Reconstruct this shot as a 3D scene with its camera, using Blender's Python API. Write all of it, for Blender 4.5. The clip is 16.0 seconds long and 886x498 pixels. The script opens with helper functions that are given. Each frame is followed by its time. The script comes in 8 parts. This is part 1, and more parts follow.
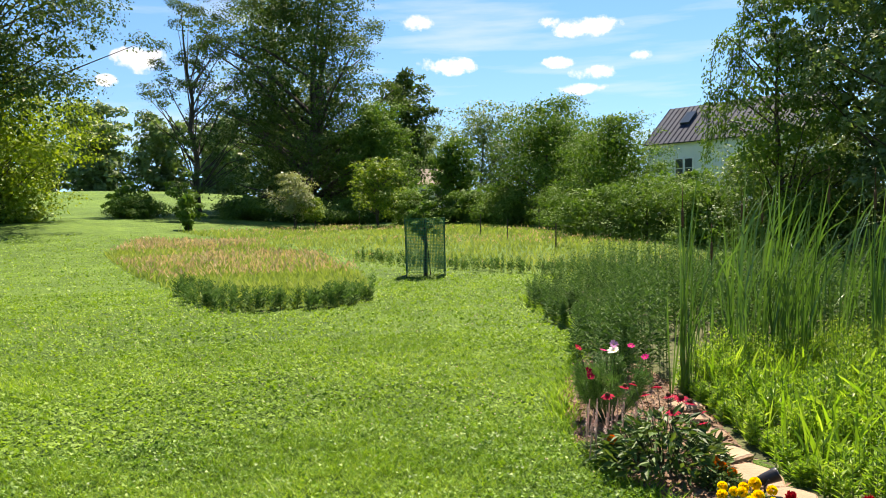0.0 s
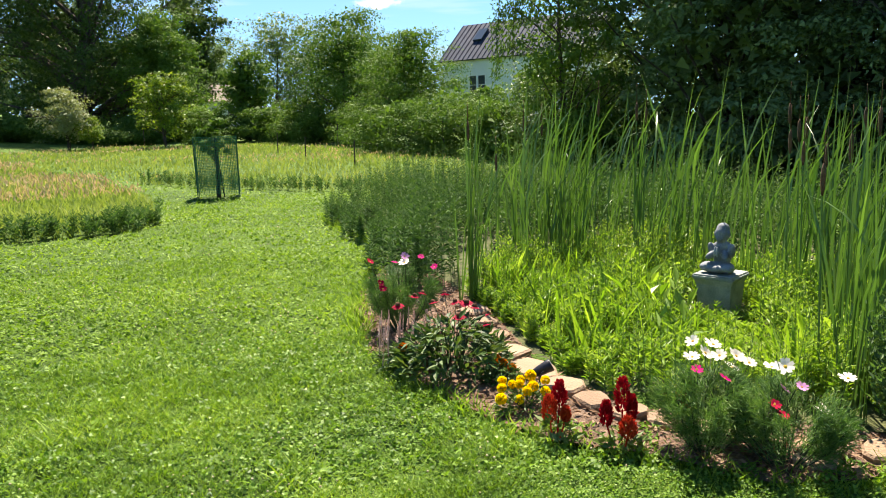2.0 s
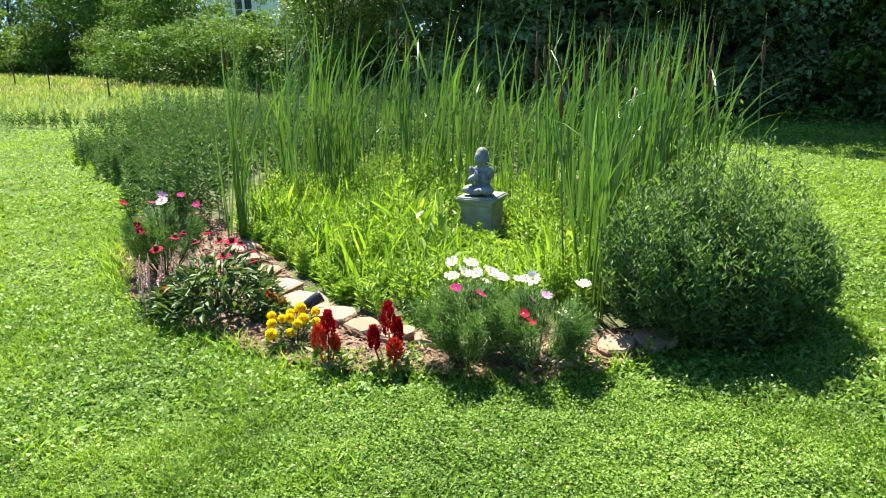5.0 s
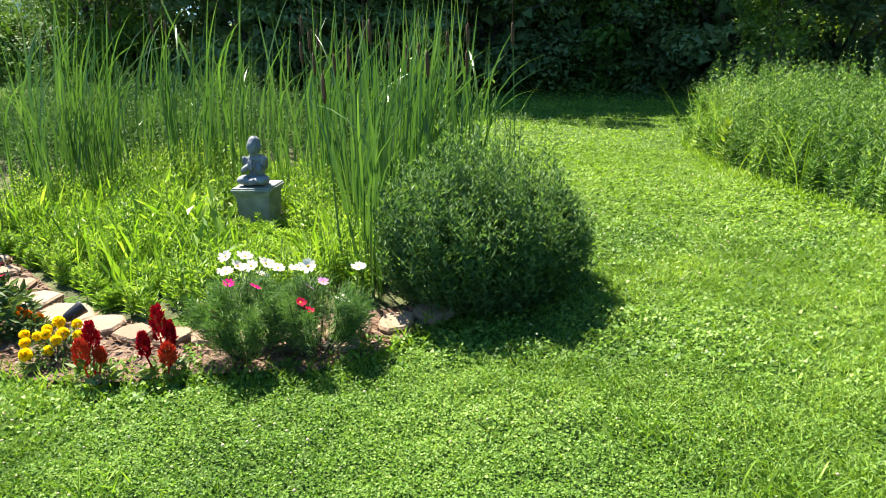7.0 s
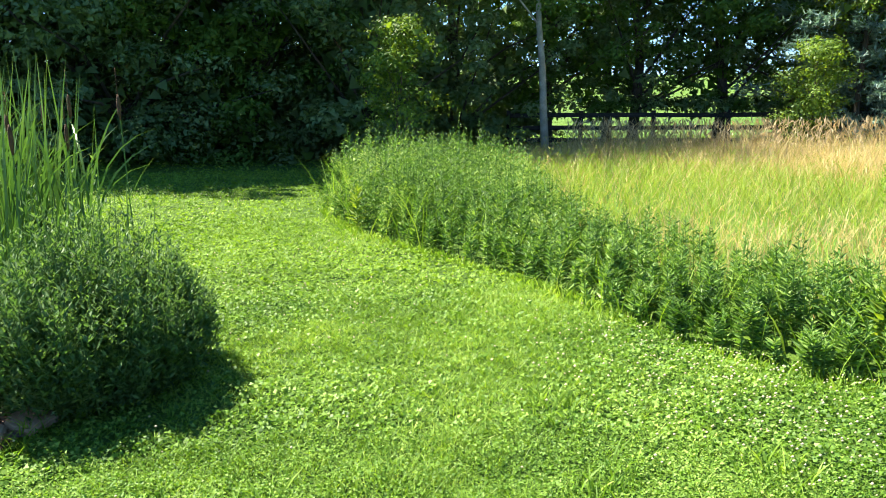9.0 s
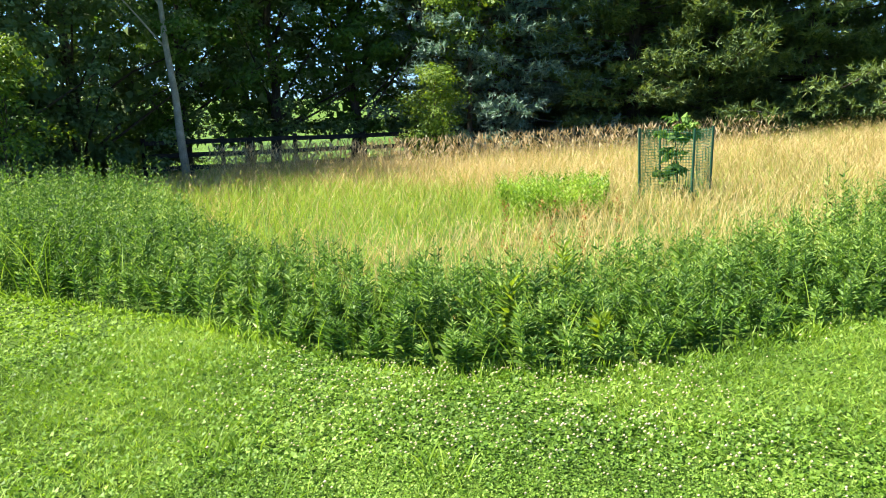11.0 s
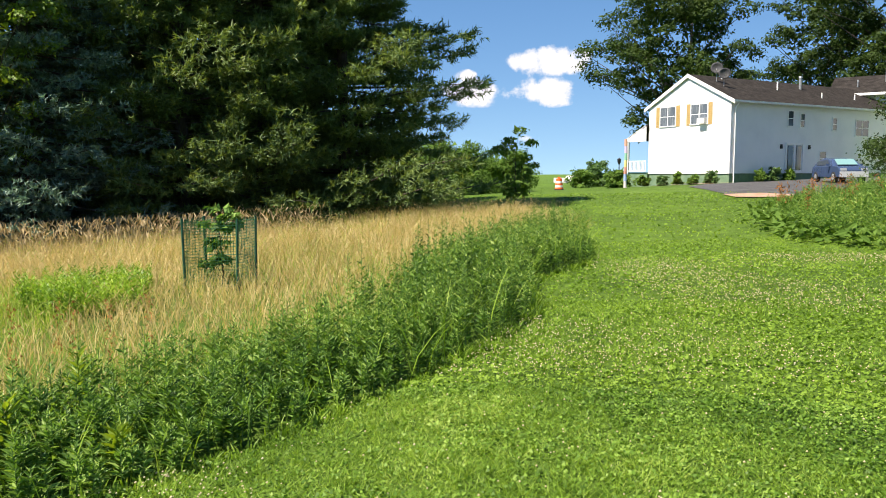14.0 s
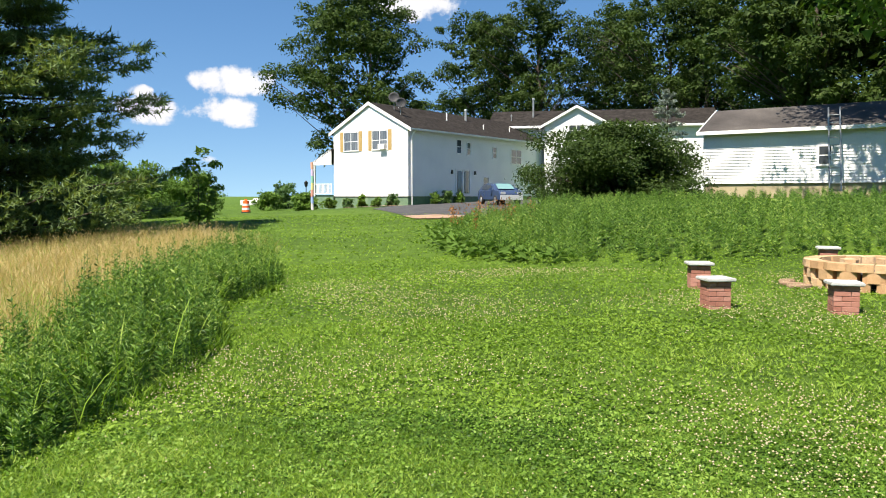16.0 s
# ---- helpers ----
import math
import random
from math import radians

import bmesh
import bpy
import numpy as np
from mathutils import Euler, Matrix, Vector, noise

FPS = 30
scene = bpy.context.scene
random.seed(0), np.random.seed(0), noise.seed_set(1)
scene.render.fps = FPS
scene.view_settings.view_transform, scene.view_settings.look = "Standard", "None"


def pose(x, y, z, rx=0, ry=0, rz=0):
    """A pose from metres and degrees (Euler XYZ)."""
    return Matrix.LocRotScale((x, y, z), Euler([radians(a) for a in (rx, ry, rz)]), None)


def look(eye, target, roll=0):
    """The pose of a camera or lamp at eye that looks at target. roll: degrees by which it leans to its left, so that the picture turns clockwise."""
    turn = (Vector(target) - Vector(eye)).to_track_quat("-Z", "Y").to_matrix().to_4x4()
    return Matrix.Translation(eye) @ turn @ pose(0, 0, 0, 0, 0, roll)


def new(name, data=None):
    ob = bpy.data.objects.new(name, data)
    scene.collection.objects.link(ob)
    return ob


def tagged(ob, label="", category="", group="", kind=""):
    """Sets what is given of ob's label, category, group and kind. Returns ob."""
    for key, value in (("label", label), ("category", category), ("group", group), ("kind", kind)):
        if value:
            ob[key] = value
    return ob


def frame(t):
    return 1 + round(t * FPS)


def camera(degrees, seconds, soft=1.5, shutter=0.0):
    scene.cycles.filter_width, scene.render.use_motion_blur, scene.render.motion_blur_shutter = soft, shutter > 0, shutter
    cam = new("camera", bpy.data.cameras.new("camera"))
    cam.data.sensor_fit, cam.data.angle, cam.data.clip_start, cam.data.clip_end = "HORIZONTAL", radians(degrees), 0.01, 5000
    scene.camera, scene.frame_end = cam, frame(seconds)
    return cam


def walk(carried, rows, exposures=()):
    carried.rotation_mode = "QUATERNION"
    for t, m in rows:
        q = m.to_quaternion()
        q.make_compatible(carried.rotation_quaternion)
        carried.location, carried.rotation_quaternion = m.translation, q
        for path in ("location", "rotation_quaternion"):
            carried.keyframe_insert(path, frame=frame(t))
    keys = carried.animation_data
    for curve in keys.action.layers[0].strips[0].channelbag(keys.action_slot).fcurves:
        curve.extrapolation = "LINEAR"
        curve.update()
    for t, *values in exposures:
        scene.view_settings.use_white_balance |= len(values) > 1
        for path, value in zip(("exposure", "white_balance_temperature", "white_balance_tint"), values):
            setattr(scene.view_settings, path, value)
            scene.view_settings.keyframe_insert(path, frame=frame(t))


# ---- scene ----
cam = camera(60.76, 16.0, soft=0.95)
# seconds, eye x y z, yaw, pitch, roll
PATH = [
    (0, 0.0024, 0.0001, 1.5021, -0.126, -3.131, -1.352),
    (0.5, 0.0330, 0.0050, 1.4940, -4.961, -4.842, -1.601),
    (1, 0.0589, 0.0114, 1.4858, -8.662, -6.518, -1.886),
    (1.5, 0.0808, 0.0195, 1.4789, -11.918, -8.258, -1.965),
    (2, 0.1002, 0.0231, 1.4717, -14.846, -9.705, -1.890),
    (2.5, 0.1171, 0.0250, 1.4675, -17.485, -11.005, -1.850),
    (3, 0.1352, 0.0214, 1.4666, -19.866, -11.910, -1.924),
    (3.5, 0.1519, 0.0149, 1.4649, -22.777, -12.807, -1.978),
    (4, 0.1701, 0.0020, 1.4631, -25.502, -13.690, -2.326),
    (4.2, 0.1766, -0.0028, 1.4652, -26.720, -14.026, -2.128),
    (6.3, 0.2543, -0.0524, 1.4687, -39.907, -17.467, -2.363),
    (6.5, 0.2621, -0.0675, 1.4729, -41.726, -17.565, -2.421),
    (7, 0.2891, -0.1005, 1.4760, -47.074, -17.260, -2.428),
    (7.5, 0.3170, -0.1454, 1.4827, -52.724, -16.175, -2.376),
    (8, 0.3616, -0.2044, 1.4878, -59.373, -14.485, -2.221),
    (8.5, 0.4142, -0.2596, 1.4837, -67.580, -13.622, -1.338),
    (9, 0.4529, -0.2923, 1.4766, -72.890, -12.792, -1.000),
    (9.5, 0.4907, -0.3138, 1.4704, -78.894, -12.506, -1.169),
    (9.7, 0.5058, -0.3147, 1.4678, -82.064, -12.688, -1.594),
    (11.8, 0.5573, -0.3733, 1.4914, -107.149, -9.860, -1.015),
    (12, 0.5525, -0.3875, 1.4938, -109.140, -9.454, -0.941),
    (12.5, 0.5437, -0.4361, 1.4995, -114.976, -8.405, -0.694),
    (13, 0.5391, -0.4913, 1.5056, -120.166, -7.536, -0.650),
    (13.5, 0.5378, -0.5572, 1.5155, -125.969, -6.512, -0.341),
    (14, 0.5364, -0.6216, 1.5224, -131.589, -5.653, -0.148),
    (14.5, 0.5389, -0.6638, 1.5231, -136.144, -5.123, -0.098),
    (15, 0.5454, -0.6910, 1.5281, -141.074, -4.863, -0.074),
    (15.5, 0.5585, -0.7035, 1.5372, -148.026, -4.296, -0.208),
    (16, 0.5719, -0.7093, 1.5435, -154.867, -4.006, 0.023),
]
walk(cam, [(t, pose(x, y, z, 90 + pitch, 0, yaw) @ pose(0, 0, 0, 0, 0, roll)) for t, x, y, z, yaw, pitch, roll in PATH],
     exposures=[(0.0, 1.5, 7500, 14), (1.5, 1.68, 7400, 14), (2.0, 1.62, 7200, 13), (3.0, 1.62, 7000, 11), (3.5, 1.82, 6700, 10), (4.2, 2.06, 6700, 11), (7.0, 1.98, 6600, 10),
                (9.0, 2.11, 6600, 10), (12.0, 1.64, 6700, 12), (14.0, 1.22, 7000, 14), (16.0, 1.12, 6800, 12)])

# ------------------------------------------------------------------ light
SUN_AZ, SUN_EL = radians(14), radians(58)          # azimuth from +y towards +x
sun_dir = Vector((math.sin(SUN_AZ) * math.cos(SUN_EL), math.cos(SUN_AZ) * math.cos(SUN_EL), math.sin(SUN_EL)))
sun_data = bpy.data.lights.new("sun", "SUN")
sun_data.energy, sun_data.angle, sun_data.color = 5.0, radians(0.53), (1.0, 0.94, 0.83)
sun = new("sun", sun_data)
sun.matrix_world = look(sun_dir * 100, (0, 0, 0))


def make_world():
    world = bpy.data.worlds.new("sky")
    scene.world = world
    world.use_nodes = True
    nt = world.node_tree
    nt.nodes.clear()
    N, L = nt.nodes.new, nt.links.new
    out, bg = N("ShaderNodeOutputWorld"), N("ShaderNodeBackground")
    sky = N("ShaderNodeTexSky")
    sky.sky_type = "NISHITA"
    sky.sun_disc = False
    sky.sun_elevation, sky.sun_rotation = SUN_EL, SUN_AZ
    sky.air_density, sky.dust_density, sky.ozone_density = 1.0, 0.0, 2.0
    geo = N("ShaderNodeTexCoord")
    noise_a = N("ShaderNodeTexNoise")
    noise_a.inputs["Scale"].default_value, noise_a.inputs["Detail"].default_value = 30, 9
    noise_a.inputs["Roughness"].default_value = 0.62
    L(geo.outputs["Generated"], noise_a.inputs["Vector"])

    def math_node(op, a, b=None):
        n = N("ShaderNodeMath")
        n.operation = op
        for i, v in enumerate((a, b)):
            if v is None:
                continue
            if isinstance(v, (int, float)):
                n.inputs[i].default_value = v
            else:
                L(v, n.inputs[i])
        return n.outputs[0]

    def dot(vec):
        n = N("ShaderNodeVectorMath")
        n.operation = "DOT_PRODUCT"
        L(geo.outputs["Generated"], n.inputs[0])
        n.inputs[1].default_value = vec
        return n.outputs["Value"]

    total = None
    # cumulus clouds: direction, half width and half height (radians), thickness
    for d, a, b, k in CLOUDS:
        d = Vector(d).normalized()
        u = d.cross(Vector((0, 0, 1))).normalized()
        w = u.cross(d)
        p = math_node("MULTIPLY", dot(u), 1 / a)
        q = math_node("MULTIPLY", dot(w), 1 / b)
        r2 = math_node("ADD", math_node("MULTIPLY", p, p), math_node("MULTIPLY", q, q))
        front = math_node("GREATER_THAN", dot(d), 0.5)
        v = math_node("MULTIPLY", math_node("MULTIPLY", math_node("MAXIMUM", math_node("SUBTRACT", 1.35, r2), 0.0), k), front)
        total = v if total is None else math_node("MAXIMUM", total, v)
    shaped = math_node("ADD", total, math_node("MULTIPLY", math_node("SUBTRACT", noise_a.outputs["Fac"], 0.5), 4.2))
    ramp = N("ShaderNodeMapRange")
    ramp.interpolation_type = "SMOOTHSTEP"
    ramp.inputs["From Min"].default_value, ramp.inputs["From Max"].default_value = 0.35, 1.25
    L(math_node("MULTIPLY", shaped, math_node("MINIMUM", math_node("MULTIPLY", total, 4.0), 1.0)), ramp.inputs["Value"])
    # thin high cirrus, stretched level
    mapping = N("ShaderNodeMapping")
    mapping.inputs["Scale"].default_value = (3, 3, 26)
    mapping.inputs["Rotation"].default_value = (0.0, 0.28, 0.0)
    L(geo.outputs["Generated"], mapping.inputs["Vector"])
    noise_b = N("ShaderNodeTexNoise")
    noise_b.inputs["Scale"].default_value, noise_b.inputs["Detail"].default_value = 1.6, 6
    L(mapping.outputs["Vector"], noise_b.inputs["Vector"])
    cir = N("ShaderNodeMapRange")
    cir.inputs["From Min"].default_value, cir.inputs["From Max"].default_value = 0.5, 0.8
    cir.inputs["To Max"].default_value = 0.55
    L(noise_b.outputs["Fac"], cir.inputs["Value"])
    north = N("ShaderNodeMapRange")
    north.inputs["From Min"].default_value, north.inputs["From Max"].default_value = 0.1, 0.9
    L(dot((0.1, 0.99, 0)), north.inputs["Value"])
    cirrus = math_node("MULTIPLY", cir.outputs[0], north.outputs[0])
    mix1, mix2 = N("ShaderNodeMix"), N("ShaderNodeMix")
    for m in (mix1, mix2):
        m.data_type = "RGBA"
    L(cirrus, mix1.inputs["Factor"])
    # the clear blue of the upper air, down to the horizon
    lift = N("ShaderNodeVectorMath")
    lift.operation = "MULTIPLY_ADD"
    L(geo.outputs["Generated"], lift.inputs[0])
    lift.inputs[1].default_value, lift.inputs[2].default_value = (1, 1, 0.9), (0, 0, 0.12)
    norm = N("ShaderNodeVectorMath")
    norm.operation = "NORMALIZE"
    L(lift.outputs[0], norm.inputs[0])
    L(norm.outputs[0], sky.inputs["Vector"])
    hue = N("ShaderNodeHueSaturation")
    hue.inputs["Saturation"].default_value = 1.25
    L(sky.outputs[0], hue.inputs["Color"])
    L(hue.outputs[0], mix1.inputs[6])
    mix1.inputs[7].default_value = (5.0, 5.5, 6.0, 1)
    L(ramp.outputs[0], mix2.inputs["Factor"])
    L(mix1.outputs[2], mix2.inputs[6])
    mix2.inputs[7].default_value = (6.2, 6.4, 6.8, 1)
    L(mix2.outputs[2], bg.inputs["Color"])
    bg.inputs["Strength"].default_value = 0.073
    L(bg.outputs[0], out.inputs["Surface"])


CLOUDS = [
    ((-0.023, 0.973, 0.232), 0.026, 0.013, 1.0), ((0.186, 0.957, 0.222), 0.045, 0.014, 1.0), ((-0.354, 0.917, 0.186), 0.034, 0.017, 1.0),
    ((0.008, 0.983, 0.181), 0.045, 0.013, 0.9), ((0.197, 0.966, 0.167), 0.03, 0.011, 0.9), ((0.156, 0.971, 0.181), 0.025, 0.008, 0.9),
    ((0.257, 0.949, 0.183), 0.022, 0.008, 0.9), ((0.184, 0.972, 0.147), 0.035, 0.008, 0.8), ((-0.021, 0.987, 0.162), 0.018, 0.009, 0.8),
    ((0.144, 0.963, 0.229), 0.016, 0.008, 0.8), ((-0.394, 0.905, 0.16), 0.016, 0.008, 0.9), ((0.717, -0.689, 0.104), 0.046, 0.018, 1.15),
    ((0.641, -0.754, 0.142), 0.056, 0.02, 1.1), ((0.645, -0.757, 0.106), 0.048, 0.02, 1.05), ((0.669, -0.742, 0.045), 0.016, 0.006, 0.8),
    ((0.441, -0.866, 0.24), 0.06, 0.022, 1.1), ((0.724, -0.678, 0.127), 0.018, 0.008, 0.7), ((-0.75, 0.2, 0.5), 0.16, 0.06, 1.0),
    ((-0.6, -0.6, 0.5), 0.2, 0.07, 1.0), ((0.7, 0.1, 0.7), 0.15, 0.06, 1.0),
]
make_world()


# ------------------------------------------------------------------ materials
def principled(name, color, rough=0.7, metallic=0.0, spec=0.5):
    m = bpy.data.materials.new(name)
    m.use_nodes = True
    b = m.node_tree.nodes["Principled BSDF"]
    b.inputs["Base Color"].default_value = (*color, 1)
    b.inputs["Roughness"].default_value = rough
    b.inputs["Metallic"].default_value = metallic
    b.inputs["Specular IOR Level"].default_value = spec
    return m


def tri_ramp(nt, fac, cols):
    r = nt.nodes.new("ShaderNodeValToRGB")
    while len(r.color_ramp.elements) < len(cols):
        r.color_ramp.elements.new(0.5)
    for i, c in enumerate(cols):
        r.color_ramp.elements[i].position = i / (len(cols) - 1)
        r.color_ramp.elements[i].color = (*c, 1)
    nt.links.new(fac, r.inputs[0])
    return r.outputs[0]


def surface(name, cols, rough=0.8, scale=6.0, fine=60.0, bump=0.3, per_piece=False, metallic=0.0, spec=0.4, detail=6, stretch=None, dist=0.02):
    """A surface with colour variation at two scales and fine relief."""
    m = principled(name, cols[0], rough, metallic, spec)
    nt = m.node_tree
    N, L = nt.nodes.new, nt.links.new
    b = nt.nodes["Principled BSDF"]
    tc = N("ShaderNodeTexCoord")
    vec = tc.outputs["Object"]
    if stretch:
        mp = N("ShaderNodeMapping")
        mp.inputs["Scale"].default_value = stretch
        L(vec, mp.inputs["Vector"])
        vec = mp.outputs["Vector"]
    n1, n2 = N("ShaderNodeTexNoise"), N("ShaderNodeTexNoise")
    n1.inputs["Scale"].default_value, n1.inputs["Detail"].default_value = scale, detail
    n2.inputs["Scale"].default_value, n2.inputs["Detail"].default_value = fine, 3
    L(vec, n1.inputs["Vector"])
    L(vec, n2.inputs["Vector"])
    add = N("ShaderNodeMath")
    add.operation = "MULTIPLY_ADD"
    L(n2.outputs["Fac"], add.inputs[0])
    add.inputs[1].default_value = 0.5
    add2 = N("ShaderNodeMath")
    add2.operation = "SUBTRACT"
    L(n1.outputs["Fac"], add2.inputs[0])
    add2.inputs[1].default_value = 0.25
    L(add2.outputs[0], add.inputs[2])
    fac = add.outputs[0]
    mr = N("ShaderNodeMapRange")
    mr.inputs["From Min"].default_value, mr.inputs["From Max"].default_value = 0.25, 0.75
    L(fac, mr.inputs["Value"])
    fac = mr.outputs[0]
    if per_piece:
        info = N("ShaderNodeObjectInfo")
        mx = N("ShaderNodeMath")
        mx.operation = "MULTIPLY_ADD"
        L(info.outputs["Random"], mx.inputs[0])
        mx.inputs[1].default_value = 0.7
        half = N("ShaderNodeMath")
        half.operation = "MULTIPLY"
        L(fac, half.inputs[0])
        half.inputs[1].default_value = 0.4
        L(half.outputs[0], mx.inputs[2])
        fac = mx.outputs[0]
    L(tri_ramp(nt, fac, cols), b.inputs["Base Color"])
    if bump:
        bp = N("ShaderNodeBump")
        bp.inputs["Strength"].default_value, bp.inputs["Distance"].default_value = bump, dist
        L(n2.outputs["Fac"], bp.inputs["Height"])
        L(bp.outputs[0], b.inputs["Normal"])
    return m


def foliage(name, cols, trans=0.35, rough=0.55, patch=0.35, spec=0.35, tint=(1.25, 1.15, 0.45), vary=0.62):
    """Leaves: a colour for each leaf, larger drifts of tone, light passing through them."""
    cols = [(r * 1.06, g, b * 0.9) for r, g, b in cols]
    m = bpy.data.materials.new(name)
    m.use_nodes = True
    nt = m.node_tree
    N, L = nt.nodes.new, nt.links.new
    b = nt.nodes["Principled BSDF"]
    out = nt.nodes["Material Output"]
    geo, tc, no = N("ShaderNodeNewGeometry"), N("ShaderNodeTexCoord"), N("ShaderNodeTexNoise")
    no.inputs["Scale"].default_value, no.inputs["Detail"].default_value = patch, 4
    L(geo.outputs["Position"], no.inputs["Vector"])
    f = N("ShaderNodeMath")
    f.operation = "MULTIPLY_ADD"
    L(geo.outputs["Random Per Island"], f.inputs[0])
    f.inputs[1].default_value = vary
    s = N("ShaderNodeMath")
    s.operation = "MULTIPLY_ADD"
    L(no.outputs["Fac"], s.inputs[0])
    s.inputs[1].default_value, s.inputs[2].default_value = 1.1, -0.05 - vary / 2
    L(s.outputs[0], f.inputs[2])
    col = tri_ramp(nt, f.outputs[0], cols)
    L(col, b.inputs["Base Color"])
    b.inputs["Roughness"].default_value = rough
    b.inputs["Specular IOR Level"].default_value = spec
    tr = N("ShaderNodeBsdfTranslucent")
    mul = N("ShaderNodeMix")
    mul.data_type, mul.blend_type = "RGBA", "MULTIPLY"
    mul.inputs["Factor"].default_value = 1.0
    L(col, mul.inputs[6])
    mul.inputs[7].default_value = (*tint, 1)
    L(mul.outputs[2], tr.inputs["Color"])
    mix = N("ShaderNodeMixShader")
    mix.inputs[0].default_value = trans
    L(b.outputs[0], mix.inputs[1])
    L(tr.outputs[0], mix.inputs[2])
    L(mix.outputs[0], out.inputs["Surface"])
    return m


def lawn_material():
    m = bpy.data.materials.new("lawn")
    m.use_nodes = True
    nt = m.node_tree
    N, L = nt.nodes.new, nt.links.new
    b = nt.nodes["Principled BSDF"]
    geo = N("ShaderNodeNewGeometry")
    facs = []
    for sc, de in ((0.16, 6), (1.7, 6), (38.0, 4)):
        n = N("ShaderNodeTexNoise")
        n.inputs["Scale"].default_value, n.inputs["Detail"].default_value = sc, de
        n.inputs["Roughness"].default_value = 0.65
        L(geo.outputs["Position"], n.inputs["Vector"])
        facs.append(n.outputs["Fac"])
    acc = None
    for f, k in zip(facs, (0.75, 0.7, 0.75)):
        a = N("ShaderNodeMath")
        a.operation = "MULTIPLY_ADD"
        L(f, a.inputs[0])
        a.inputs[1].default_value = k
        if acc is None:
            a.inputs[2].default_value = -0.6
        else:
            L(acc, a.inputs[2])
        acc = a.outputs[0]
    L(tri_ramp(nt, acc, [(0.02, 0.04, 0.006), (0.042, 0.085, 0.011), (0.105, 0.185, 0.022), (0.24, 0.32, 0.06)]), b.inputs["Base Color"])
    b.inputs["Roughness"].default_value = 0.85
    b.inputs["Specular IOR Level"].default_value = 0.15
    bp = N("ShaderNodeBump")
    bp.inputs["Strength"].default_value, bp.inputs["Distance"].default_value = 0.9, 0.06
    L(facs[2], bp.inputs["Height"])
    L(bp.outputs[0], b.inputs["Normal"])
    return m


LAWN = lawn_material()
GRASS = foliage("grass_blade", [(0.05, 0.115, 0.014), (0.12, 0.235, 0.028), (0.225, 0.375, 0.05), (0.4, 0.52, 0.15)], 0.42, 0.5, 0.9, 0.25, (1.12, 1.16, 0.4), vary=0.6)
CLOVER = foliage("clover_leaf", [(0.035, 0.09, 0.013), (0.085, 0.185, 0.025), (0.165, 0.305, 0.043), (0.29, 0.43, 0.11)], 0.36, 0.5, 0.9, 0.25, (1.08, 1.17, 0.4), vary=0.7)
FARCLOVER = foliage("far_clover_leaf", [(0.055, 0.125, 0.018), (0.12, 0.23, 0.03), (0.195, 0.33, 0.048), (0.28, 0.42, 0.085)], 0.38, 0.55, 0.5, 0.15, (1.12, 1.16, 0.4), vary=0.5)
TANGRASS = foliage("dry_grass", [(0.28, 0.29, 0.1), (0.5, 0.42, 0.2), (0.68, 0.58, 0.36)], 0.4, 0.6, 0.3, 0.3, (1.1, 1.0, 0.7))
SEED = foliage("grass_seed", [(0.29, 0.25, 0.14), (0.46, 0.39, 0.25), (0.6, 0.53, 0.38)], 0.3, 0.7, 0.5, 0.2, (1.1, 0.95, 0.7))
DENSE = foliage("dense_leaf", [(0.016, 0.035, 0.009), (0.028, 0.056, 0.014), (0.048, 0.086, 0.021), (0.085, 0.13, 0.034)], 0.28, 0.6, 1.0, 0.12, tint=(1.05, 1.12, 0.5), vary=0.45)
# lighter leaf colour that stands in for light on the bush's top
LIT_TIP = foliage("lit_tip_leaf", [(0.06, 0.13, 0.04), (0.1, 0.19, 0.06), (0.18, 0.28, 0.11)], 0.4, 0.5, 1.5, 0.2, (1.05, 1.12, 0.5), vary=0.7)
MEADOW = foliage("meadow_grass", [(0.16, 0.28, 0.035), (0.25, 0.38, 0.06), (0.36, 0.45, 0.12)], 0.42, 0.6, 0.25, 0.3, (1.1, 1.08, 0.55))
WEED = foliage("weed_leaf", [(0.026, 0.072, 0.0145), (0.074, 0.168, 0.032), (0.155, 0.29, 0.055), (0.34, 0.47, 0.15)], 0.37, 0.5, 0.9, 0.24, (1.07, 1.14, 0.44), vary=0.75)
WEEDDARK = foliage("goldenrod_leaf", [(0.022, 0.056, 0.019), (0.048, 0.11, 0.033), (0.09, 0.175, 0.054), (0.17, 0.26, 0.095)], 0.3, 0.65, 0.9, 0.1, (0.98, 1.12, 0.5), vary=0.6)
MARSH = foliage("marsh_leaf", [(0.045, 0.115, 0.014), (0.14, 0.28, 0.028), (0.25, 0.41, 0.055), (0.41, 0.56, 0.13)], 0.45, 0.42, 1.6, 0.4, (1.12, 1.15, 0.45))
CATTAIL = foliage("cattail_leaf", [(0.021, 0.058, 0.017), (0.052, 0.125, 0.031), (0.11, 0.21, 0.052), (0.33, 0.43, 0.19)], 0.34, 0.33, 1.6, 0.5, (0.98, 1.12, 0.52))
SHRUB = foliage("shrub_leaf", [(0.03, 0.072, 0.027), (0.06, 0.13, 0.045), (0.105, 0.195, 0.07), (0.19, 0.3, 0.125)], 0.36, 0.55, 1.5, 0.18, (1.0, 1.12, 0.5), vary=0.6)
OAK = foliage("oak_leaf", [(0.036, 0.07, 0.02), (0.066, 0.118, 0.034), (0.12, 0.185, 0.056)], 0.24, 0.65, 0.5, 0.12, tint=(1.05, 1.12, 0.5), vary=0.4)
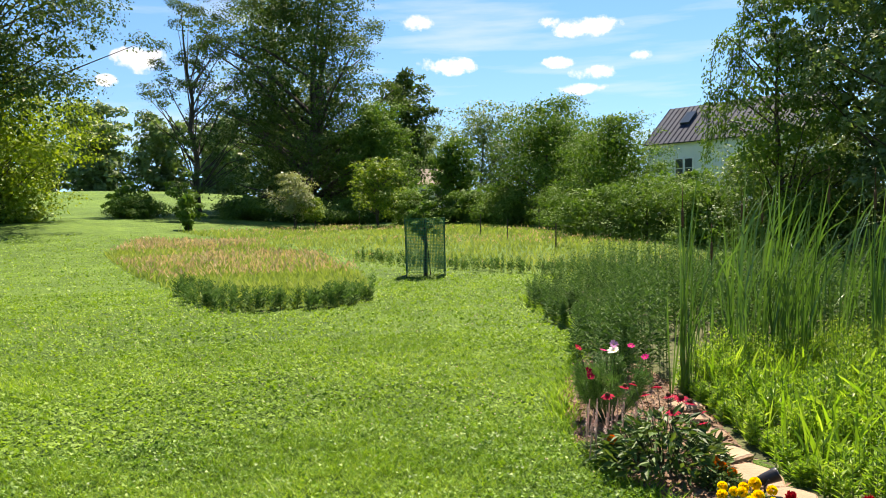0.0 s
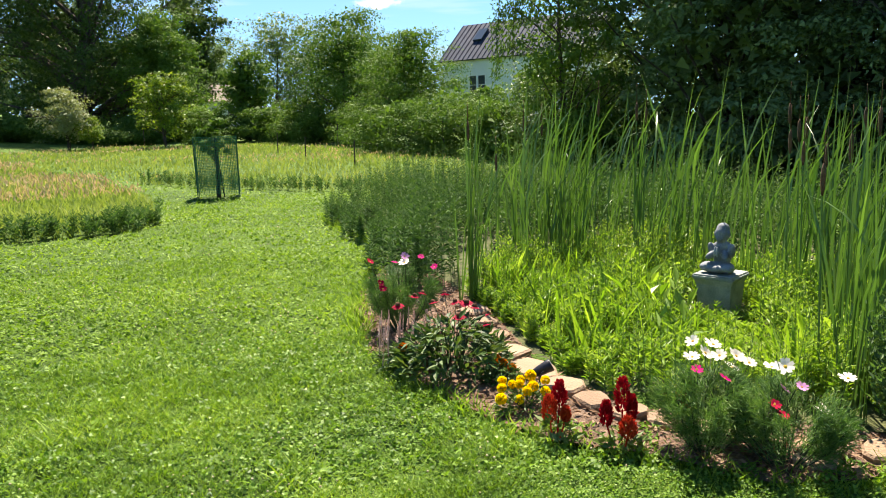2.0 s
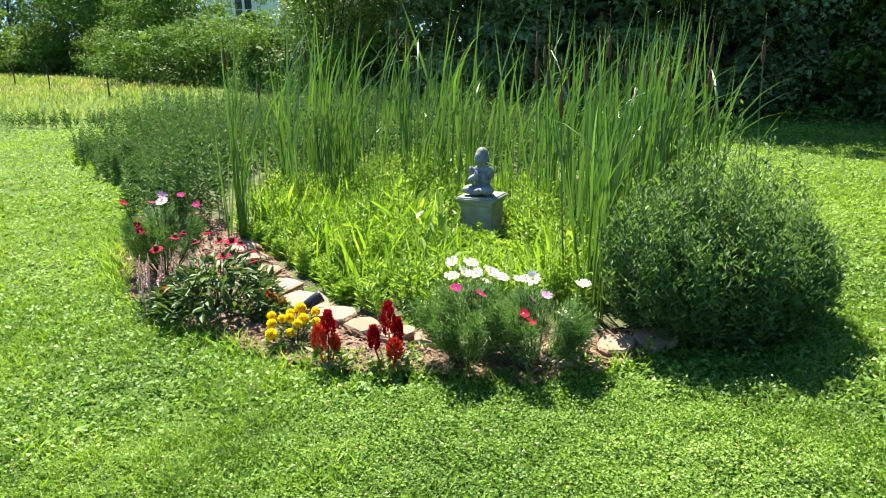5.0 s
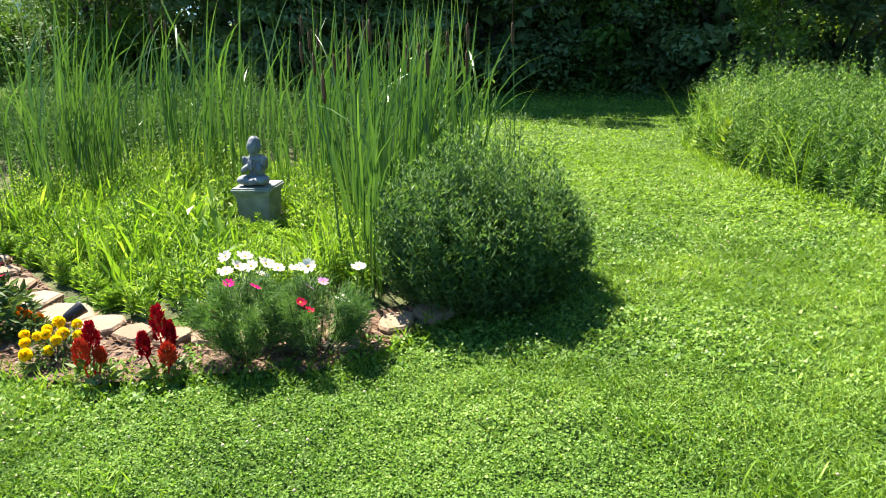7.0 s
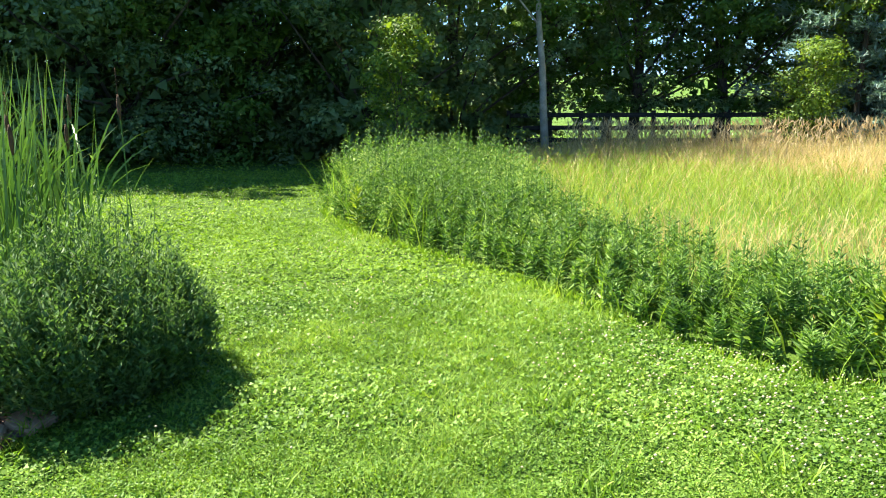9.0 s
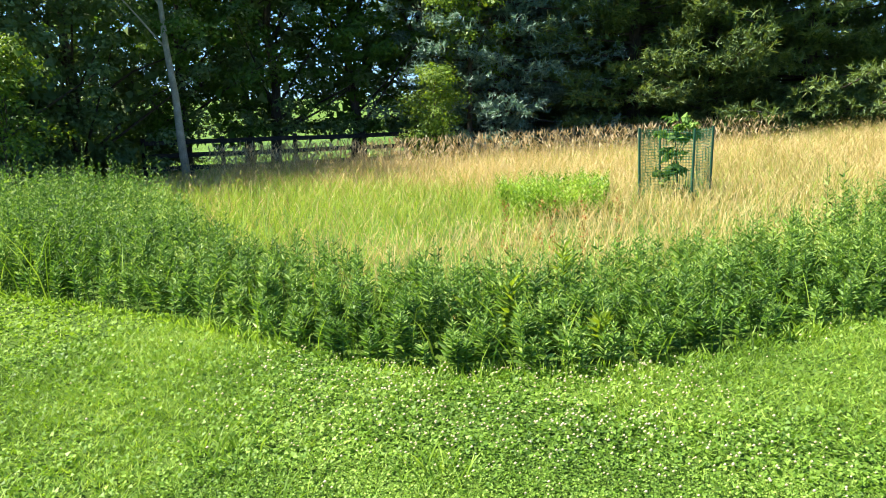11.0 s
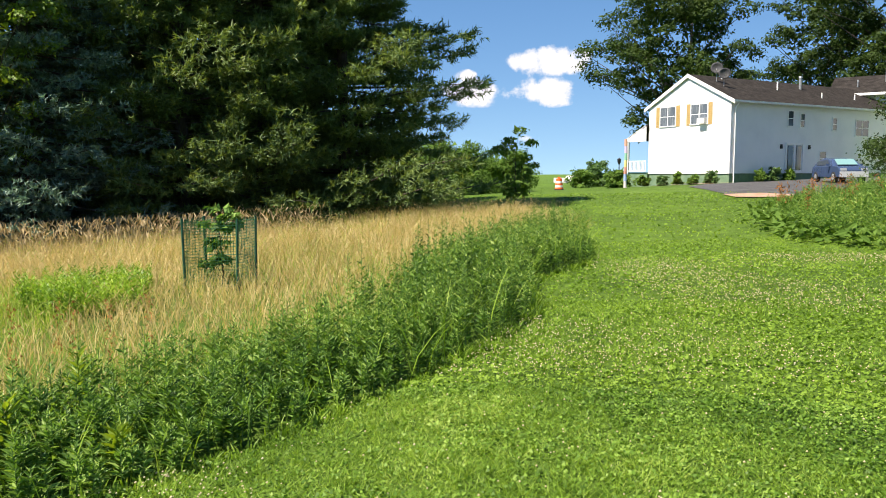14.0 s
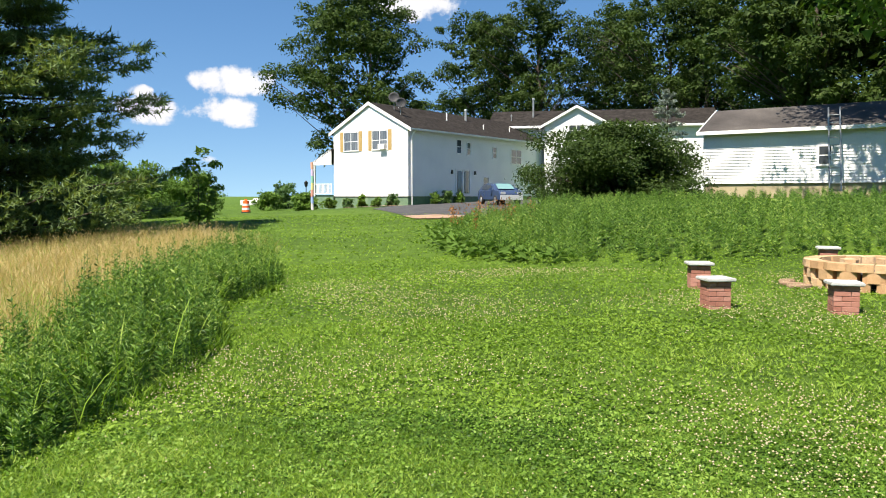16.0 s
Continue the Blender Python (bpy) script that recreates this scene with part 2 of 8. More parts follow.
BRIGHT = foliage("young_leaf", [(0.1, 0.18, 0.016), (0.18, 0.29, 0.03), (0.28, 0.4, 0.06)], 0.44, 0.5, 0.5, 0.35)
MID = foliage("thicket_leaf", [(0.05, 0.11, 0.02), (0.09, 0.175, 0.033), (0.16, 0.265, 0.058)], 0.3, 0.65, 0.5, 0.12, tint=(1.05, 1.12, 0.5), vary=0.4)
DARK = foliage("shade_tree_leaf", [(0.06, 0.112, 0.042), (0.125, 0.2, 0.08), (0.22, 0.32, 0.135)], 0.3, 0.55, 0.5, 0.3, tint=(1.05, 1.12, 0.5), vary=0.45)
SAPLING = foliage("sapling_leaf", [(0.045, 0.1, 0.014), (0.11, 0.21, 0.028), (0.26, 0.38, 0.055)], 0.42, 0.5, 1.6, 0.3, vary=0.6)
FIELD = foliage("field_grass", [(0.13, 0.22, 0.04), (0.22, 0.32, 0.075), (0.34, 0.4, 0.15)], 0.42, 0.6, 0.25, 0.25, (1.1, 1.06, 0.6))
OLIVE = foliage("olive_leaf", [(0.14, 0.18, 0.09), (0.2, 0.26, 0.14), (0.28, 0.34, 0.2)], 0.3, 0.5, 0.6, 0.3, vary=0.4)
SPRUCE = foliage("spruce_needle", [(0.065, 0.125, 0.095), (0.15, 0.25, 0.21), (0.3, 0.42, 0.38)], 0.25, 0.6, 0.5, 0.35, (0.9, 1.1, 0.8))
PINE = foliage("pine_needle", [(0.042, 0.085, 0.03), (0.11, 0.185, 0.065), (0.26, 0.36, 0.13)], 0.32, 0.6, 0.35, vary=0.45)
BLUESPRUCE = foliage("blue_spruce_needle", [(0.12, 0.17, 0.16), (0.2, 0.26, 0.25), (0.3, 0.36, 0.35)], 0.1, 0.6, 0.6)
BARK = surface("bark", [(0.035, 0.028, 0.02), (0.07, 0.055, 0.042), (0.13, 0.11, 0.09)], 0.95, 3, 30, 0.8, stretch=(1, 1, 0.3), dist=0.05)
PALEBARK = surface("pale_bark", [(0.18, 0.17, 0.13), (0.28, 0.26, 0.21), (0.4, 0.375, 0.32)], 0.85, 4, 30, 0.5)
STEM = surface("plant_stem", [(0.08, 0.16, 0.035), (0.12, 0.21, 0.05)], 0.7, 10, 50, 0)


# ------------------------------------------------------------------ geometry helpers
class Geo:
    """Collects vertices and faces, then makes one mesh."""

    def __init__(self):
        self.v, self.f, self.n = [], [], 0

    def add(self, verts, faces):
        verts = np.asarray(verts, float).reshape(-1, 3)
        self.v.append(verts)
        for f in (faces if isinstance(faces, list) else [faces]):
            self.f.append(np.asarray(f, int) + self.n)
        self.n += len(verts)

    def mesh(self, name, mat, smooth=False):
        me = bpy.data.meshes.new(name)
        v = np.concatenate(self.v).astype(np.float32)
        loops = np.concatenate([f.ravel() for f in self.f]).astype(np.int32)
        sizes = np.concatenate([np.full(len(f), f.shape[1]) for f in self.f]).astype(np.int32)
        me.vertices.add(len(v))
        me.vertices.foreach_set("co", v.ravel())
        me.loops.add(len(loops))
        me.loops.foreach_set("vertex_index", loops)
        me.polygons.add(len(sizes))
        me.polygons.foreach_set("loop_start", np.concatenate(([0], np.cumsum(sizes)[:-1])).astype(np.int32))
        me.update(calc_edges=True)
        me.validate()
        me.polygons.foreach_set("use_smooth", np.full(len(sizes), smooth, bool))
        me.materials.append(mat)
        return me


def part(name, data, mat=None, parent=None, label="", smooth=False):
    """Links a Geo, a bmesh or a mesh as one object, under its thing or part."""
    if isinstance(data, Geo):
        data = data.mesh(name, mat, smooth)
    elif isinstance(data, bmesh.types.BMesh):
        me = bpy.data.meshes.new(name)
        data.to_mesh(me)
        data.free()
        me.polygons.foreach_set("use_smooth", np.full(len(me.polygons), smooth, bool))
        if mat:
            me.materials.append(mat)
        data = me
    ob = new(name, data)
    if parent:
        ob.parent = parent
    if label:
        ob["label"] = label
    return ob


def thing(name, label, category, x=0.0, y=0.0, z=0.0, rz=0.0, group="", kind=""):
    ob = new(name)
    ob.matrix_world = pose(x, y, z, 0, 0, rz)
    return tagged(ob, label, category, group, kind)


def smooth(a, b, v):
    t = np.clip((np.asarray(v, float) - a) / (b - a), 0, 1)
    return t * t * (3 - 2 * t)


def gz(x, y):
    """Height of the ground."""
    x, y = np.asarray(x, float), np.asarray(y, float)
    e = np.maximum(0, x - 4.0)
    e = e * e / (e + 2)
    w = smooth(-30, -8, y) * (1 - smooth(8, 30, y) * 0.8)
    z = -0.12 - 0.042 * np.minimum(e, 40) * w
    z = z + 0.022 * np.minimum(np.maximum(0, -y - 3), 70) * (1 - 0.7 * smooth(24, 42, x))
    z = z + 0.95 * smooth(15, 27, -y) * smooth(13, 4, x)
    n = np.clip(y - 18, 0, 120)
    z = z + 0.017 * n * n / (n + 8) + 3.0 * smooth(-8, -60, x) * smooth(50, 130, y) + 1.1 * smooth(-7, -24, x) * smooth(16, 45, y)
    return z


def G(x, y):
    return float(gz(x, y))


rng = np.random.default_rng(7)


def unit(v):
    return v / np.maximum(np.linalg.norm(v, axis=-1, keepdims=True), 1e-9)


def add_leaves(geo, P, D, L, W, fold=0.15, belly=0.45, face=None, tri=False):
    """Leaf blades: from P along D, with length L and width W, folded along the rib."""
    n = len(P)
    if n == 0:
        return
    D = unit(D)
    ref = rng.normal(size=(n, 3)) * 0.6 + np.array([0, 0, 1.0])
    S = unit(np.cross(D, ref if face is None else face))
    U = np.cross(S, D)
    L, W = np.broadcast_to(L, n)[:, None], np.broadcast_to(W, n)[:, None]
    if tri:
        v = np.stack([P - S * W * 0.6, P + S * W * 0.6, P + D * L], 1)
        geo.add(v.reshape(-1, 3), np.arange(3 * n).reshape(-1, 3))
        return
    mid = P + D * L * belly
    v = np.stack([P, mid + S * W / 2 + U * W * fold, P + D * L - U * L * 0.08, mid - S * W / 2 + U * W * fold], 1)
    geo.add(v.reshape(-1, 3), np.arange(4 * n).reshape(-1, 4))


def add_blades(geo, P, H, W, lean, segs=2, curl=0.6):
    """Grass blades that rise and bend over; lean is the sideways reach at the tip."""
    n = len(P)
    if n == 0:
        return
    H, W, lean = (np.broadcast_to(a, n) for a in (H, W, lean))
    ang, tw = rng.uniform(0, 2 * np.pi, n), rng.uniform(0, np.pi, n)
    d = np.stack([np.cos(ang), np.sin(ang), np.zeros(n)], 1)
    s = np.stack([np.cos(tw), np.sin(tw), np.zeros(n)], 1)
    rows = []
    for k in range(segs):
        f = k / segs
        c = P + d * (lean * f ** (1 + curl))[:, None] + np.array([0, 0, 1]) * (H * (f - 0.12 * f * f))[:, None]
        w = (W * (1 - 0.35 * f))[:, None] / 2
        rows += [c - s * w, c + s * w]
    tip = P + d * lean[:, None] + np.array([0, 0, 1]) * (H * 0.88)[:, None]
    rows.append(tip)
    k = 2 * segs + 1
    v = np.stack(rows, 1).reshape(-1, 3)
    base = (np.arange(n) * k)[:, None]
    faces = []
    if segs > 1:
        q = np.concatenate([base + np.array([2 * i, 2 * i + 1, 2 * i + 3, 2 * i + 2]) for i in range(segs - 1)])
        faces.append(q)
    faces.append(base + np.array([2 * segs - 2, 2 * segs - 1, 2 * segs]))
    geo.add(v, faces)


def add_tube(geo, pts, radii, sides=6, cap=True):
    pts = np.asarray(pts, float)
    radii = np.broadcast_to(radii, len(pts))
    t = unit(np.gradient(pts, axis=0))
    ref = np.array([1.0, 0, 0]) if abs(t[0][0]) < 0.8 else np.array([0, 1.0, 0])
    a = unit(np.cross(t, ref))
    b = np.cross(t, a)
    th = np.arange(sides) * 2 * np.pi / sides
    v = pts[:, None] + radii[:, None, None] * (a[:, None] * np.cos(th)[None, :, None] + b[:, None] * np.sin(th)[None, :, None])
    faces = []
    for i in range(len(pts) - 1):
        for j in range(sides):
            k = (j + 1) % sides
            faces.append((i * sides + j, i * sides + k, (i + 1) * sides + k, (i + 1) * sides + j))
    geo.add(v.reshape(-1, 3), np.array(faces))
    if cap:
        geo.f.append(np.arange(sides)[None, ::-1] + geo.n - len(pts) * sides)
        geo.f.append(np.arange(sides)[None] + geo.n - sides)


def add_box(geo, c, s, rz=0.0, taper=1.0):
    """A box round c of size s, turned about z by rz degrees."""
    x, y, z = s[0] / 2, s[1] / 2, s[2] / 2
    v = np.array([(-x, -y, -z), (x, -y, -z), (x, y, -z), (-x, y, -z), (-x * taper, -y * taper, z), (x * taper, -y * taper, z), (x * taper, y * taper, z), (-x * taper, y * taper, z)])
    r = math.radians(rz)
    m = np.array([[math.cos(r), -math.sin(r), 0], [math.sin(r), math.cos(r), 0], [0, 0, 1]])
    geo.add(v @ m.T + np.array(c), np.array([(0, 3, 2, 1), (4, 5, 6, 7), (0, 1, 5, 4), (1, 2, 6, 5), (2, 3, 7, 6), (3, 0, 4, 7)]))


def bevel_box(sx, sy, sz, bev=0.01, seg=1, z0=None):
    """A bevelled box on the origin's plane."""
    bm = bmesh.new()
    bmesh.ops.create_cube(bm, size=1.0)
    bmesh.ops.scale(bm, vec=(sx, sy, sz), verts=bm.verts)
    bmesh.ops.translate(bm, vec=(0, 0, sz / 2 if z0 is None else z0), verts=bm.verts)
    if bev:
        bmesh.ops.bevel(bm, geom=bm.edges[:], offset=bev, segments=seg, affect="EDGES")
    return bm


def inside(poly, x, y):
    """Which points lie in the polygon."""
    x, y = np.asarray(x), np.asarray(y)
    res = np.zeros(x.shape, bool)
    j = len(poly) - 1
    for i in range(len(poly)):
        (xi, yi), (xj, yj) = poly[i], poly[j]
        if yi != yj:
            res ^= ((yi > y) != (yj > y)) & (x < (xj - xi) * (y - yi) / (yj - yi) + xi)
        j = i
    return res


def edge_distance(line, x, y):
    """Distance to an open line of points."""
    best = np.full(np.shape(x), 1e9)
    for (ax, ay), (bx, by) in zip(line[:-1], line[1:]):
        dx, dy = bx - ax, by - ay
        t = np.clip(((x - ax) * dx + (y - ay) * dy) / (dx * dx + dy * dy), 0, 1)
        best = np.minimum(best, np.hypot(x - ax - t * dx, y - ay - t * dy))
    return best


def scatter(poly, n):
    """About n even random points in a polygon."""
    p = np.array(poly)
    lo, hi = p.min(0), p.max(0)
    got = np.zeros((0, 2))
    while len(got) < n:
        q = rng.uniform(lo, hi, (n * 2, 2))
        got = np.concatenate([got, q[inside(poly, q[:, 0], q[:, 1])]])
    return got[:n]


def drifts(x, y, s, seed=0.0):
    """Smooth uneven pattern between 0 and 1."""
    return 0.5 + 0.25 * (np.sin(x / s + seed + 1.3 * np.sin(y / s * 0.7 + seed)) + np.sin(y / s * 1.31 + 2.1 * seed + 1.1 * np.sin(x / s * 0.8)))


def gather(xy, cell, pull, seed=0.0):
    """Draws plants together into stools a cell apart; gives their places and the vigour of each stool."""
    k = np.floor(xy / cell)
    hx, hy, hv = (np.mod(np.sin(k[:, 0] * a + k[:, 1] * b + seed) * 43758.5453, 1.0) for a, b in ((12.9898, 78.233), (39.346, 11.135), (73.156, 52.235)))
    c = (k + 0.2 + 0.6 * np.stack([hx, hy], 1)) * cell
    return xy + (c - xy) * pull, hv


# ------------------------------------------------------------------ ground
def make_ground():
    rings = np.concatenate(([0.0], 0.8 * 1.085 ** np.arange(0, 94)))
    nth = 160
    th = np.arange(nth) * 2 * np.pi / nth
    X = 0.3 + rings[1:, None] * np.sin(th)[None]
    Y = -0.3 + rings[1:, None] * np.cos(th)[None]
    Z = gz(X, Y) + 0.03 * (drifts(X, Y, 1.7, 2.0) - 0.5) * smooth(0, 3, rings[1:, None])
    v = np.stack([X, Y, Z], -1).reshape(-1, 3)
    v = np.concatenate([[(0.3, -0.3, G(0.3, -0.3))], v])
    i, j = np.meshgrid(np.arange(len(rings) - 2), np.arange(nth), indexing="ij")
    k = (j + 1) % nth
    quads = np.stack([1 + i * nth + j, 1 + (i + 1) * nth + j, 1 + (i + 1) * nth + k, 1 + i * nth + k], -1).reshape(-1, 4)[:, ::-1]
    jj = np.arange(nth)
    tris = np.stack([np.zeros(nth, int), 1 + (jj + 1) % nth, 1 + jj], 1)
    g = Geo()
    g.add(v, [quads, tris])
    return tagged(part("ground", g, LAWN, smooth=True), "sunlit mown lawn rising gently to the house", "lawn", kind="structure")


make_ground()

# outline of the tall meadow beside the lawn: its lawn side first
MEADOW_EDGE = [(9.9, 4.3), (9.1, 3.8), (8.0, 2.95), (7.55, 2.3), (6.6, 1.05), (5.6, 0.1), (4.9, -0.6), (4.62, -1.15), (4.48, -1.75), (4.6, -2.6),
               (4.9, -3.7), (5.35, -5.3), (6.3, -7.1), (8.2, -9.2), (8.6, -11.1), (10.3, -13.4)]
MEADOW_POLY = MEADOW_EDGE + [(13.5, -17), (18, -20), (24, -19), (24.5, -12), (25, -4), (23, 2.2), (17, 3.8), (12, 4.8)]
BED_EDGE = [(1.45, 13.2), (1.55, 11.2), (1.8, 9.6), (1.35, 7.6), (0.95, 6.2), (0.88, 5.0), (1.08, 4.2), (1.32, 3.55), (1.53, 3.2), (1.85, 2.93), (2.2, 2.57), (2.56, 2.46), (2.95, 2.5), (3.9, 2.6)]
BED_POLY = BED_EDGE + [(4.4, 3.0), (6.0, 4.8), (7.6, 7.2), (7.4, 10.5), (5.5, 13.5), (3.2, 14.5)]
ISLAND = [(-5.0, 14.8), (-4.2, 13.1), (-3.06, 12.2), (-1.75, 12.5), (-1.4, 14.5), (-1.9, 18.5), (-4.2, 25), (-8, 33), (-13.5, 34.5), (-12, 27), (-8.2, 20)]
NORTH = [(-2.6, 23.2), (-0.2, 20.2), (1.9, 18.0), (4.5, 17.0), (8.2, 20.5), (7.6, 29), (6.4, 38), (3.0, 50), (-8, 52), (-14, 40), (-8, 34.5), (-4, 27)]
NORTH_EDGE = [(-2.6, 23.2), (-0.2, 20.2), (1.9, 18.0), (4.5, 17.0)]
PLOTS = (MEADOW_POLY, BED_POLY, ISLAND, NORTH)


def lawn_free(x, y):
    ok = np.ones(np.shape(x), bool)
    for p in PLOTS:
        ok &= ~inside(p, x, y)
    return ok


def make_lawn_grass():
    g, c, far = Geo(), Geo(), Geo()
    # r0, r1, plants per square metre, blade height and width, clover leaflet size
    for r0, r1, den, h, w, cw in ((1.9, 3.4, 11500, 0.046, 0.0048, 0.0135), (3.4, 6.0, 5600, 0.044, 0.007, 0.019), (6.0, 10.0, 1600, 0.04, 0.012, 0.028), (10.0, 18.0, 400, 0.036, 0.02, 0.037), (18.0, 40.0, 44, 0.034, 0.045, 0.06)):
        area = np.pi * (r1 * r1 - r0 * r0) * 0.64
        n = int(area * den)
        r = np.sqrt(rng.uniform(r0 * r0, r1 * r1, n))
        a = np.radians(rng.uniform(-195, 35, n))
        x, y = 0.3 - r * np.sin(a), -0.3 + r * np.cos(a)
        ok = lawn_free(x, y)
        x, y = x[ok], y[ok]
        hump = 0.55 * drifts(x, y, 0.055, 3.0) + 0.3 * drifts(x, y, 0.14, 7.0) + 0.3 * drifts(x, y, 0.45, 9.0)
        tuft = np.clip(1.7 * hump - 0.45, 0.0, 1.3)
        # clover takes the nearer lawn, grass the rest, in drifts
        share = 0.75 * drifts(x, y, 0.8, 5.0) + 0.5 * drifts(x, y, 0.27, 1.0) + rng.normal(0, 0.2, len(x))
        clover = share > 0.62
        P = np.stack([x, y, gz(x, y) - 0.002 + 0.03 * (drifts(x, y, 1.7, 2.0) - 0.5)], 1)
        gr = ~clover
        m = gr.sum()
        hh = h * rng.uniform(0.5, 1.4, m) * (0.45 + 1.0 * tuft[gr])
        add_blades(g, P[gr], hh, w * rng.uniform(0.7, 1.3, m), hh * rng.uniform(0.4, 1.5, m), segs=2 if r1 < 4 else 1)
        # clover and low herbs: leaflets at all heights, tilted every way
        cl = clover | (rng.uniform(size=len(x)) < 0.2)
        m = cl.sum()
        Q = P[cl] + np.stack([np.zeros(m), np.zeros(m), h * rng.uniform(0.1, 1.0, m) * (0.25 + 1.3 * tuft[cl])], 1)
        az = rng.uniform(0, 2 * np.pi, m)
        D = np.stack([np.cos(az), np.sin(az), rng.uniform(-0.6, 0.95, m)], 1)
        k = rng.uniform(0.6, 1.35, m)
        add_leaves(c if r1 < 7 else far, Q, D, cw * k, cw * 0.85 * k, 0.16, 0.6, tri=r0 > 3)
    # longer grass left by the mower along the beds
    for line, n in ((MEADOW_EDGE, 5200), (BED_EDGE, 3600)):
        e = np.array(line)
        seg = np.linalg.norm(e[1:] - e[:-1], axis=1)
        s = rng.uniform(0, seg.sum(), n)
        cum = np.concatenate([[0], np.cumsum(seg)])
        q = np.stack([np.interp(s, cum, e[:, 0]), np.interp(s, cum, e[:, 1])], 1) + rng.normal(0, 0.05, (n, 2))
        P = np.stack([q[:, 0], q[:, 1], gz(q[:, 0], q[:, 1]) - 0.01], 1)
        r = np.hypot(q[:, 0], q[:, 1])
        hh = rng.uniform(0.05, 0.13, n) * (0.5 + drifts(q[:, 0], q[:, 1], 0.4, 6.0))
        add_blades(g, P, hh, 0.006 + 0.0012 * r, hh * rng.uniform(0.3, 1.0, n), segs=2)
    tagged(part("lawn_grass", g, GRASS), "short bright green mown grass blades on the lawn", "grass", kind="stuff")
    tagged(part("clover_patch", far, FARCLOVER), "green clover and short herbs over the wider lawn", "clover", kind="stuff")
    tagged(part("clover_patch", c, CLOVER), "low green clover leaves spread through the lawn", "clover", kind="stuff")
    # coarse tufts that the mower left
    t = Geo()
    for x, y in ((3.9, 0.2), (3.2, -0.1), (2.7, 1.1), (1.1, 2.4), (2.1, -2.4), (2.6, 0.55), (3.55, -0.75), (0.2, 3.3), (-0.9, 4.1), (1.9, 0.9), (1.55, -3.2), (-1.5, 2.6)):
        n = 46
        P = np.stack([rng.normal(x, 0.08, n), rng.normal(y, 0.08, n), np.zeros(n)], 1)
        P[:, 2] = gz(P[:, 0], P[:, 1]) - 0.01
        hh = rng.uniform(0.07, 0.16, n)
        add_blades(t, P, hh, 0.009, hh * rng.uniform(0.4, 1.2, n), segs=3)
    tagged(part("grass_tuft", t, GRASS), "coarse longer grass tufts standing out of the lawn", "grass", kind="stuff")


def make_clover_flowers():
    g = Geo()
    n = 150000
    r = np.sqrt(rng.uniform(1.2, 15 ** 2, n))
    a = np.radians(rng.uniform(-195, 30, n))
    x, y = 0.3 - r * np.sin(a), -0.3 + r * np.cos(a)
    dens = (0.05 + 0.95 * smooth(0.35, 0.85, drifts(x, y, 0.9, 8.0))) * (0.25 + 0.75 * smooth(1.0, -3.5, y)) * (0.35 + 0.65 * smooth(9, 3, r))
    ok = lawn_free(x, y) & (rng.uniform(size=n) < dens * np.where(y < 0.5, 1.4, 0.45))
    x, y = x[ok], y[ok]
    m = len(x)
    s = rng.uniform(0.0045, 0.0085, m)[:, None] * (1 + 0.035 * np.hypot(x, y))[:, None]
    c = np.stack([x, y, gz(x, y) + rng.uniform(0.035, 0.075, m)], 1)
    oct_v = np.array([(1, 0, 0), (0, 1, 0), (-1, 0, 0), (0, -1, 0), (0, 0, 0.9), (0, 0, -0.7)])
    oct_f = np.array([(0, 1, 4), (1, 2, 4), (2, 3, 4), (3, 0, 4), (1, 0, 5), (2, 1, 5), (3, 2, 5), (0, 3, 5)])
    v = c[:, None] + oct_v[None] * s[:, None]
    g.add(v.reshape(-1, 3), (np.arange(m)[:, None, None] * 6 + oct_f[None]).reshape(-1, 3))
    mat = foliage("clover_blossom", [(0.36, 0.34, 0.19), (0.5, 0.46, 0.32), (0.6, 0.56, 0.43)], 0.2, 0.8, 2.0, 0.1, (1, 1, 1))
    tagged(part("clover_flower", g, mat, smooth=True), "small white clover blossoms dotted over the lawn", "clover flowers", kind="stuff")


make_lawn_grass()
make_clover_flowers()


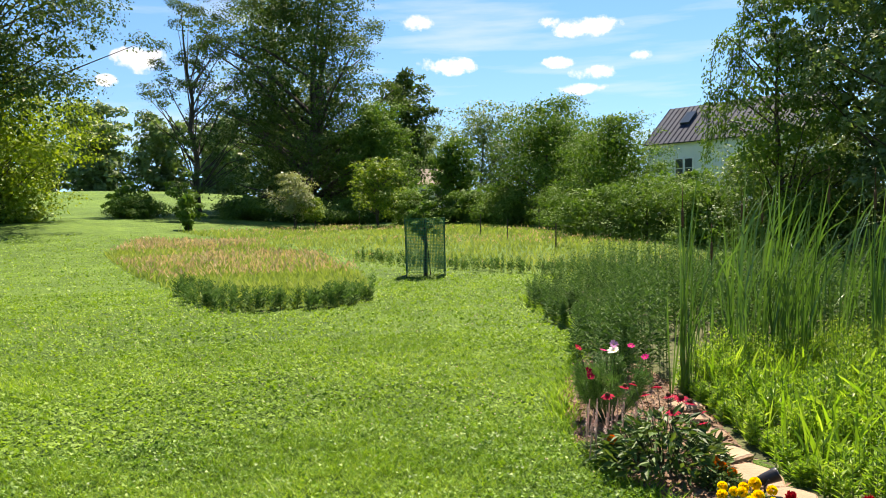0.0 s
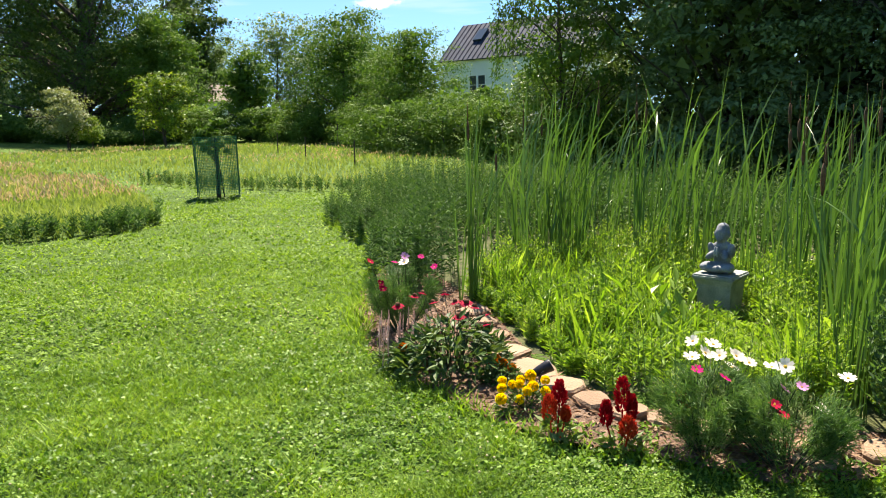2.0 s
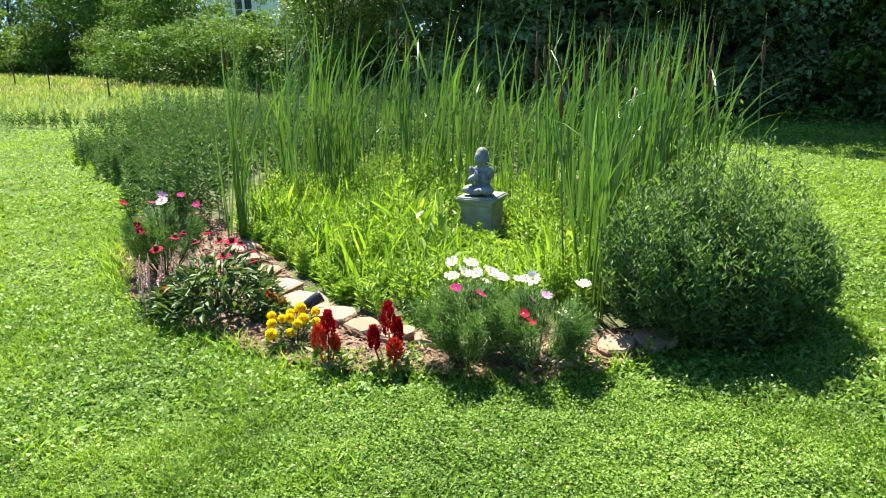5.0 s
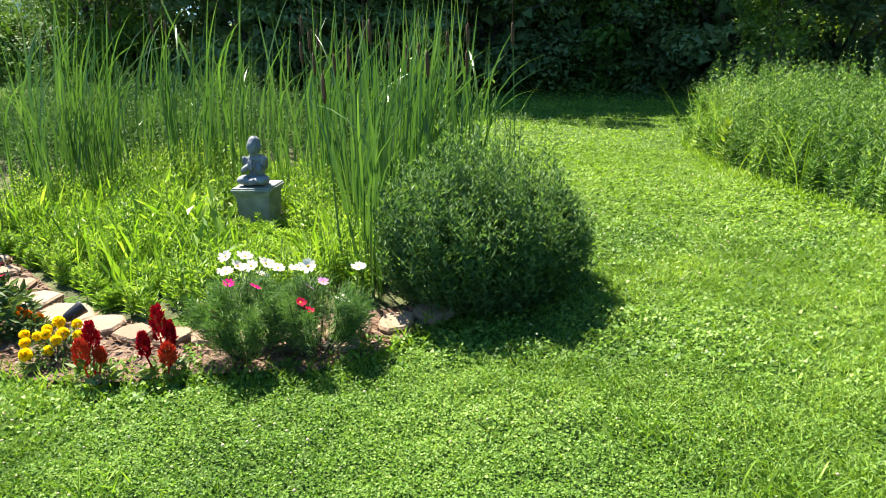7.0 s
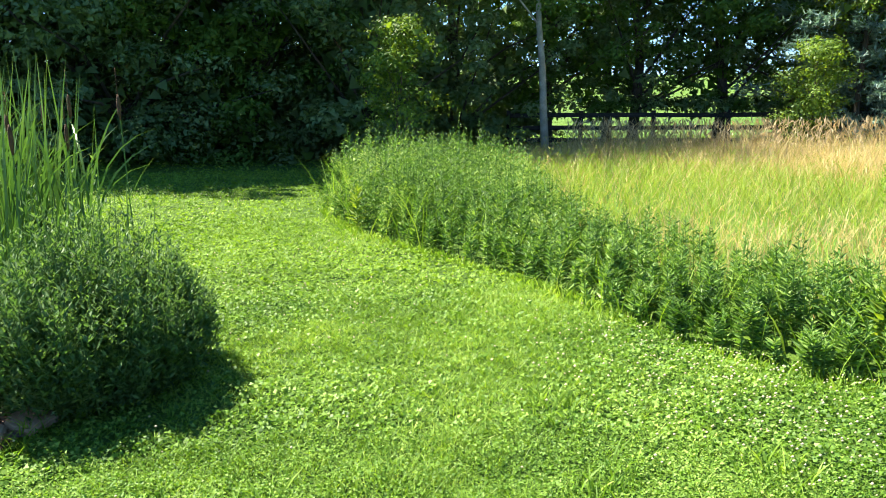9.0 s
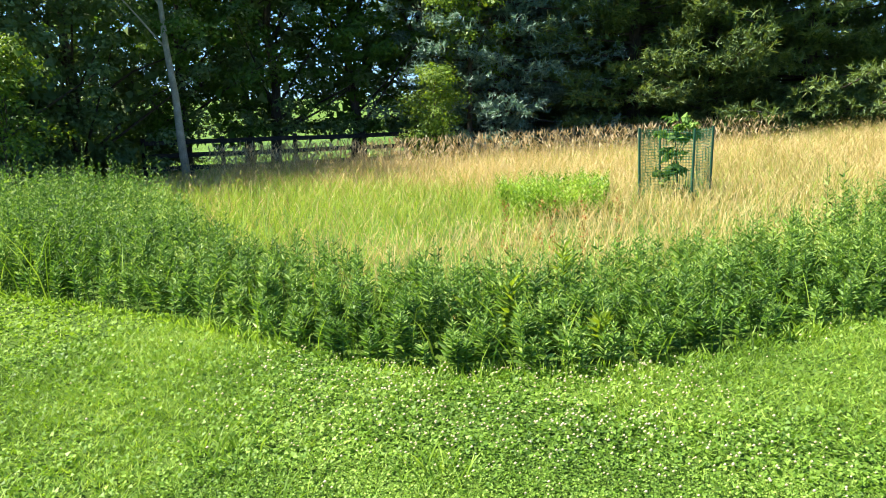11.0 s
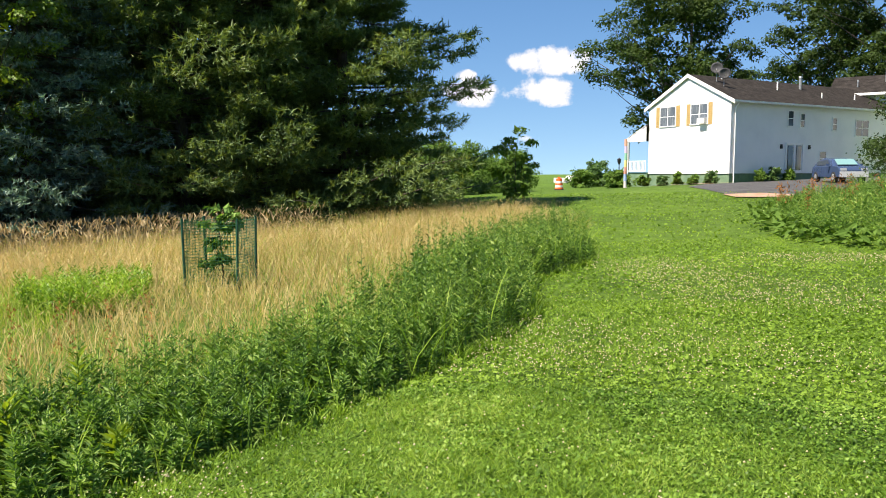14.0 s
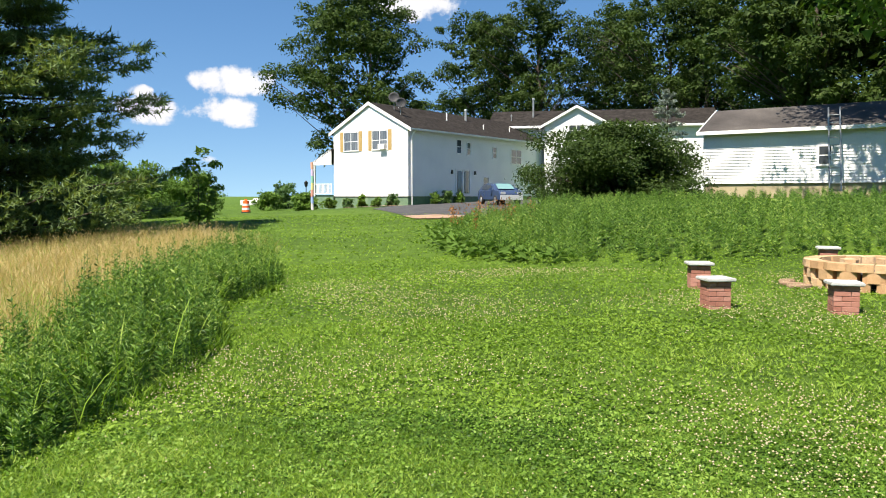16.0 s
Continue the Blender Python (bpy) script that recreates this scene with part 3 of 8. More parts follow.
# ------------------------------------------------------------------ tall weeds and meadow grass
def add_weeds(leaf_geo, stem_geo, xy, H, leaves=26, L=0.085, W=0.019, lift=0.55, from_f=0.08, top=0.35, slant=0.16):
    """Upright leafy stalks with whorls of narrow leaves, closer towards the tip."""
    n = len(xy)
    H = np.broadcast_to(H, n)
    base = np.stack([xy[:, 0], xy[:, 1], gz(xy[:, 0], xy[:, 1])], 1)
    la = rng.uniform(0, 2 * np.pi, n)
    lean = np.stack([np.cos(la), np.sin(la)], 1) * (rng.uniform(0, slant, n) * H)[:, None]
    phase = rng.uniform(0, 6.28, n)

    def at(f):
        p = base.copy()
        p[:, :2] += lean * f ** 1.6
        p[:, 2] += H * f
        return p

    for j in range(leaves):
        f = from_f + (1 - from_f) * ((j + 0.5) / leaves) ** 0.8
        f = f + rng.uniform(-0.02, 0.02, n)
        p = at(float(np.clip(np.mean(f), 0, 1)))
        p[:, 2] += (f - np.mean(f)) * H
        ang = phase + j * 2.4 + rng.uniform(-0.4, 0.4, n)
        up = lift + 0.5 * np.mean(f) + rng.uniform(-0.25, 0.25, n)
        D = np.stack([np.cos(ang), np.sin(ang), up], 1)
        mf = float(np.mean(f))
        k = min(1.0, 0.55 + 1.6 * mf) * (1.0 - top * mf - 0.35 * max(0.0, mf - 0.75) * 4) * rng.uniform(0.7, 1.2, n)
        add_leaves(leaf_geo, p, D, L * k, W * k)
    if stem_geo is not None:
        s = 0.0035
        a, b = at(0.0), at(1.0)
        off = np.array([(s, 0, 0), (-s / 2, s * 0.87, 0), (-s / 2, -s * 0.87, 0)])
        v = np.concatenate([a[:, None] + off[None], b[:, None] + off[None] * 0.4], 1).reshape(-1, 3)
        q = np.array([(0, 1, 4, 3), (1, 2, 5, 4), (2, 0, 3, 5)])
        stem_geo.add(v, (np.arange(n)[:, None, None] * 6 + q[None]).reshape(-1, 4))


def meadow_height(x, y):
    """Height of the weeds along the meadow: tall at both ends, lower between."""
    return 0.42 + 0.42 * smooth(-0.5, 3.2, y) + 0.38 * smooth(-3.2, -6.0, y)


def make_meadow():
    xy = scatter(MEADOW_POLY, 27000)
    d = edge_distance(MEADOW_EDGE, xy[:, 0], xy[:, 1])
    # belt of green weeds: the whole northern tip, then a narrower strip
    belt = 1.55 + 2.6 * smooth(0.0, 3.0, xy[:, 1]) + 0.5 * (drifts(xy[:, 0], xy[:, 1], 0.8) - 0.5)
    w = d < belt
    near = np.hypot(xy[:, 0], xy[:, 1])
    weeds = xy[w]
    # more plants close to the lawn
    extra = np.array([(ax + (bx - ax) * t, ay + (by - ay) * t) for (ax, ay), (bx, by) in zip(MEADOW_EDGE[:-1], MEADOW_EDGE[1:]) for t in np.linspace(0, 1, 70)])
    nrm = rng.uniform(0.02, 1.5, len(extra))
    extra = extra + np.stack([nrm * 0.85, nrm * rng.uniform(-0.2, 0.35, len(extra))], 1)
    weeds = np.concatenate([weeds, extra[inside(MEADOW_POLY, extra[:, 0], extra[:, 1])]])
    weeds, vigour = gather(weeds, 0.23, 0.42)
    dd = edge_distance(MEADOW_EDGE, weeds[:, 0], weeds[:, 1])
    H = meadow_height(weeds[:, 0], weeds[:, 1]) * (0.55 + 0.45 * smooth(0, 0.6, dd)) * (0.68 + 0.5 * vigour) * rng.uniform(0.72, 1.2, len(weeds))
    H = H * np.where(rng.uniform(size=len(weeds)) < 0.06, 1.3, 1.0)
    lg, sg = Geo(), Geo()
    nearby = np.hypot(weeds[:, 0], weeds[:, 1]) < 9.5
    add_weeds(lg, sg, weeds[nearby], H[nearby], 32, 0.092, 0.027, 0.35, slant=0.1)
    add_weeds(lg, sg, weeds[~nearby], H[~nearby], 24, 0.11, 0.036, 0.35, slant=0.08)
    tagged(part("meadow_weeds", lg, WEED), "dense green leafy weeds along the meadow's mown edge", "weeds", kind="stuff")
    tagged(part("weed_stems", sg, STEM), "thin upright green stems of the meadow weeds", "weeds", kind="stuff")
    # green grass blades among the weeds
    gb = Geo()
    k = weeds[rng.integers(0, len(weeds), 2600)] + rng.normal(0, 0.1, (2600, 2))
    P = np.stack([k[:, 0], k[:, 1], gz(k[:, 0], k[:, 1])], 1)
    hh = meadow_height(k[:, 0], k[:, 1]) * rng.uniform(0.5, 1.15, len(k))
    add_blades(gb, P, hh, rng.uniform(0.006, 0.014, len(k)), hh * rng.uniform(0.2, 0.7, len(k)), segs=3)
    tagged(part("tall_green_grass", gb, GRASS), "long green grass blades standing among the weeds", "grass", kind="stuff")
    # dry grass over the rest, with seed heads
    rest = scatter(MEADOW_POLY, 66000)
    d = edge_distance(MEADOW_EDGE, rest[:, 0], rest[:, 1])
    belt = 1.0 + 3.3 * smooth(0.0, 3.0, rest[:, 1])
    rest = rest[d > belt]
    green = (inside([(9, -2.6), (12.5, -4.6), (15, -2.6), (17, 0.5), (15, 4), (9.5, 3)], rest[:, 0], rest[:, 1])) & (rng.uniform(size=len(rest)) < 0.82)
    green |= rng.uniform(size=len(rest)) < 0.5 * smooth(3.0, 1.0, d[d > belt]) + 0.2 * drifts(rest[:, 0], rest[:, 1], 1.5, 7.0)
    for name, sel, mat, label in (("dry_grass", ~green, TANGRASS, "tall dry straw-coloured meadow grass with seed heads"), ("meadow_grass", green, MEADOW, "light green soft meadow grass")):
        g = Geo()
        q = rest[sel]
        r = np.hypot(q[:, 0], q[:, 1])
        P = np.stack([q[:, 0], q[:, 1], gz(q[:, 0], q[:, 1])], 1)
        hh = (0.3 + 0.25 * smooth(9, 20, r)) * rng.uniform(0.7, 1.35, len(q))
        w = (0.003 + 0.00048 * r) * rng.uniform(0.7, 1.3, len(q))
        add_blades(g, P, hh, w, hh * rng.uniform(0.2, 0.9, len(q)), segs=2)
        s = rng.uniform(size=len(q)) < 0.3
        T = P[s] + np.stack([rng.normal(0, 0.05, s.sum()), rng.normal(0, 0.05, s.sum()), hh[s] * 0.95], 1)
        D = np.stack([rng.normal(0, 0.6, s.sum()), rng.normal(0, 0.6, s.sum()), np.ones(s.sum()) * 0.8], 1)
        add_leaves(g, T, D, 0.08, 0.005 + 0.0005 * r[s])
        tagged(part(name, g, mat), label, "grass", kind="stuff")
    # rank brown seed stalks along the fence
    g = Geo()
    n = 2600
    q = np.stack([rng.uniform(19.5, 24.5, n), rng.uniform(-13, 2.5, n)], 1)
    P = np.stack([q[:, 0], q[:, 1], gz(q[:, 0], q[:, 1])], 1)
    hh = rng.uniform(0.6, 1.15, n)
    add_blades(g, P, hh, 0.018, hh * rng.uniform(0.1, 0.5, n), segs=2)
    T = P + np.stack([rng.normal(0, 0.06, n), rng.normal(0, 0.06, n), hh * 0.85], 1)
    add_leaves(g, T, np.stack([rng.normal(0, 0.6, n), rng.normal(0, 0.6, n), np.ones(n)], 1), 0.22, 0.035)
    tagged(part("brown_seed_grass", g, SEED), "tall rusty seed grass along the fence", "grass", kind="stuff")


make_meadow()


def make_field(name, label, poly, edge, n, mat, h, front_label):
    g = Geo()
    q = scatter(poly, n)
    r = np.hypot(q[:, 0], q[:, 1])
    P = np.stack([q[:, 0], q[:, 1], gz(q[:, 0], q[:, 1])], 1)
    hh = h * rng.uniform(0.6, 1.3, len(q)) * (0.7 + 0.6 * drifts(q[:, 0], q[:, 1], 2.0))
    w = (0.01 + 0.0011 * r) * rng.uniform(0.6, 1.2, len(q))
    add_blades(g, P, hh, w, hh * rng.uniform(0.2, 0.8, len(q)), segs=2)
    tagged(part(name, g, mat), label, "grass", kind="stuff")
    h2 = Geo()
    sel = rng.uniform(size=len(q)) < (0.26 if name == "island_meadow" else 0.1) * smooth(0.35, 0.7, drifts(q[:, 0], q[:, 1], 2.6, 5.0))
    m = sel.sum()
    T = P[sel] + np.stack([rng.normal(0, 0.06, m), rng.normal(0, 0.06, m), hh[sel] * 0.8], 1)
    add_leaves(h2, T, np.stack([rng.normal(0, 0.5, m), rng.normal(0, 0.5, m), np.ones(m)], 1), 0.15, w[sel] * 1.3)
    tagged(part(name + "_seed_heads", h2, SEED), "pinkish tan seed heads above the grass", "grass", kind="stuff")
    e, s = Geo(), None
    pts = np.array([(ax + (bx - ax) * t, ay + (by - ay) * t) for (ax, ay), (bx, by) in zip(edge[:-1], edge[1:]) for t in np.linspace(0, 1, 60)])
    pts = pts + rng.normal(0, 0.16, pts.shape) + np.array([0.0, 0.15])
    add_weeds(e, s, pts, rng.uniform(0.2, 0.46, len(pts)), 22, 0.12, 0.04)
    tagged(part(name + "_edge_weeds", e, WEEDDARK), front_label, "weeds", kind="stuff")


make_field("island_meadow", "unmown island of pinkish seeding grass in the lawn", ISLAND, [(-5.2, 15.2), (-4.2, 13.1), (-3.06, 12.2), (-1.75, 12.5), (-1.4, 13.6)], 17000, FIELD, 0.24, "dark green weeds along the island's mown edge")
make_field("north_meadow", "pale green unmown field of seeding grass", NORTH, NORTH_EDGE, 17000, FIELD, 0.15, "low dark weeds where the mown lawn meets the field")


# ------------------------------------------------------------------ trees
def tree(name, label, category, x, y, h, spread, base=0.25, leaves=9000, leaf=0.16, mat=MID, bark=BARK, trunk=None, seed=1, lean=(0, 0),
         clumps=None, tight=0.17, profile=0.6, droop=0.25, sink=0.0, slim=0.62, limbs=16, stems=1, group="", inner=0.16, lobes=None, lump=0.3, peak=0.38, wobble=0.01, fine=None):
    """Trunk and limbs, and a crown of leaf clumps of uneven outline; below the height fine the leaves are smaller and closer."""
    leaves, leaf = int(leaves * 1.45), leaf * 0.85
    if fine:
        leaves, inner = int(leaves * 2.6), inner * 0.4
    r = np.random.default_rng(seed)
    z0 = G(x, y) - sink
    trunk = trunk or 0.014 * h
    t = thing(name, label, category, x, y, z0, group=group)
    tg = Geo()
    spine = []
    for s in range(stems):
        k = 7
        off = np.array([r.normal(0, 0.12), r.normal(0, 0.12)]) * h * (0.6 if stems > 1 else 25 * wobble)
        pts = [np.array([0.0, 0, -0.15])]
        for i in range(1, k + 1):
            f = i / k
            pts.append(np.array([lean[0] * f + off[0] * f + r.normal(0, wobble) * h, lean[1] * f + off[1] * f + r.normal(0, wobble) * h, 0.86 * h * f]))
        add_tube(tg, pts, trunk / math.sqrt(stems) * np.linspace(1.15, 0.14, k + 1), 7)
        spine.append(np.array(pts))
    clumps = clumps or max(24, leaves // (160 if fine else 60))
    # lobes of the crown, then clumps about them
    lobes = lobes or max(7, int(9 + 5 * h / 10))

    def envelope(f):
        return np.where(f < peak, 0.55 + 0.45 * (f / peak) ** 0.8, np.sqrt(np.maximum(0.02, 1 - ((f - peak) / (1 - peak)) ** 2)))

    lf = (np.arange(lobes) + r.uniform(0.1, 0.9, lobes)) / lobes
    la = np.arange(lobes) * 2.4 + r.uniform(-0.6, 0.6, lobes)
    lr = envelope(lf) * r.uniform(0.35, 0.9, lobes)
    pick = r.integers(0, lobes, clumps)
    sl = spread * lump * r.uniform(0.7, 1.25, lobes)[pick]
    f = lf[pick]
    vert = (1 - base) * h * lump * 0.42
    off = np.clip(r.normal(size=(clumps, 3)), -1.5, 1.5)
    C = np.stack([lean[0] * f + np.cos(la[pick]) * lr[pick] * spread + off[:, 0] * sl, lean[1] * f + np.sin(la[pick]) * lr[pick] * spread + off[:, 1] * sl,
                  h * (base + (1 - base) * f * 0.95) + off[:, 2] * vert], 1)
    C[:, 2] = np.clip(C[:, 2], max(0.12, base * h * 0.85), h * 1.01)
    rad = np.hypot(C[:, 0], C[:, 1])
    # keep the clumps within the tree's reach
    far = np.maximum(1.0, rad / (spread * 1.02))
    C[:, :2] /= far[:, None]
    order = np.argsort(-rad)[:limbs]
    for i in order:
        sp = spine[i % stems]
        hz = max(0.05, 0.75 * base, C[i][2] / h - r.uniform(0.15, 0.35))
        a = np.array([np.interp(hz * h, sp[:, 2], sp[:, c]) for c in (0, 1, 2)])
        m = (a + C[i]) / 2 + np.array([0, 0, 0.05 * h * r.uniform(-0.3, 1.0)])
        rr = trunk * 0.34 * (1 - 0.5 * hz)
        bg = Geo()
        add_tube(bg, [a, m, C[i]], [rr, rr * 0.6, rr * 0.2], 5, cap=False)
        part("limb", bg, bark, t, smooth=True)
    part("trunk", tg, bark, t, smooth=True)
    lg = Geo()
    size = r.uniform(0.7, 1.35, clumps)
    idx = r.choice(clumps, leaves, p=size / size.sum())
    # each clump is a ragged cushion of leaves, fullest on its upper side
    rc = spread * tight * 1.55 * size[idx]
    u = unit(r.normal(size=(leaves, 3)))
    u[:, 2] = np.where(r.uniform(size=leaves) < 0.55, np.abs(u[:, 2]), u[:, 2])
    shell = 0.3 + 0.7 * np.sqrt(r.uniform(0, 1, leaves))
    shell = shell * (1 + 0.35 * (r.uniform(size=leaves) < 0.12))
    P = C[idx] + u * (rc * shell)[:, None] * np.array([1, 1, slim])
    P[:, 2] = np.maximum(P[:, 2], 0.03)
    N = unit(u * np.array([1, 1, 1.2]) + np.array([0, 0, 0.45]) + r.normal(size=(leaves, 3)) * 0.5)
    D = unit(np.cross(N, r.normal(size=(leaves, 3)))) + np.array([0, 0, -droop * 0.7])
    L = leaf * r.uniform(0.7, 1.5, leaves)
    if fine:
        keep = (P[:, 2] < fine) | (r.uniform(size=leaves) < 0.16)
        L = L * np.where(P[:, 2] < fine, 0.62, 1.5)
        P, D, N, L = P[keep], D[keep], N[keep], L[keep]
    add_leaves(lg, P, D, L, L * 0.6, face=N, tri=True)
    # oversized filler leaves deep inside the crown, added as a dark backing to its gaps
    m = int(leaves * inner)
    if m:
        k = r.integers(0, clumps, m)
        Q = C[k] * np.array([0.6, 0.6, 0.97]) + np.array([lean[0], lean[1], 0]) * 0.1 + unit(r.normal(size=(m, 3))) * spread * tight * 1.3
        Q[:, 2] = np.maximum(Q[:, 2], 0.05)
        L = leaf * r.uniform(1.5, 2.4, m)
        add_leaves(lg, Q, r.normal(size=(m, 3)), L, L * 0.75, tri=True)
    part("crown", lg, mat, t)
    return t


def conifer(name, label, x, y, h, spread, base, mat, seed, gap=0.62, arms=6, tufts=26, needle=0.25, width=0.045, rise=0.1, droop=0.0, trunk=0.25, power=0.75, fine=10.0, plate=0.055):
    """A straight trunk with tiers of branches; each branch is a flat spray of twigs with tufts of needles round their ends."""
    r = np.random.default_rng(seed)
    t = thing(name, label, "tree", x, y, G(x, y))
    tg, lg = Geo(), Geo()
    add_tube(tg, [(0, 0, -0.2), (0.05, 0, h * 0.35), (0, 0.06, h * 0.7), (0, 0, h)], [trunk, trunk * 0.8, trunk * 0.45, 0.02], 8)
    z = h * base
    tier = 0
    while z < h * 0.97:
        f = (z / h - base) / (1 - base)
        low = z < fine
        for a in range(arms):
            ln = spread * (1 - f) ** power * r.uniform(0.45, 1.15) + 0.25
            ang = a * 2 * np.pi / arms + tier * 1.1 + r.uniform(-0.45, 0.45)
            zz = z + r.uniform(-0.3, 0.3) * gap
            d = np.array([math.cos(ang), math.sin(ang), 0])
            side = np.array([-d[1], d[0], 0])
            s = np.linspace(0, 1, 6)
            lift = rise * r.uniform(0.2, 1.6)
            pts = np.array([d * ln * q + np.array([0, 0, zz + ln * (lift * q * q - droop * q * (1 - 0.55 * q))]) for q in s])
            add_tube(tg, pts, np.linspace(0.035, 0.006, 6) * (0.5 + ln / 6), 4, cap=False)
            n = tufts if low else max(4, tufts // 4)
            # twigs fork off to both sides, shorter towards the tip
            q = 0.2 + 0.8 * r.uniform(0, 1, n) ** 0.7
            out = r.uniform(-1, 1, n) * ln * 0.34 * (1.12 - 0.75 * q)
            c = np.stack([np.interp(q, s, pts[:, k]) for k in range(3)], 1)
            c += side[None] * out[:, None] + d[None] * (np.abs(out) * 0.55)[:, None]
            c[:, 2] += r.normal(0.0, plate, n) * ln ** 0.5 - droop * 0.25 * np.abs(out)
            way = unit(d[None] * 0.8 + side[None] * np.sign(out)[:, None] * 0.55 + np.array([0, 0, 0.3 - 0.8 * droop]))
            per, k = (11, 1.0) if low else (6, 2.0)
            D = np.repeat(way, per, 0) * 0.75 + unit(r.normal(0, 1, (n * per, 3))) * 0.85
            P = np.repeat(c, per, 0) - np.repeat(way, per, 0) * r.uniform(0, needle * 1.5, (n * per, 1))
            face = np.array([0, 0, 1.0]) + r.normal(0, 0.7, (n * per, 3))
            add_leaves(lg, P, D, needle * k * r.uniform(0.6, 1.2, n * per), width * k, face=face, tri=True)
        z += gap * (1.0 if low else 1.5) * r.uniform(0.75, 1.25)
        tier += 1
    part("trunk", tg, BARK, t, smooth=True)
    part("crown", lg, mat, t)
    return t


# trees to the north
tree("oak_tree", "tall broadleaf tree with airy dark green crown", "tree", -24.0, 38.5, 18, 8.4, 0.36, 30000, 0.17, OAK, seed=3, tight=0.1, limbs=34, inner=0.1, clumps=190, lobes=20, lump=0.2)
tree("sumac_tree", "bushy bright green sumac reaching the ground", "tree", -25.0, 43.0, 8.2, 5.2, 0.02, 17000, 0.18, BRIGHT, seed=4, tight=0.11, droop=0.5)
tree("thin_tree", "slender open-crowned tree with visible limbs", "tree", -18.8, 59.0, 18.0, 4.6, 0.12, 13000, 0.15, OAK, seed=5, tight=0.1, limbs=34, trunk=0.24, inner=0.03, clumps=90)
tree("large_tree", "huge dense dark green shade tree", "tree", -11.5, 66.0, 23.0, 9.0, 0.05, 44000, 0.19, OAK, seed=6, tight=0.085, limbs=40, stems=3, trunk=0.7, inner=0.12, clumps=420, lobes=34, lump=0.2, peak=0.3)
tree("large_tree", "huge dense dark green shade tree", "tree", -16.0, 76.0, 20.0, 5.0, 0.05, 12000, 0.28, DARK, seed=16, tight=0.15, limbs=16)
tree("tall_tree", "tall tree standing behind the shade tree", "tree", -3.6, 82.0, 15.0, 3.4, 0.3, 5000, 0.34, OAK, seed=7, tight=0.15)
tree("sumac_tree", "fresh green sumac with drooping fronds", "tree", -4.7, 61.0, 9.0, 3.4, 0.03, 15000, 0.19, MID, seed=8, tight=0.14, droop=0.5)
tree("round_tree", "vine-covered rounded small tree", "tree", 1.1, 56.0, 5.9, 1.7, 0.05, 5000, 0.2, MID, seed=9, profile=0.35)
tree("broadleaf_tree", "leafy green tree with uneven outline", "tree", 6.8, 48.5, 7.8, 3.2, 0.04, 15000, 0.135, MID, seed=11, tight=0.13)
tree("broadleaf_tree", "leafy green tree in a hedgerow", "tree", 9.1, 40.5, 5.7, 2.9, 0.03, 14000, 0.12, MID, seed=12, tight=0.13)
for i, (x, y, h, s) in enumerate([(4.5, 84, 11.5, 5.0), (9.5, 86, 11.0, 5.5), (15, 88, 10.5, 5), (-2.0, 104, 11.5, 6), (12.0, 62, 6.4, 3.4), (28, 92, 8.5, 6), (22, 98, 9, 6), (36, 80, 9, 6), (16, 104, 10.5, 6)]):
    tree("hedgerow_tree", "dark green tree in the far hedgerow", "tree", x, y, h, s, 0.03, 7500, 0.22, DARK, seed=30 + i, group="far hedgerow trees")
for i in range(16):
    x = -150 + i * 9.5
    tree("forest_tree", "dark tree of the wood beyond the field", "tree", x, 175 + 12 * math.sin(i * 2.1), 16 + 3 * math.sin(i * 1.7), 8, 0.02, 3000, 0.95, DARK, seed=60 + i, clumps=60, limbs=4, group="far wood")
for i, (x, y, h, s, m) in enumerate([(7.0, 34.0, 1.9, 2.2, MID), (8.6, 31.5, 2.3, 2.4, MID), (10.6, 29.5, 2.5, 2.4, MID), (9.4, 27.0, 1.9, 1.8, MID), (11.6, 26.5, 3.2, 2.4, DARK), (13.2, 25.0, 3.8, 2.4, DARK), (11.0, 22.4, 1.6, 1.8, MID), (4.6, 50, 2.4, 2.6, MID), (2.4, 52, 2.0, 2.2, MID), (-1.6, 54, 2.2, 2.0, MID),
                                     (7.0, 42.5, 2.2, 2.0, MID), (-6.5, 57, 1.6, 2.4, MID), (-15, 58, 1.3, 2.4, MID), (-11, 59, 1.5, 2.6, MID), (-20.5, 51, 1.2, 2.0, MID)]):
    tree("bramble_thicket", "tangled green bramble thicket at the field's edge", "shrub", x, y, h, s, 0.0, 3000, 0.15 if y < 45 else 0.2, m, seed=90 + i, profile=0.4, limbs=8, trunk=0.05, group="bramble thickets", fine=9.0)
tree("olive_shrub", "grey-green rounded olive shrub in the field", "shrub", -9.64, 50.0, 3.4, 1.6, 0.28, 4200, 0.11, OLIVE, seed=110, limbs=10, trunk=0.1)
tree("small_shrub", "small light green shrub in the field", "shrub", -8.2, 49.5, 2.0, 0.9, 0.2, 1300, 0.1, SAPLING, seed=111, trunk=0.04)
tree("young_tree", "bright green many-stemmed young tree", "tree", -4.1, 50.0, 4.6, 1.6, 0.24, 3600, 0.13, SAPLING, seed=112, stems=3, trunk=0.1)
for i, (x, y, h, s) in enumerate([(-14.0, 42.0, 1.8, 0.5), (-16.5, 49, 3.2, 1.1), (-21.5, 53, 2.4, 1.2), (-24, 56, 1.8, 0.9), (-27.5, 43, 2.0, 0.9)]):
    tree("sapling", "slight green sapling at the field's edge", "sapling", x, y, h, s, 0.1, 900, 0.18, MID, seed=120 + i, trunk=0.03, group="saplings in the field")

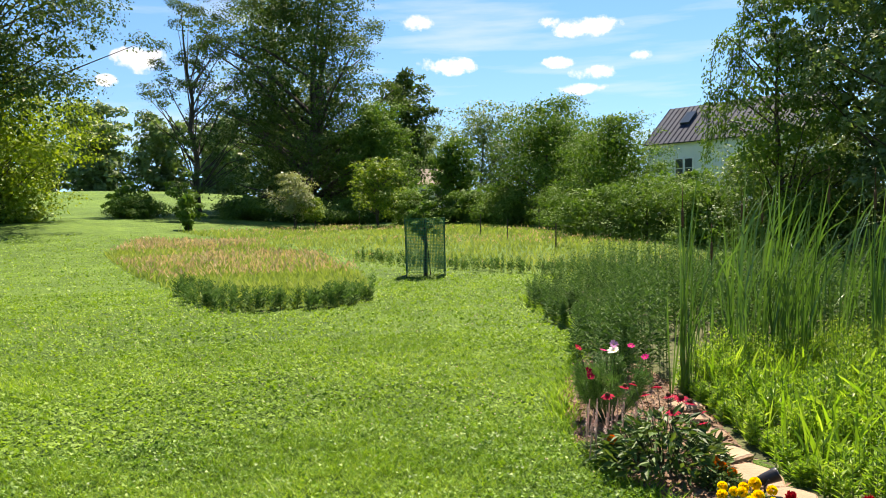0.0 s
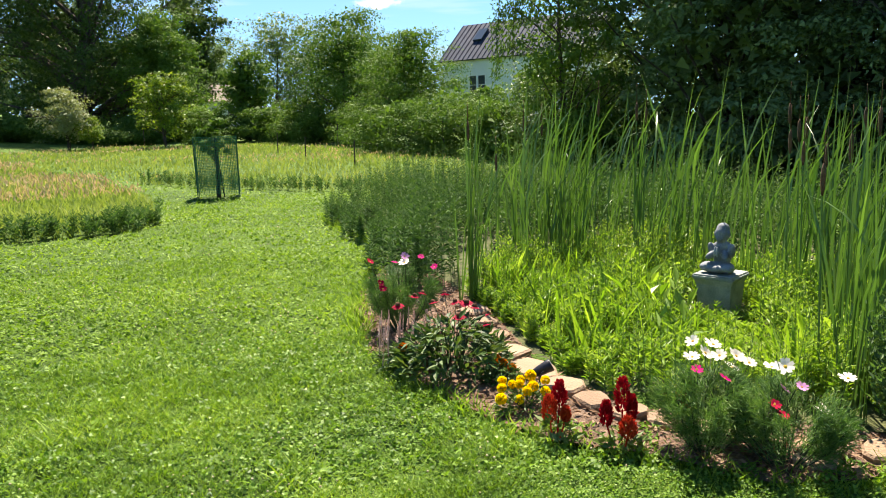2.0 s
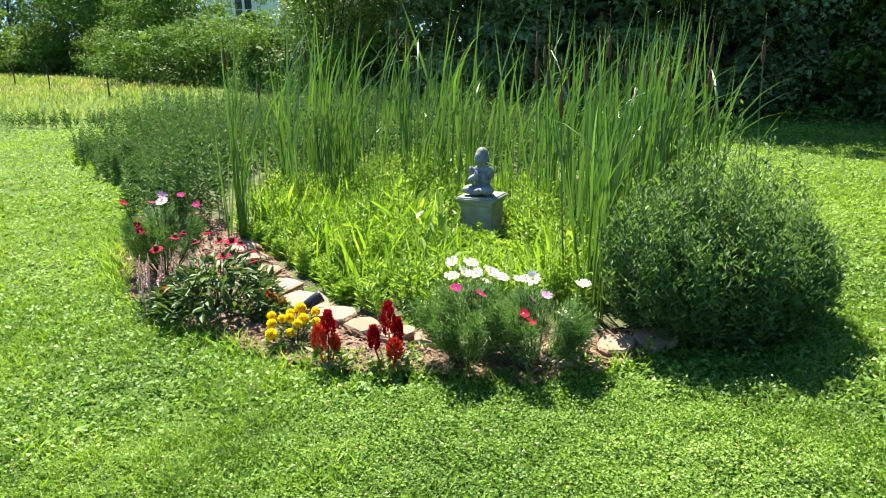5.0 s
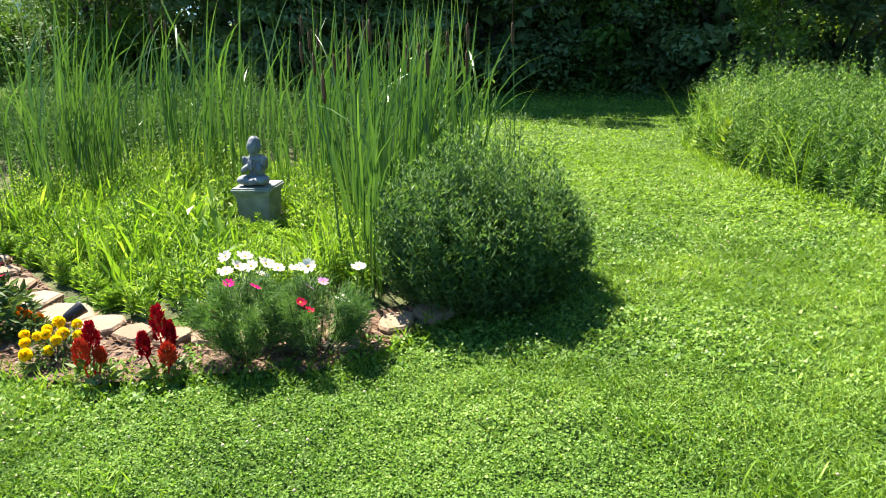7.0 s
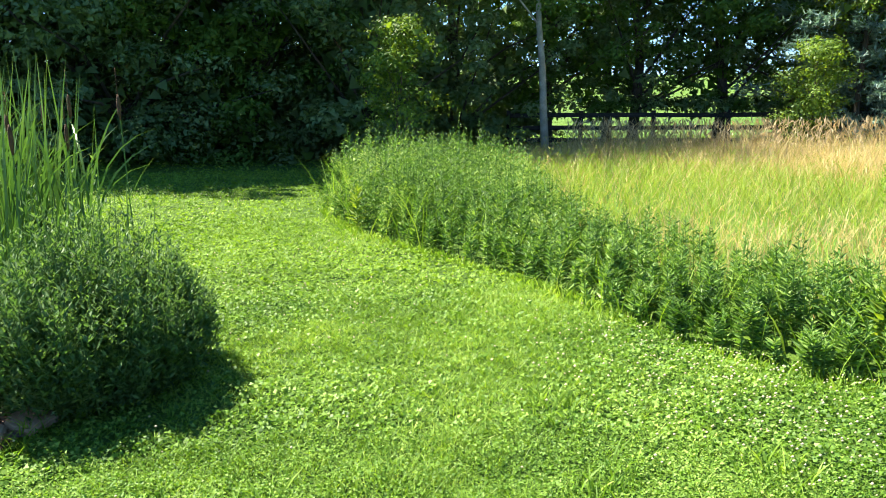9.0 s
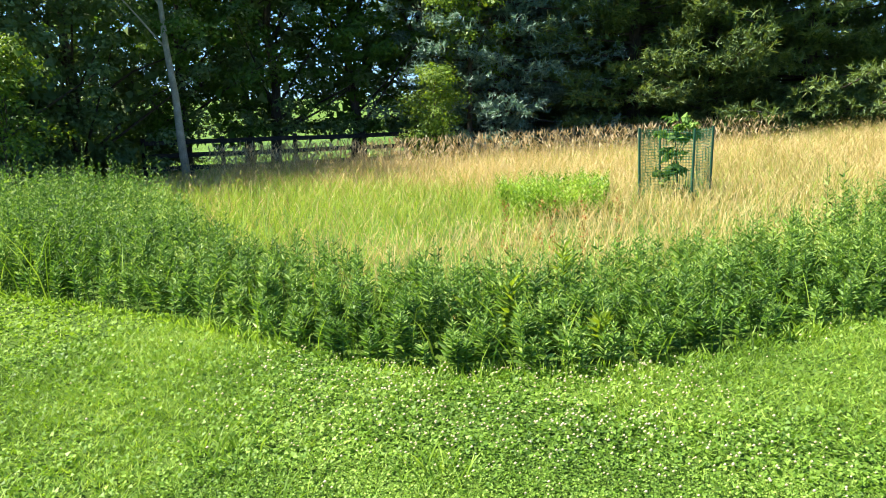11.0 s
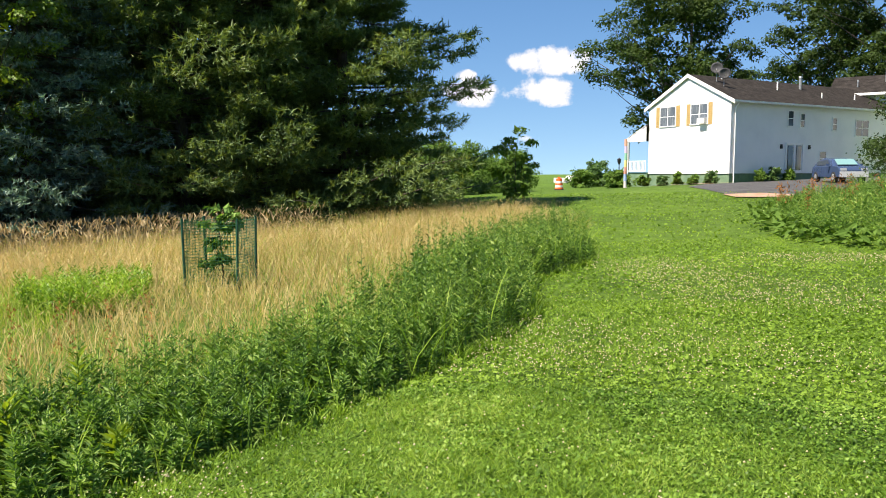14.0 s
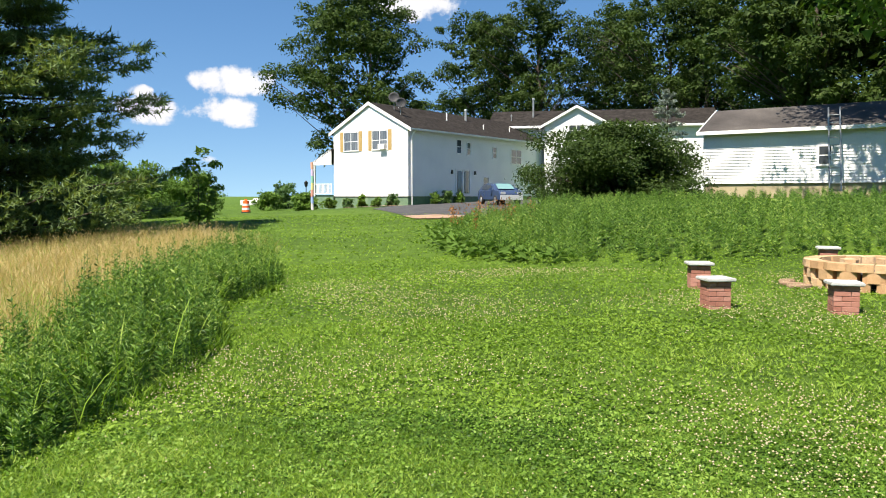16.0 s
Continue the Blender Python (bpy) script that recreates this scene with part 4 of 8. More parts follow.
# willow and the dark wood to the east
tree("willow_tree", "broad dark tree with drooping light branch tips", "tree", 14.6, 22.2, 13.5, 4.4, 0.02, 20000, 0.18, DARK, seed=140, tight=0.1, lobes=26, droop=0.9, limbs=24, fine=9.5)
willow = tree("willow_tree", "pale green drooping willow before the dark trees", "tree", 10.8, 23.6, 8.4, 2.0, 0.05, 11000, 0.13, MID, seed=141, tight=0.15, droop=1.0, limbs=18, inner=0.0, peak=0.25)
wr = np.random.default_rng(77)
for i, (dx, dz, hang) in enumerate(((-2.3, 6.9, 1.9), (-1.9, 6.3, 1.6), (-1.5, 7.6, 1.6), (-2.6, 5.2, 1.4), (-1.2, 8.3, 1.2), (-2.2, 4.2, 1.0), (-1.8, 5.6, 1.8))):
    bg, bl = Geo(), Geo()
    q = np.linspace(0, 1, 9)
    yy = wr.normal(0, 0.5)
    pts = np.stack([dx * np.sin(q * 1.65), yy * q, dz * 0.7 + (dz * 0.3) * np.sin(q * 2.2) - hang * np.maximum(0, q - 0.6) ** 1.3 * 3.2], 1)
    add_tube(bg, pts, np.linspace(0.035, 0.006, 9), 4, cap=False)
    part("branch", bg, BARK, willow, smooth=True)
    k = 420
    f = wr.uniform(0.35, 1, k)
    P = np.stack([np.interp(f, q, pts[:, c]) for c in range(3)], 1) + wr.normal(0, 0.12, (k, 3)) + np.array([0, 0, -0.12])
    add_leaves(bl, P, wr.normal(0, 0.5, (k, 3)) + np.array([-0.3, 0, -0.8]), wr.uniform(0.09, 0.17, k), 0.05)
    tagged(part("branch_foliage", bl, MID, willow), kind="stuff")
for i, (x, y, h, s) in enumerate([(13.6, 18.9, 13, 3.8), (15.6, 16.2, 14, 4.2), (17.6, 13.6, 15, 4.4), (19.6, 11.0, 14, 4.0), (20.6, 8.2, 13.5, 3.6), (17.5, 20, 16, 5), (22, 14, 16, 5)]):
    tree("shade_tree", "dense dark tree in the shaded belt", "tree", x, y, h, s, 0.0, 11500, 0.21, MID if i == 3 else DARK, seed=150 + i, inner=0.22, tight=0.1, lobes=26, limbs=18, group="dark tree belt", fine=6.0)
# shrubs added to shut out the bright pasture and deepen the belt's shade
for i, (x, y, h, s) in enumerate([(14.6, 19.6, 2.6, 2.2), (16.4, 16.8, 2.8, 2.3), (18.4, 14.2, 2.8, 2.3), (20.4, 11.6, 2.8, 2.3), (21.8, 9.0, 2.6, 2.2), (23.6, 7.4, 2.6, 2.0), (20.0, 17.0, 4.5, 3.4), (24.0, 12.0, 4.5, 3.4)]):
    tree("filler_shrub", "dark filler shrub added beneath the tree belt", "shrub", x, y, h, s, 0.0, 2300, 0.23, DARK, seed=780 + i, limbs=6, trunk=0.05, inner=0.3, group="understorey shrubs", fine=9.0)
for i, (x, y, h, s, b) in enumerate([(24.5, 6.4, 12, 3.4, 0.08), (27.0, 4.0, 12.5, 3.6, 0.14), (28.0, 1.2, 13, 3.6, 0.17), (28.6, -1.6, 12.5, 3.4, 0.16), (29.5, -4.4, 12, 3.2, 0.12), (33, 2.5, 14, 4, 0.2), (34, -6, 14, 4, 0.2), (31, 8, 14, 4.4, 0.1)]):
    tree("fence_tree", "dark broadleaf tree along the fence", "tree", x, y, h, s, b * 0.8 if i in (0, 7) else 0.13, 9500, 0.21, MID if i % 2 else DARK, seed=170 + i, inner=0.07, tight=0.09, lobes=22, limbs=20, group="trees along the fence", fine=7.5)
# more added shrubs, for the darkness behind the rails
for i, (x, y, h, s) in enumerate([(29.5, 5.6, 2.0, 1.9), (31.4, -5.0, 2.0, 1.9), (29.0, -8.6, 2.2, 2.0), (29.2, -11.6, 2.0, 2.0), (28.6, -15.4, 2.0, 2.0)]):
    tree("filler_shrub", "dark filler shrub added behind the fence", "shrub", x, y, h, s, 0.0, 2200, 0.2, DARK, seed=800 + i, limbs=6, trunk=0.05, inner=0.3, group="understorey shrubs", fine=9.0)
tree("aspen_tree", "pale-barked leaning tree with light open crown", "tree", 20.1, 2.9, 9.5, 2.4, 0.46, 4200, 0.12, MID, PALEBARK, 0.1, seed=180, lean=(0.1, 0.5), tight=0.13, limbs=6, inner=0.02, wobble=0.002)
tree("sapling", "sunlit light green sapling before the dark wood", "sapling", 14.6, 4.95, 3.0, 0.85, 0.2, 1700, 0.1, SAPLING, seed=181, trunk=0.035, inner=0.02, tight=0.27, lump=0.22, lobes=14, fine=9.0)
tree("sapling", "leafy light green sapling by the fence", "sapling", 23.2, -3.85, 2.9, 1.0, 0.12, 2000, 0.12, SAPLING, seed=182, trunk=0.04, inner=0.02, tight=0.27, lump=0.22, lobes=14, fine=9.0)
tree("maple_tree", "sunlit light green maple between dark trees", "tree", 24.7, -5.2, 11, 2.0, 0.24, 3600, 0.17, SAPLING, seed=185, trunk=0.09, inner=0.05, tight=0.13, lobes=16, limbs=14, fine=9.0)
conifer("spruce_tree", "large blue-green spruce with dense needles", 26.5, -6.6, 17, 4.4, 0.02, SPRUCE, 190, 0.4, 8, 44, 0.19, 0.045, 0.1, 0.3, 0.3, 0.8, plate=0.06)
conifer("pine_tree", "tall dark white pine with layered branches", 26.0, -11.3, 22, 4.8, 0.02, PINE, 191, 0.52, 7, 54)
conifer("pine_tree", "tall dark white pine with layered branches", 25.8, -14.2, 21, 5.0, 0.02, PINE, 192, 0.52, 7, 54)
conifer("pine_tree", "tall white pine with sunlit feathery branch ends", 25.2, -17.4, 19, 6.1, 0.02, PINE, 193, 0.5, 8, 84, power=0.7)
for i, (x, y) in enumerate([(30.5, -9), (31, -13.5), (30, -17)]):
    conifer("pine_tree", "dark pine behind the front row", x, y, 18, 4.6, 0.02, PINE, 195 + i, 0.6, 6, 26, 0.5, 0.13)

# trees and shrubs towards the house
tree("shade_tree", "tall tree whose high crown overhangs the shed", "tree", -4.0, -28.0, 15.5, 6.8, 0.42, 17000, 0.2, MID, seed=260, lean=(2.6, -0.6), tight=0.1, inner=0.15, limbs=22, lobes=26, lump=0.2, clumps=190)
for i, (x, y, h, s) in enumerate([(43.6, -72, 24, 10), (30.0, -89, 25, 9), (14.5, -89, 25, 9.5), (1.5, -80, 25, 9), (-7, -56, 19, 7.5), (22, -98, 24, 8), (-0.5, -52, 17, 6.5), (-6.5, -44, 15, 5.5), (9.5, -86, 22, 8), (38, -92, 24, 8)]):
    tree("oak_tree", "tall oak rising behind the house", "tree", x, y, h, s, 0.26 if i < 3 else 0.2, 26000 if i == 0 else 17500, 0.3, DENSE, seed=210 + i, tight=0.075, inner=0.12, limbs=34, lobes=34, lump=0.16, clumps=230, group="oaks behind the house")
for i, (x, y, h, s) in enumerate([(35.0, -30.5, 2.9, 2.2), (37.0, -35.0, 3.0, 2.4), (39.0, -41.0, 2.8, 2.2), (43.6, -45.0, 2.2, 1.8), (33.5, -26.5, 3.1, 2.3)]):
    tree("hedge_shrub", "tall light green hedge shrub", "shrub", x, y, h, s, 0.0, 3000, 0.22, MID, seed=230 + i, profile=0.4, limbs=8, trunk=0.08, group="hedge shrubs by the drive", fine=9.0)
tree("sapling", "thin open sapling at the end of the meadow", "sapling", 21.0, -22.6, 3.0, 0.9, 0.15, 800, 0.14, MID, seed=240, trunk=0.025)
tree("large_shrub", "broad dark green rounded shrub beside the house", "shrub", 7.1, -30.2, 2.85, 3.3, 0.0, 34000, 0.1, DENSE, seed=241, tight=0.1, lump=0.26, peak=0.3, limbs=10, trunk=0.1)
conifer("blue_spruce", "small pale blue spruce behind the shrub", 6.3, -38.0, 5.2, 1.3, 0.05, BLUESPRUCE, 242, 0.35, 7, 10, 0.14, 0.04, 0.1, 0.1, 0.08)


# ------------------------------------------------------------------ pond garden
def sheet(name, label, category, poly, mat, dz, cuts=3, kind="structure", wave=0.0):
    """A sheet of soil or paving that follows the ground."""
    bm = bmesh.new()
    bm.faces.new([bm.verts.new((x, y, 0)) for x, y in poly])
    bmesh.ops.triangulate(bm, faces=bm.faces[:])
    bmesh.ops.subdivide_edges(bm, edges=bm.edges[:], cuts=cuts, use_grid_fill=True)
    for v in bm.verts:
        v.co.z = G(v.co.x, v.co.y) + dz + wave * (float(drifts(v.co.x, v.co.y, 0.22, 1.0)) - 0.5)
    bm.normal_update()
    if sum(f.normal.z for f in bm.faces) < 0:
        bmesh.ops.reverse_faces(bm, faces=bm.faces[:])
    return tagged(part(name, bm, mat, smooth=True), label, category, kind=kind)


MULCH = surface("mulch", [(0.06, 0.034, 0.023), (0.14, 0.085, 0.056), (0.28, 0.19, 0.13)], 0.95, 14, 90, 1.0, dist=0.02)
CHIP = foliage("mulch_chip", [(0.08, 0.045, 0.03), (0.18, 0.115, 0.075), (0.36, 0.27, 0.2)], 0.0, 0.9, 3.0, 0.1)
MUD = surface("pond_soil", [(0.03, 0.035, 0.012), (0.06, 0.07, 0.02), (0.1, 0.11, 0.035)], 0.95, 8, 60, 0.8)
STONE = surface("flagstone", [(0.19, 0.12, 0.075), (0.265, 0.175, 0.11), (0.34, 0.24, 0.16)], 0.85, 5, 70, 0.5, per_piece=True)
MULCH_POLY = BED_EDGE[3:13] + [(3.15, 2.7), (2.75, 3.0), (2.35, 3.25), (2.05, 3.55), (1.92, 3.9), (1.88, 4.5), (1.95, 5.3), (2.0, 6.0), (1.95, 7.4)]
sheet("flower_bed", "narrow flower bed of brown wood mulch", "flower bed", MULCH_POLY, MULCH, 0.03, 4, wave=0.03)
sheet("pond_bed", "damp green floor of the overgrown pond", "pond", [(x, y) for x, y in BED_EDGE[:4]] + [(1.9, 7.4), (1.96, 6.0), (1.9, 5.3), (1.84, 4.5), (1.88, 3.9), (2.0, 3.55), (2.3, 3.25), (2.7, 3.0), (3.25, 2.75), (3.4, 2.3)] + BED_POLY[14:], MUD, 0.015, 4, wave=0.03)


def make_chips():
    q = scatter(MULCH_POLY, 5200)
    P = np.stack([q[:, 0], q[:, 1], gz(q[:, 0], q[:, 1]) + 0.038 + rng.uniform(-0.008, 0.016, len(q))], 1)
    a = rng.uniform(0, 6.28, len(q))
    g = Geo()
    L = rng.uniform(0.02, 0.065, len(q))
    add_leaves(g, P, np.stack([np.cos(a), np.sin(a), rng.normal(0, 0.25, len(q))], 1), L, L * 0.32, 0.05)
    tagged(part("mulch_chips", g, CHIP), "loose brown bark chips strewn over the flower bed", "mulch", kind="stuff")


make_chips()


def stone_mesh(seed, sx, sy, sz):
    """A flat irregular flagstone with a worn rim."""
    r = np.random.default_rng(seed)
    n = 9
    a = np.arange(n) * 2 * np.pi / n + r.uniform(-0.2, 0.2, n)
    rad = r.uniform(0.82, 1.08, n)
    g = Geo()
    rows = []
    for k, z in ((0.96, 0.0), (1.0, sz * 0.65), (0.9, sz)):
        rows.append(np.stack([np.cos(a) * rad * k * sx / 2, np.sin(a) * rad * k * sy / 2, np.full(n, z) + (r.normal(0, 0.003, n) if z else 0)], 1))
    v = np.concatenate(rows)
    q = np.array([(i * n + j, i * n + (j + 1) % n, (i + 1) * n + (j + 1) % n, (i + 1) * n + j) for i in (0, 1) for j in range(n)])
    g.add(v, [q, np.arange(2 * n, 3 * n)[None], np.arange(n)[None, ::-1]])
    return g.mesh("border_stone", STONE)


def make_stones():
    spots = [(1.86, 5.75, 0.42, 0.3), (1.8, 5.4, 0.4, 0.3), (1.74, 5.02, 0.44, 0.34), (1.72, 4.62, 0.5, 0.4), (1.76, 4.22, 0.5, 0.36), (1.82, 3.9, 0.34, 0.3), (1.88, 3.64, 0.32, 0.26), (1.98, 3.42, 0.3, 0.24),
             (2.1, 3.24, 0.34, 0.24), (2.26, 3.07, 0.32, 0.26), (2.43, 2.9, 0.3, 0.24), (2.6, 2.74, 0.36, 0.26), (2.82, 2.62, 0.34, 0.24), (2.47, 2.64, 0.3, 0.22), (5.3, 5.9, 0.45, 0.3), (3.05, 2.56, 0.34, 0.26)]
    for i, (x, y, sx, sy) in enumerate(spots):
        ob = new("border_stone", stone_mesh(i, sx * 0.78, sy * 0.84, 0.04))
        ob.matrix_world = pose(x, y, G(x, y) + 0.028, rng.uniform(-3, 3), rng.uniform(-3, 3), rng.uniform(0, 180))
        tagged(ob, "flat sandy-brown flagstone edging the pond", "stone", "border stones")


make_stones()


def make_pond_plants():
    # low bright growth over the whole pond
    poly = [(1.98, 6.4), (1.98, 5.2), (1.95, 4.3), (2.05, 3.75), (2.35, 3.4), (2.75, 3.12), (3.2, 3.05), (4.1, 3.2), (5.0, 4.4), (5.2, 6.0), (4.4, 7.2), (2.6, 7.4)]
    q = scatter(poly, 3400)
    q = q[np.hypot(q[:, 0] - 3.68, q[:, 1] - 5.05) > 0.24]
    lg, sg = Geo(), Geo()
    q, vigour = gather(q, 0.24, 0.4)
    H = (0.7 + 0.6 * vigour) * rng.uniform(0.16, 0.42, len(q)) * (0.7 + 0.75 * drifts(q[:, 0], q[:, 1], 0.35, 4.0)) * (0.6 + 0.4 * smooth(0, 0.4, np.abs(q[:, 0] - 1.95)))
    to_cam = (q[:, 0] - 3.55) * 0.59 + (q[:, 1] - 4.9) * 0.81
    side = (q[:, 0] - 3.69) * 0.81 - (q[:, 1] - 5.08) * 0.59
    H = np.where((np.abs(side) < 0.26) & (to_cam > -0.9) & (to_cam < 0.2), H * 0.28, H)
    add_weeds(lg, sg, q, H, 18, 0.08, 0.022, 0.4)
    tagged(part("marsh_plants", lg, MARSH), "dense yellow-green marsh plants filling the pond", "marsh plants", kind="stuff")
    tagged(part("marsh_stems", sg, STEM), "thin green stems of the marsh plants", "marsh plants", kind="stuff")
    # broad arrowhead leaves and iris blades
    ag = Geo()
    for x, y in [(3.05, 4.75), (4.1, 4.6), (4.35, 4.35), (2.75, 4.15), (3.75, 3.7), (4.1, 4.0), (2.75, 4.5), (3.4, 3.6), (4.3, 5.1), (2.6, 3.9), (3.1, 5.4), (2.9, 4.9), (4.5, 4.7), (4.05, 4.25), (4.2, 3.6), (2.6, 4.9)]:
        n = 6
        P = np.stack([rng.normal(x, 0.08, n), rng.normal(y, 0.08, n), G(x, y) + rng.uniform(0.12, 0.4, n)], 1)
        a = rng.uniform(0, 6.28, n)
        add_leaves(ag, P, np.stack([np.cos(a), np.sin(a), rng.uniform(0.4, 1.8, n)], 1), rng.uniform(0.1, 0.19, n), rng.uniform(0.035, 0.065, n), 0.2)
    tagged(part("arrowhead_leaves", ag, MARSH), "broad pointed light green water plant leaves", "water plants", kind="stuff")
    ig = Geo()
    n = 420
    c = np.array([(2.35, 5.0), (2.7, 4.3), (2.55, 5.6), (3.05, 5.0), (2.3, 4.4), (3.3, 5.6), (2.45, 6.3), (3.0, 6.3), (3.15, 3.5), (3.5, 3.25)])
    k = c[rng.integers(0, len(c), n)] + rng.normal(0, 0.13, (n, 2))
    P = np.stack([k[:, 0], k[:, 1], gz(k[:, 0], k[:, 1])], 1)
    hh = rng.uniform(0.22, 0.56, n)
    add_blades(ig, P, hh, rng.uniform(0.012, 0.024, n), hh * rng.uniform(0.1, 0.5, n), segs=4)
    tagged(part("iris_blades", ig, MARSH), "upright light green iris blades in the pond", "water plants", kind="stuff")
    # dark goldenrod behind and beside the pond
    q = np.concatenate([scatter([(1.5, 10.0), (1.4, 12.9), (3.0, 14.2), (5.4, 13.2), (7.2, 10.4), (7.4, 7.4), (6.0, 5.6), (5.2, 6.6), (4.4, 7.6), (2.9, 8.4), (2.0, 9.2)], 1500), scatter([(1.25, 6.5), (1.3, 7.6), (1.7, 9.4), (2.4, 8.6), (2.2, 7.2), (1.8, 6.4)], 120)])
    lg, sg = Geo(), Geo()
    q, vigour = gather(q, 0.3, 0.2)
    H = np.where((q[:, 0] < 2.5) & (q[:, 1] < 9.6), 1.3, 1.0) * (0.62 + 0.4 * vigour + 0.2 * drifts(q[:, 0], q[:, 1], 0.4)) * rng.uniform(0.6, 1.2, len(q)) * (0.45 + 0.55 * smooth(0.0, 0.9, edge_distance(BED_EDGE, q[:, 0], q[:, 1])))
    add_weeds(lg, sg, q, H, 46, 0.1, 0.031, 0.3, slant=0.06, top=0.5)
    tagged(part("goldenrod", lg, WEEDDARK), "tall grey-green goldenrod stalks behind the pond", "weeds", kind="stuff")
    tagged(part("goldenrod_stems", sg, STEM), "upright stems of the goldenrod", "weeds", kind="stuff")


make_pond_plants()

SPIKE = surface("cattail_spike", [(0.06, 0.03, 0.015), (0.1, 0.05, 0.025), (0.15, 0.08, 0.04)], 0.9, 20, 120, 0.4)


def blade_mesh(seed, seg=9):
    """One cattail blade a metre tall, twisting and tipping over."""
    r = np.random.default_rng(seed)
    reach, bend = abs(r.normal(0.055, 0.05)), (r.uniform(0.08, 0.28) if r.uniform() < 0.6 else 0.0)
    w0, tw = r.uniform(0.0065, 0.0125), r.uniform(0, 3.1)
    v = []
    for k in range(seg + 1):
        f = k / seg
        c = np.array([reach * f ** 2.2 + bend * max(0, f - 0.55) ** 1.4 * 2.6, 0, f - bend * max(0, f - 0.6) ** 1.7 * 4.2])
        s = np.array([math.cos(tw + f * 0.9), math.sin(tw + f * 0.9), 0])
        w = w0 * (1.0 if f < 0.6 else max(0.05, 1 - ((f - 0.6) / 0.4) ** 1.6)) / 2
        v += [c - s * w, c + s * w + np.array([0, 0, 0.0])]
    g = Geo()
    g.add(np.array(v), np.array([(2 * i, 2 * i + 1, 2 * i + 3, 2 * i + 2) for i in range(seg)]))
    return g.mesh("blade", CATTAIL, True)


BLADES = [blade_mesh(900 + i) for i in range(48)]


def cattail_clump(x, y, sx, sy, n, h, spikes, seed):
    r = np.random.default_rng(seed)
    z = G(x, y)
    t = thing("cattail_clump", "tall upright green cattail blades rising from the pond", "cattails", x, y, z, group="cattail clumps")
    crowns = np.clip(r.normal(0, 1, (max(3, n // 3), 2)), -1.4, 1.4) * np.array([sx, sy])
    for i in range(n):
        c = crowns[r.integers(0, len(crowns))] + r.normal(0, 0.025, 2)
        hh = h * r.uniform(0.5, 1.2)
        b = new("blade", BLADES[r.integers(0, len(BLADES))])
        b.parent = t
        b.matrix_basis = pose(c[0], c[1], -0.03, r.normal(0, 4.5), r.normal(2.0, 4.5), math.degrees(r.normal(-0.4, 1.0))) @ Matrix.Diagonal((hh, hh, hh, 1))
    for i in range(spikes):
        px, py = r.normal(0, sx), r.normal(0, sy)
        top = h * r.uniform(0.72, 0.92)
        s = Geo()
        lx, ly = r.normal(0, 0.03, 2)
        add_tube(s, [(px, py, 0), (px + lx, py + ly, top)], [0.006, 0.004], 5)
        stalk = part("stalk", s, STEM, t)
        b = Geo()
        zz = np.linspace(0, 1, 6)
        add_tube(b, [(px + lx, py + ly, top + q * 0.17) for q in zz], [0.004, 0.011, 0.0125, 0.0125, 0.011, 0.004], 8)
        add_tube(b, [(px + lx, py + ly, top + 0.17), (px + lx, py + ly, top + 0.34)], [0.004, 0.002], 4)
        part("seed_spike", b, SPIKE, stalk, "brown velvety seed spike", smooth=True)
    return t


for i, (x, y, sx, sy, n, h, sp) in enumerate([(1.98, 6.25, 0.07, 0.1, 36, 1.75, 1), (2.42, 7.0, 0.06, 0.1, 9, 1.35, 1), (2.95, 7.0, 0.2, 0.3, 95, 1.72, 2), (3.45, 6.85, 0.25, 0.3, 110, 1.78, 2), (3.95, 6.3, 0.22, 0.3, 80, 1.82, 1),
                                             (4.35, 5.7, 0.2, 0.3, 60, 1.72, 2), (4.15, 4.75, 0.16, 0.2, 60, 1.62, 2), (4.25, 4.15, 0.24, 0.22, 130, 1.62, 4), (4.5, 3.75, 0.22, 0.24, 150, 1.6, 4), (3.8, 3.55, 0.2, 0.2, 105, 1.55, 4), (3.02, 3.02, 0.06, 0.08, 22, 1.35, 0), (3.35, 3.25, 0.12, 0.1, 36, 1.45, 1), (4.85, 4.45, 0.25, 0.3, 80, 1.55, 1)]):
    cattail_clump(x, y, sx, sy, int(n * 0.92), h, sp, 300 + i)


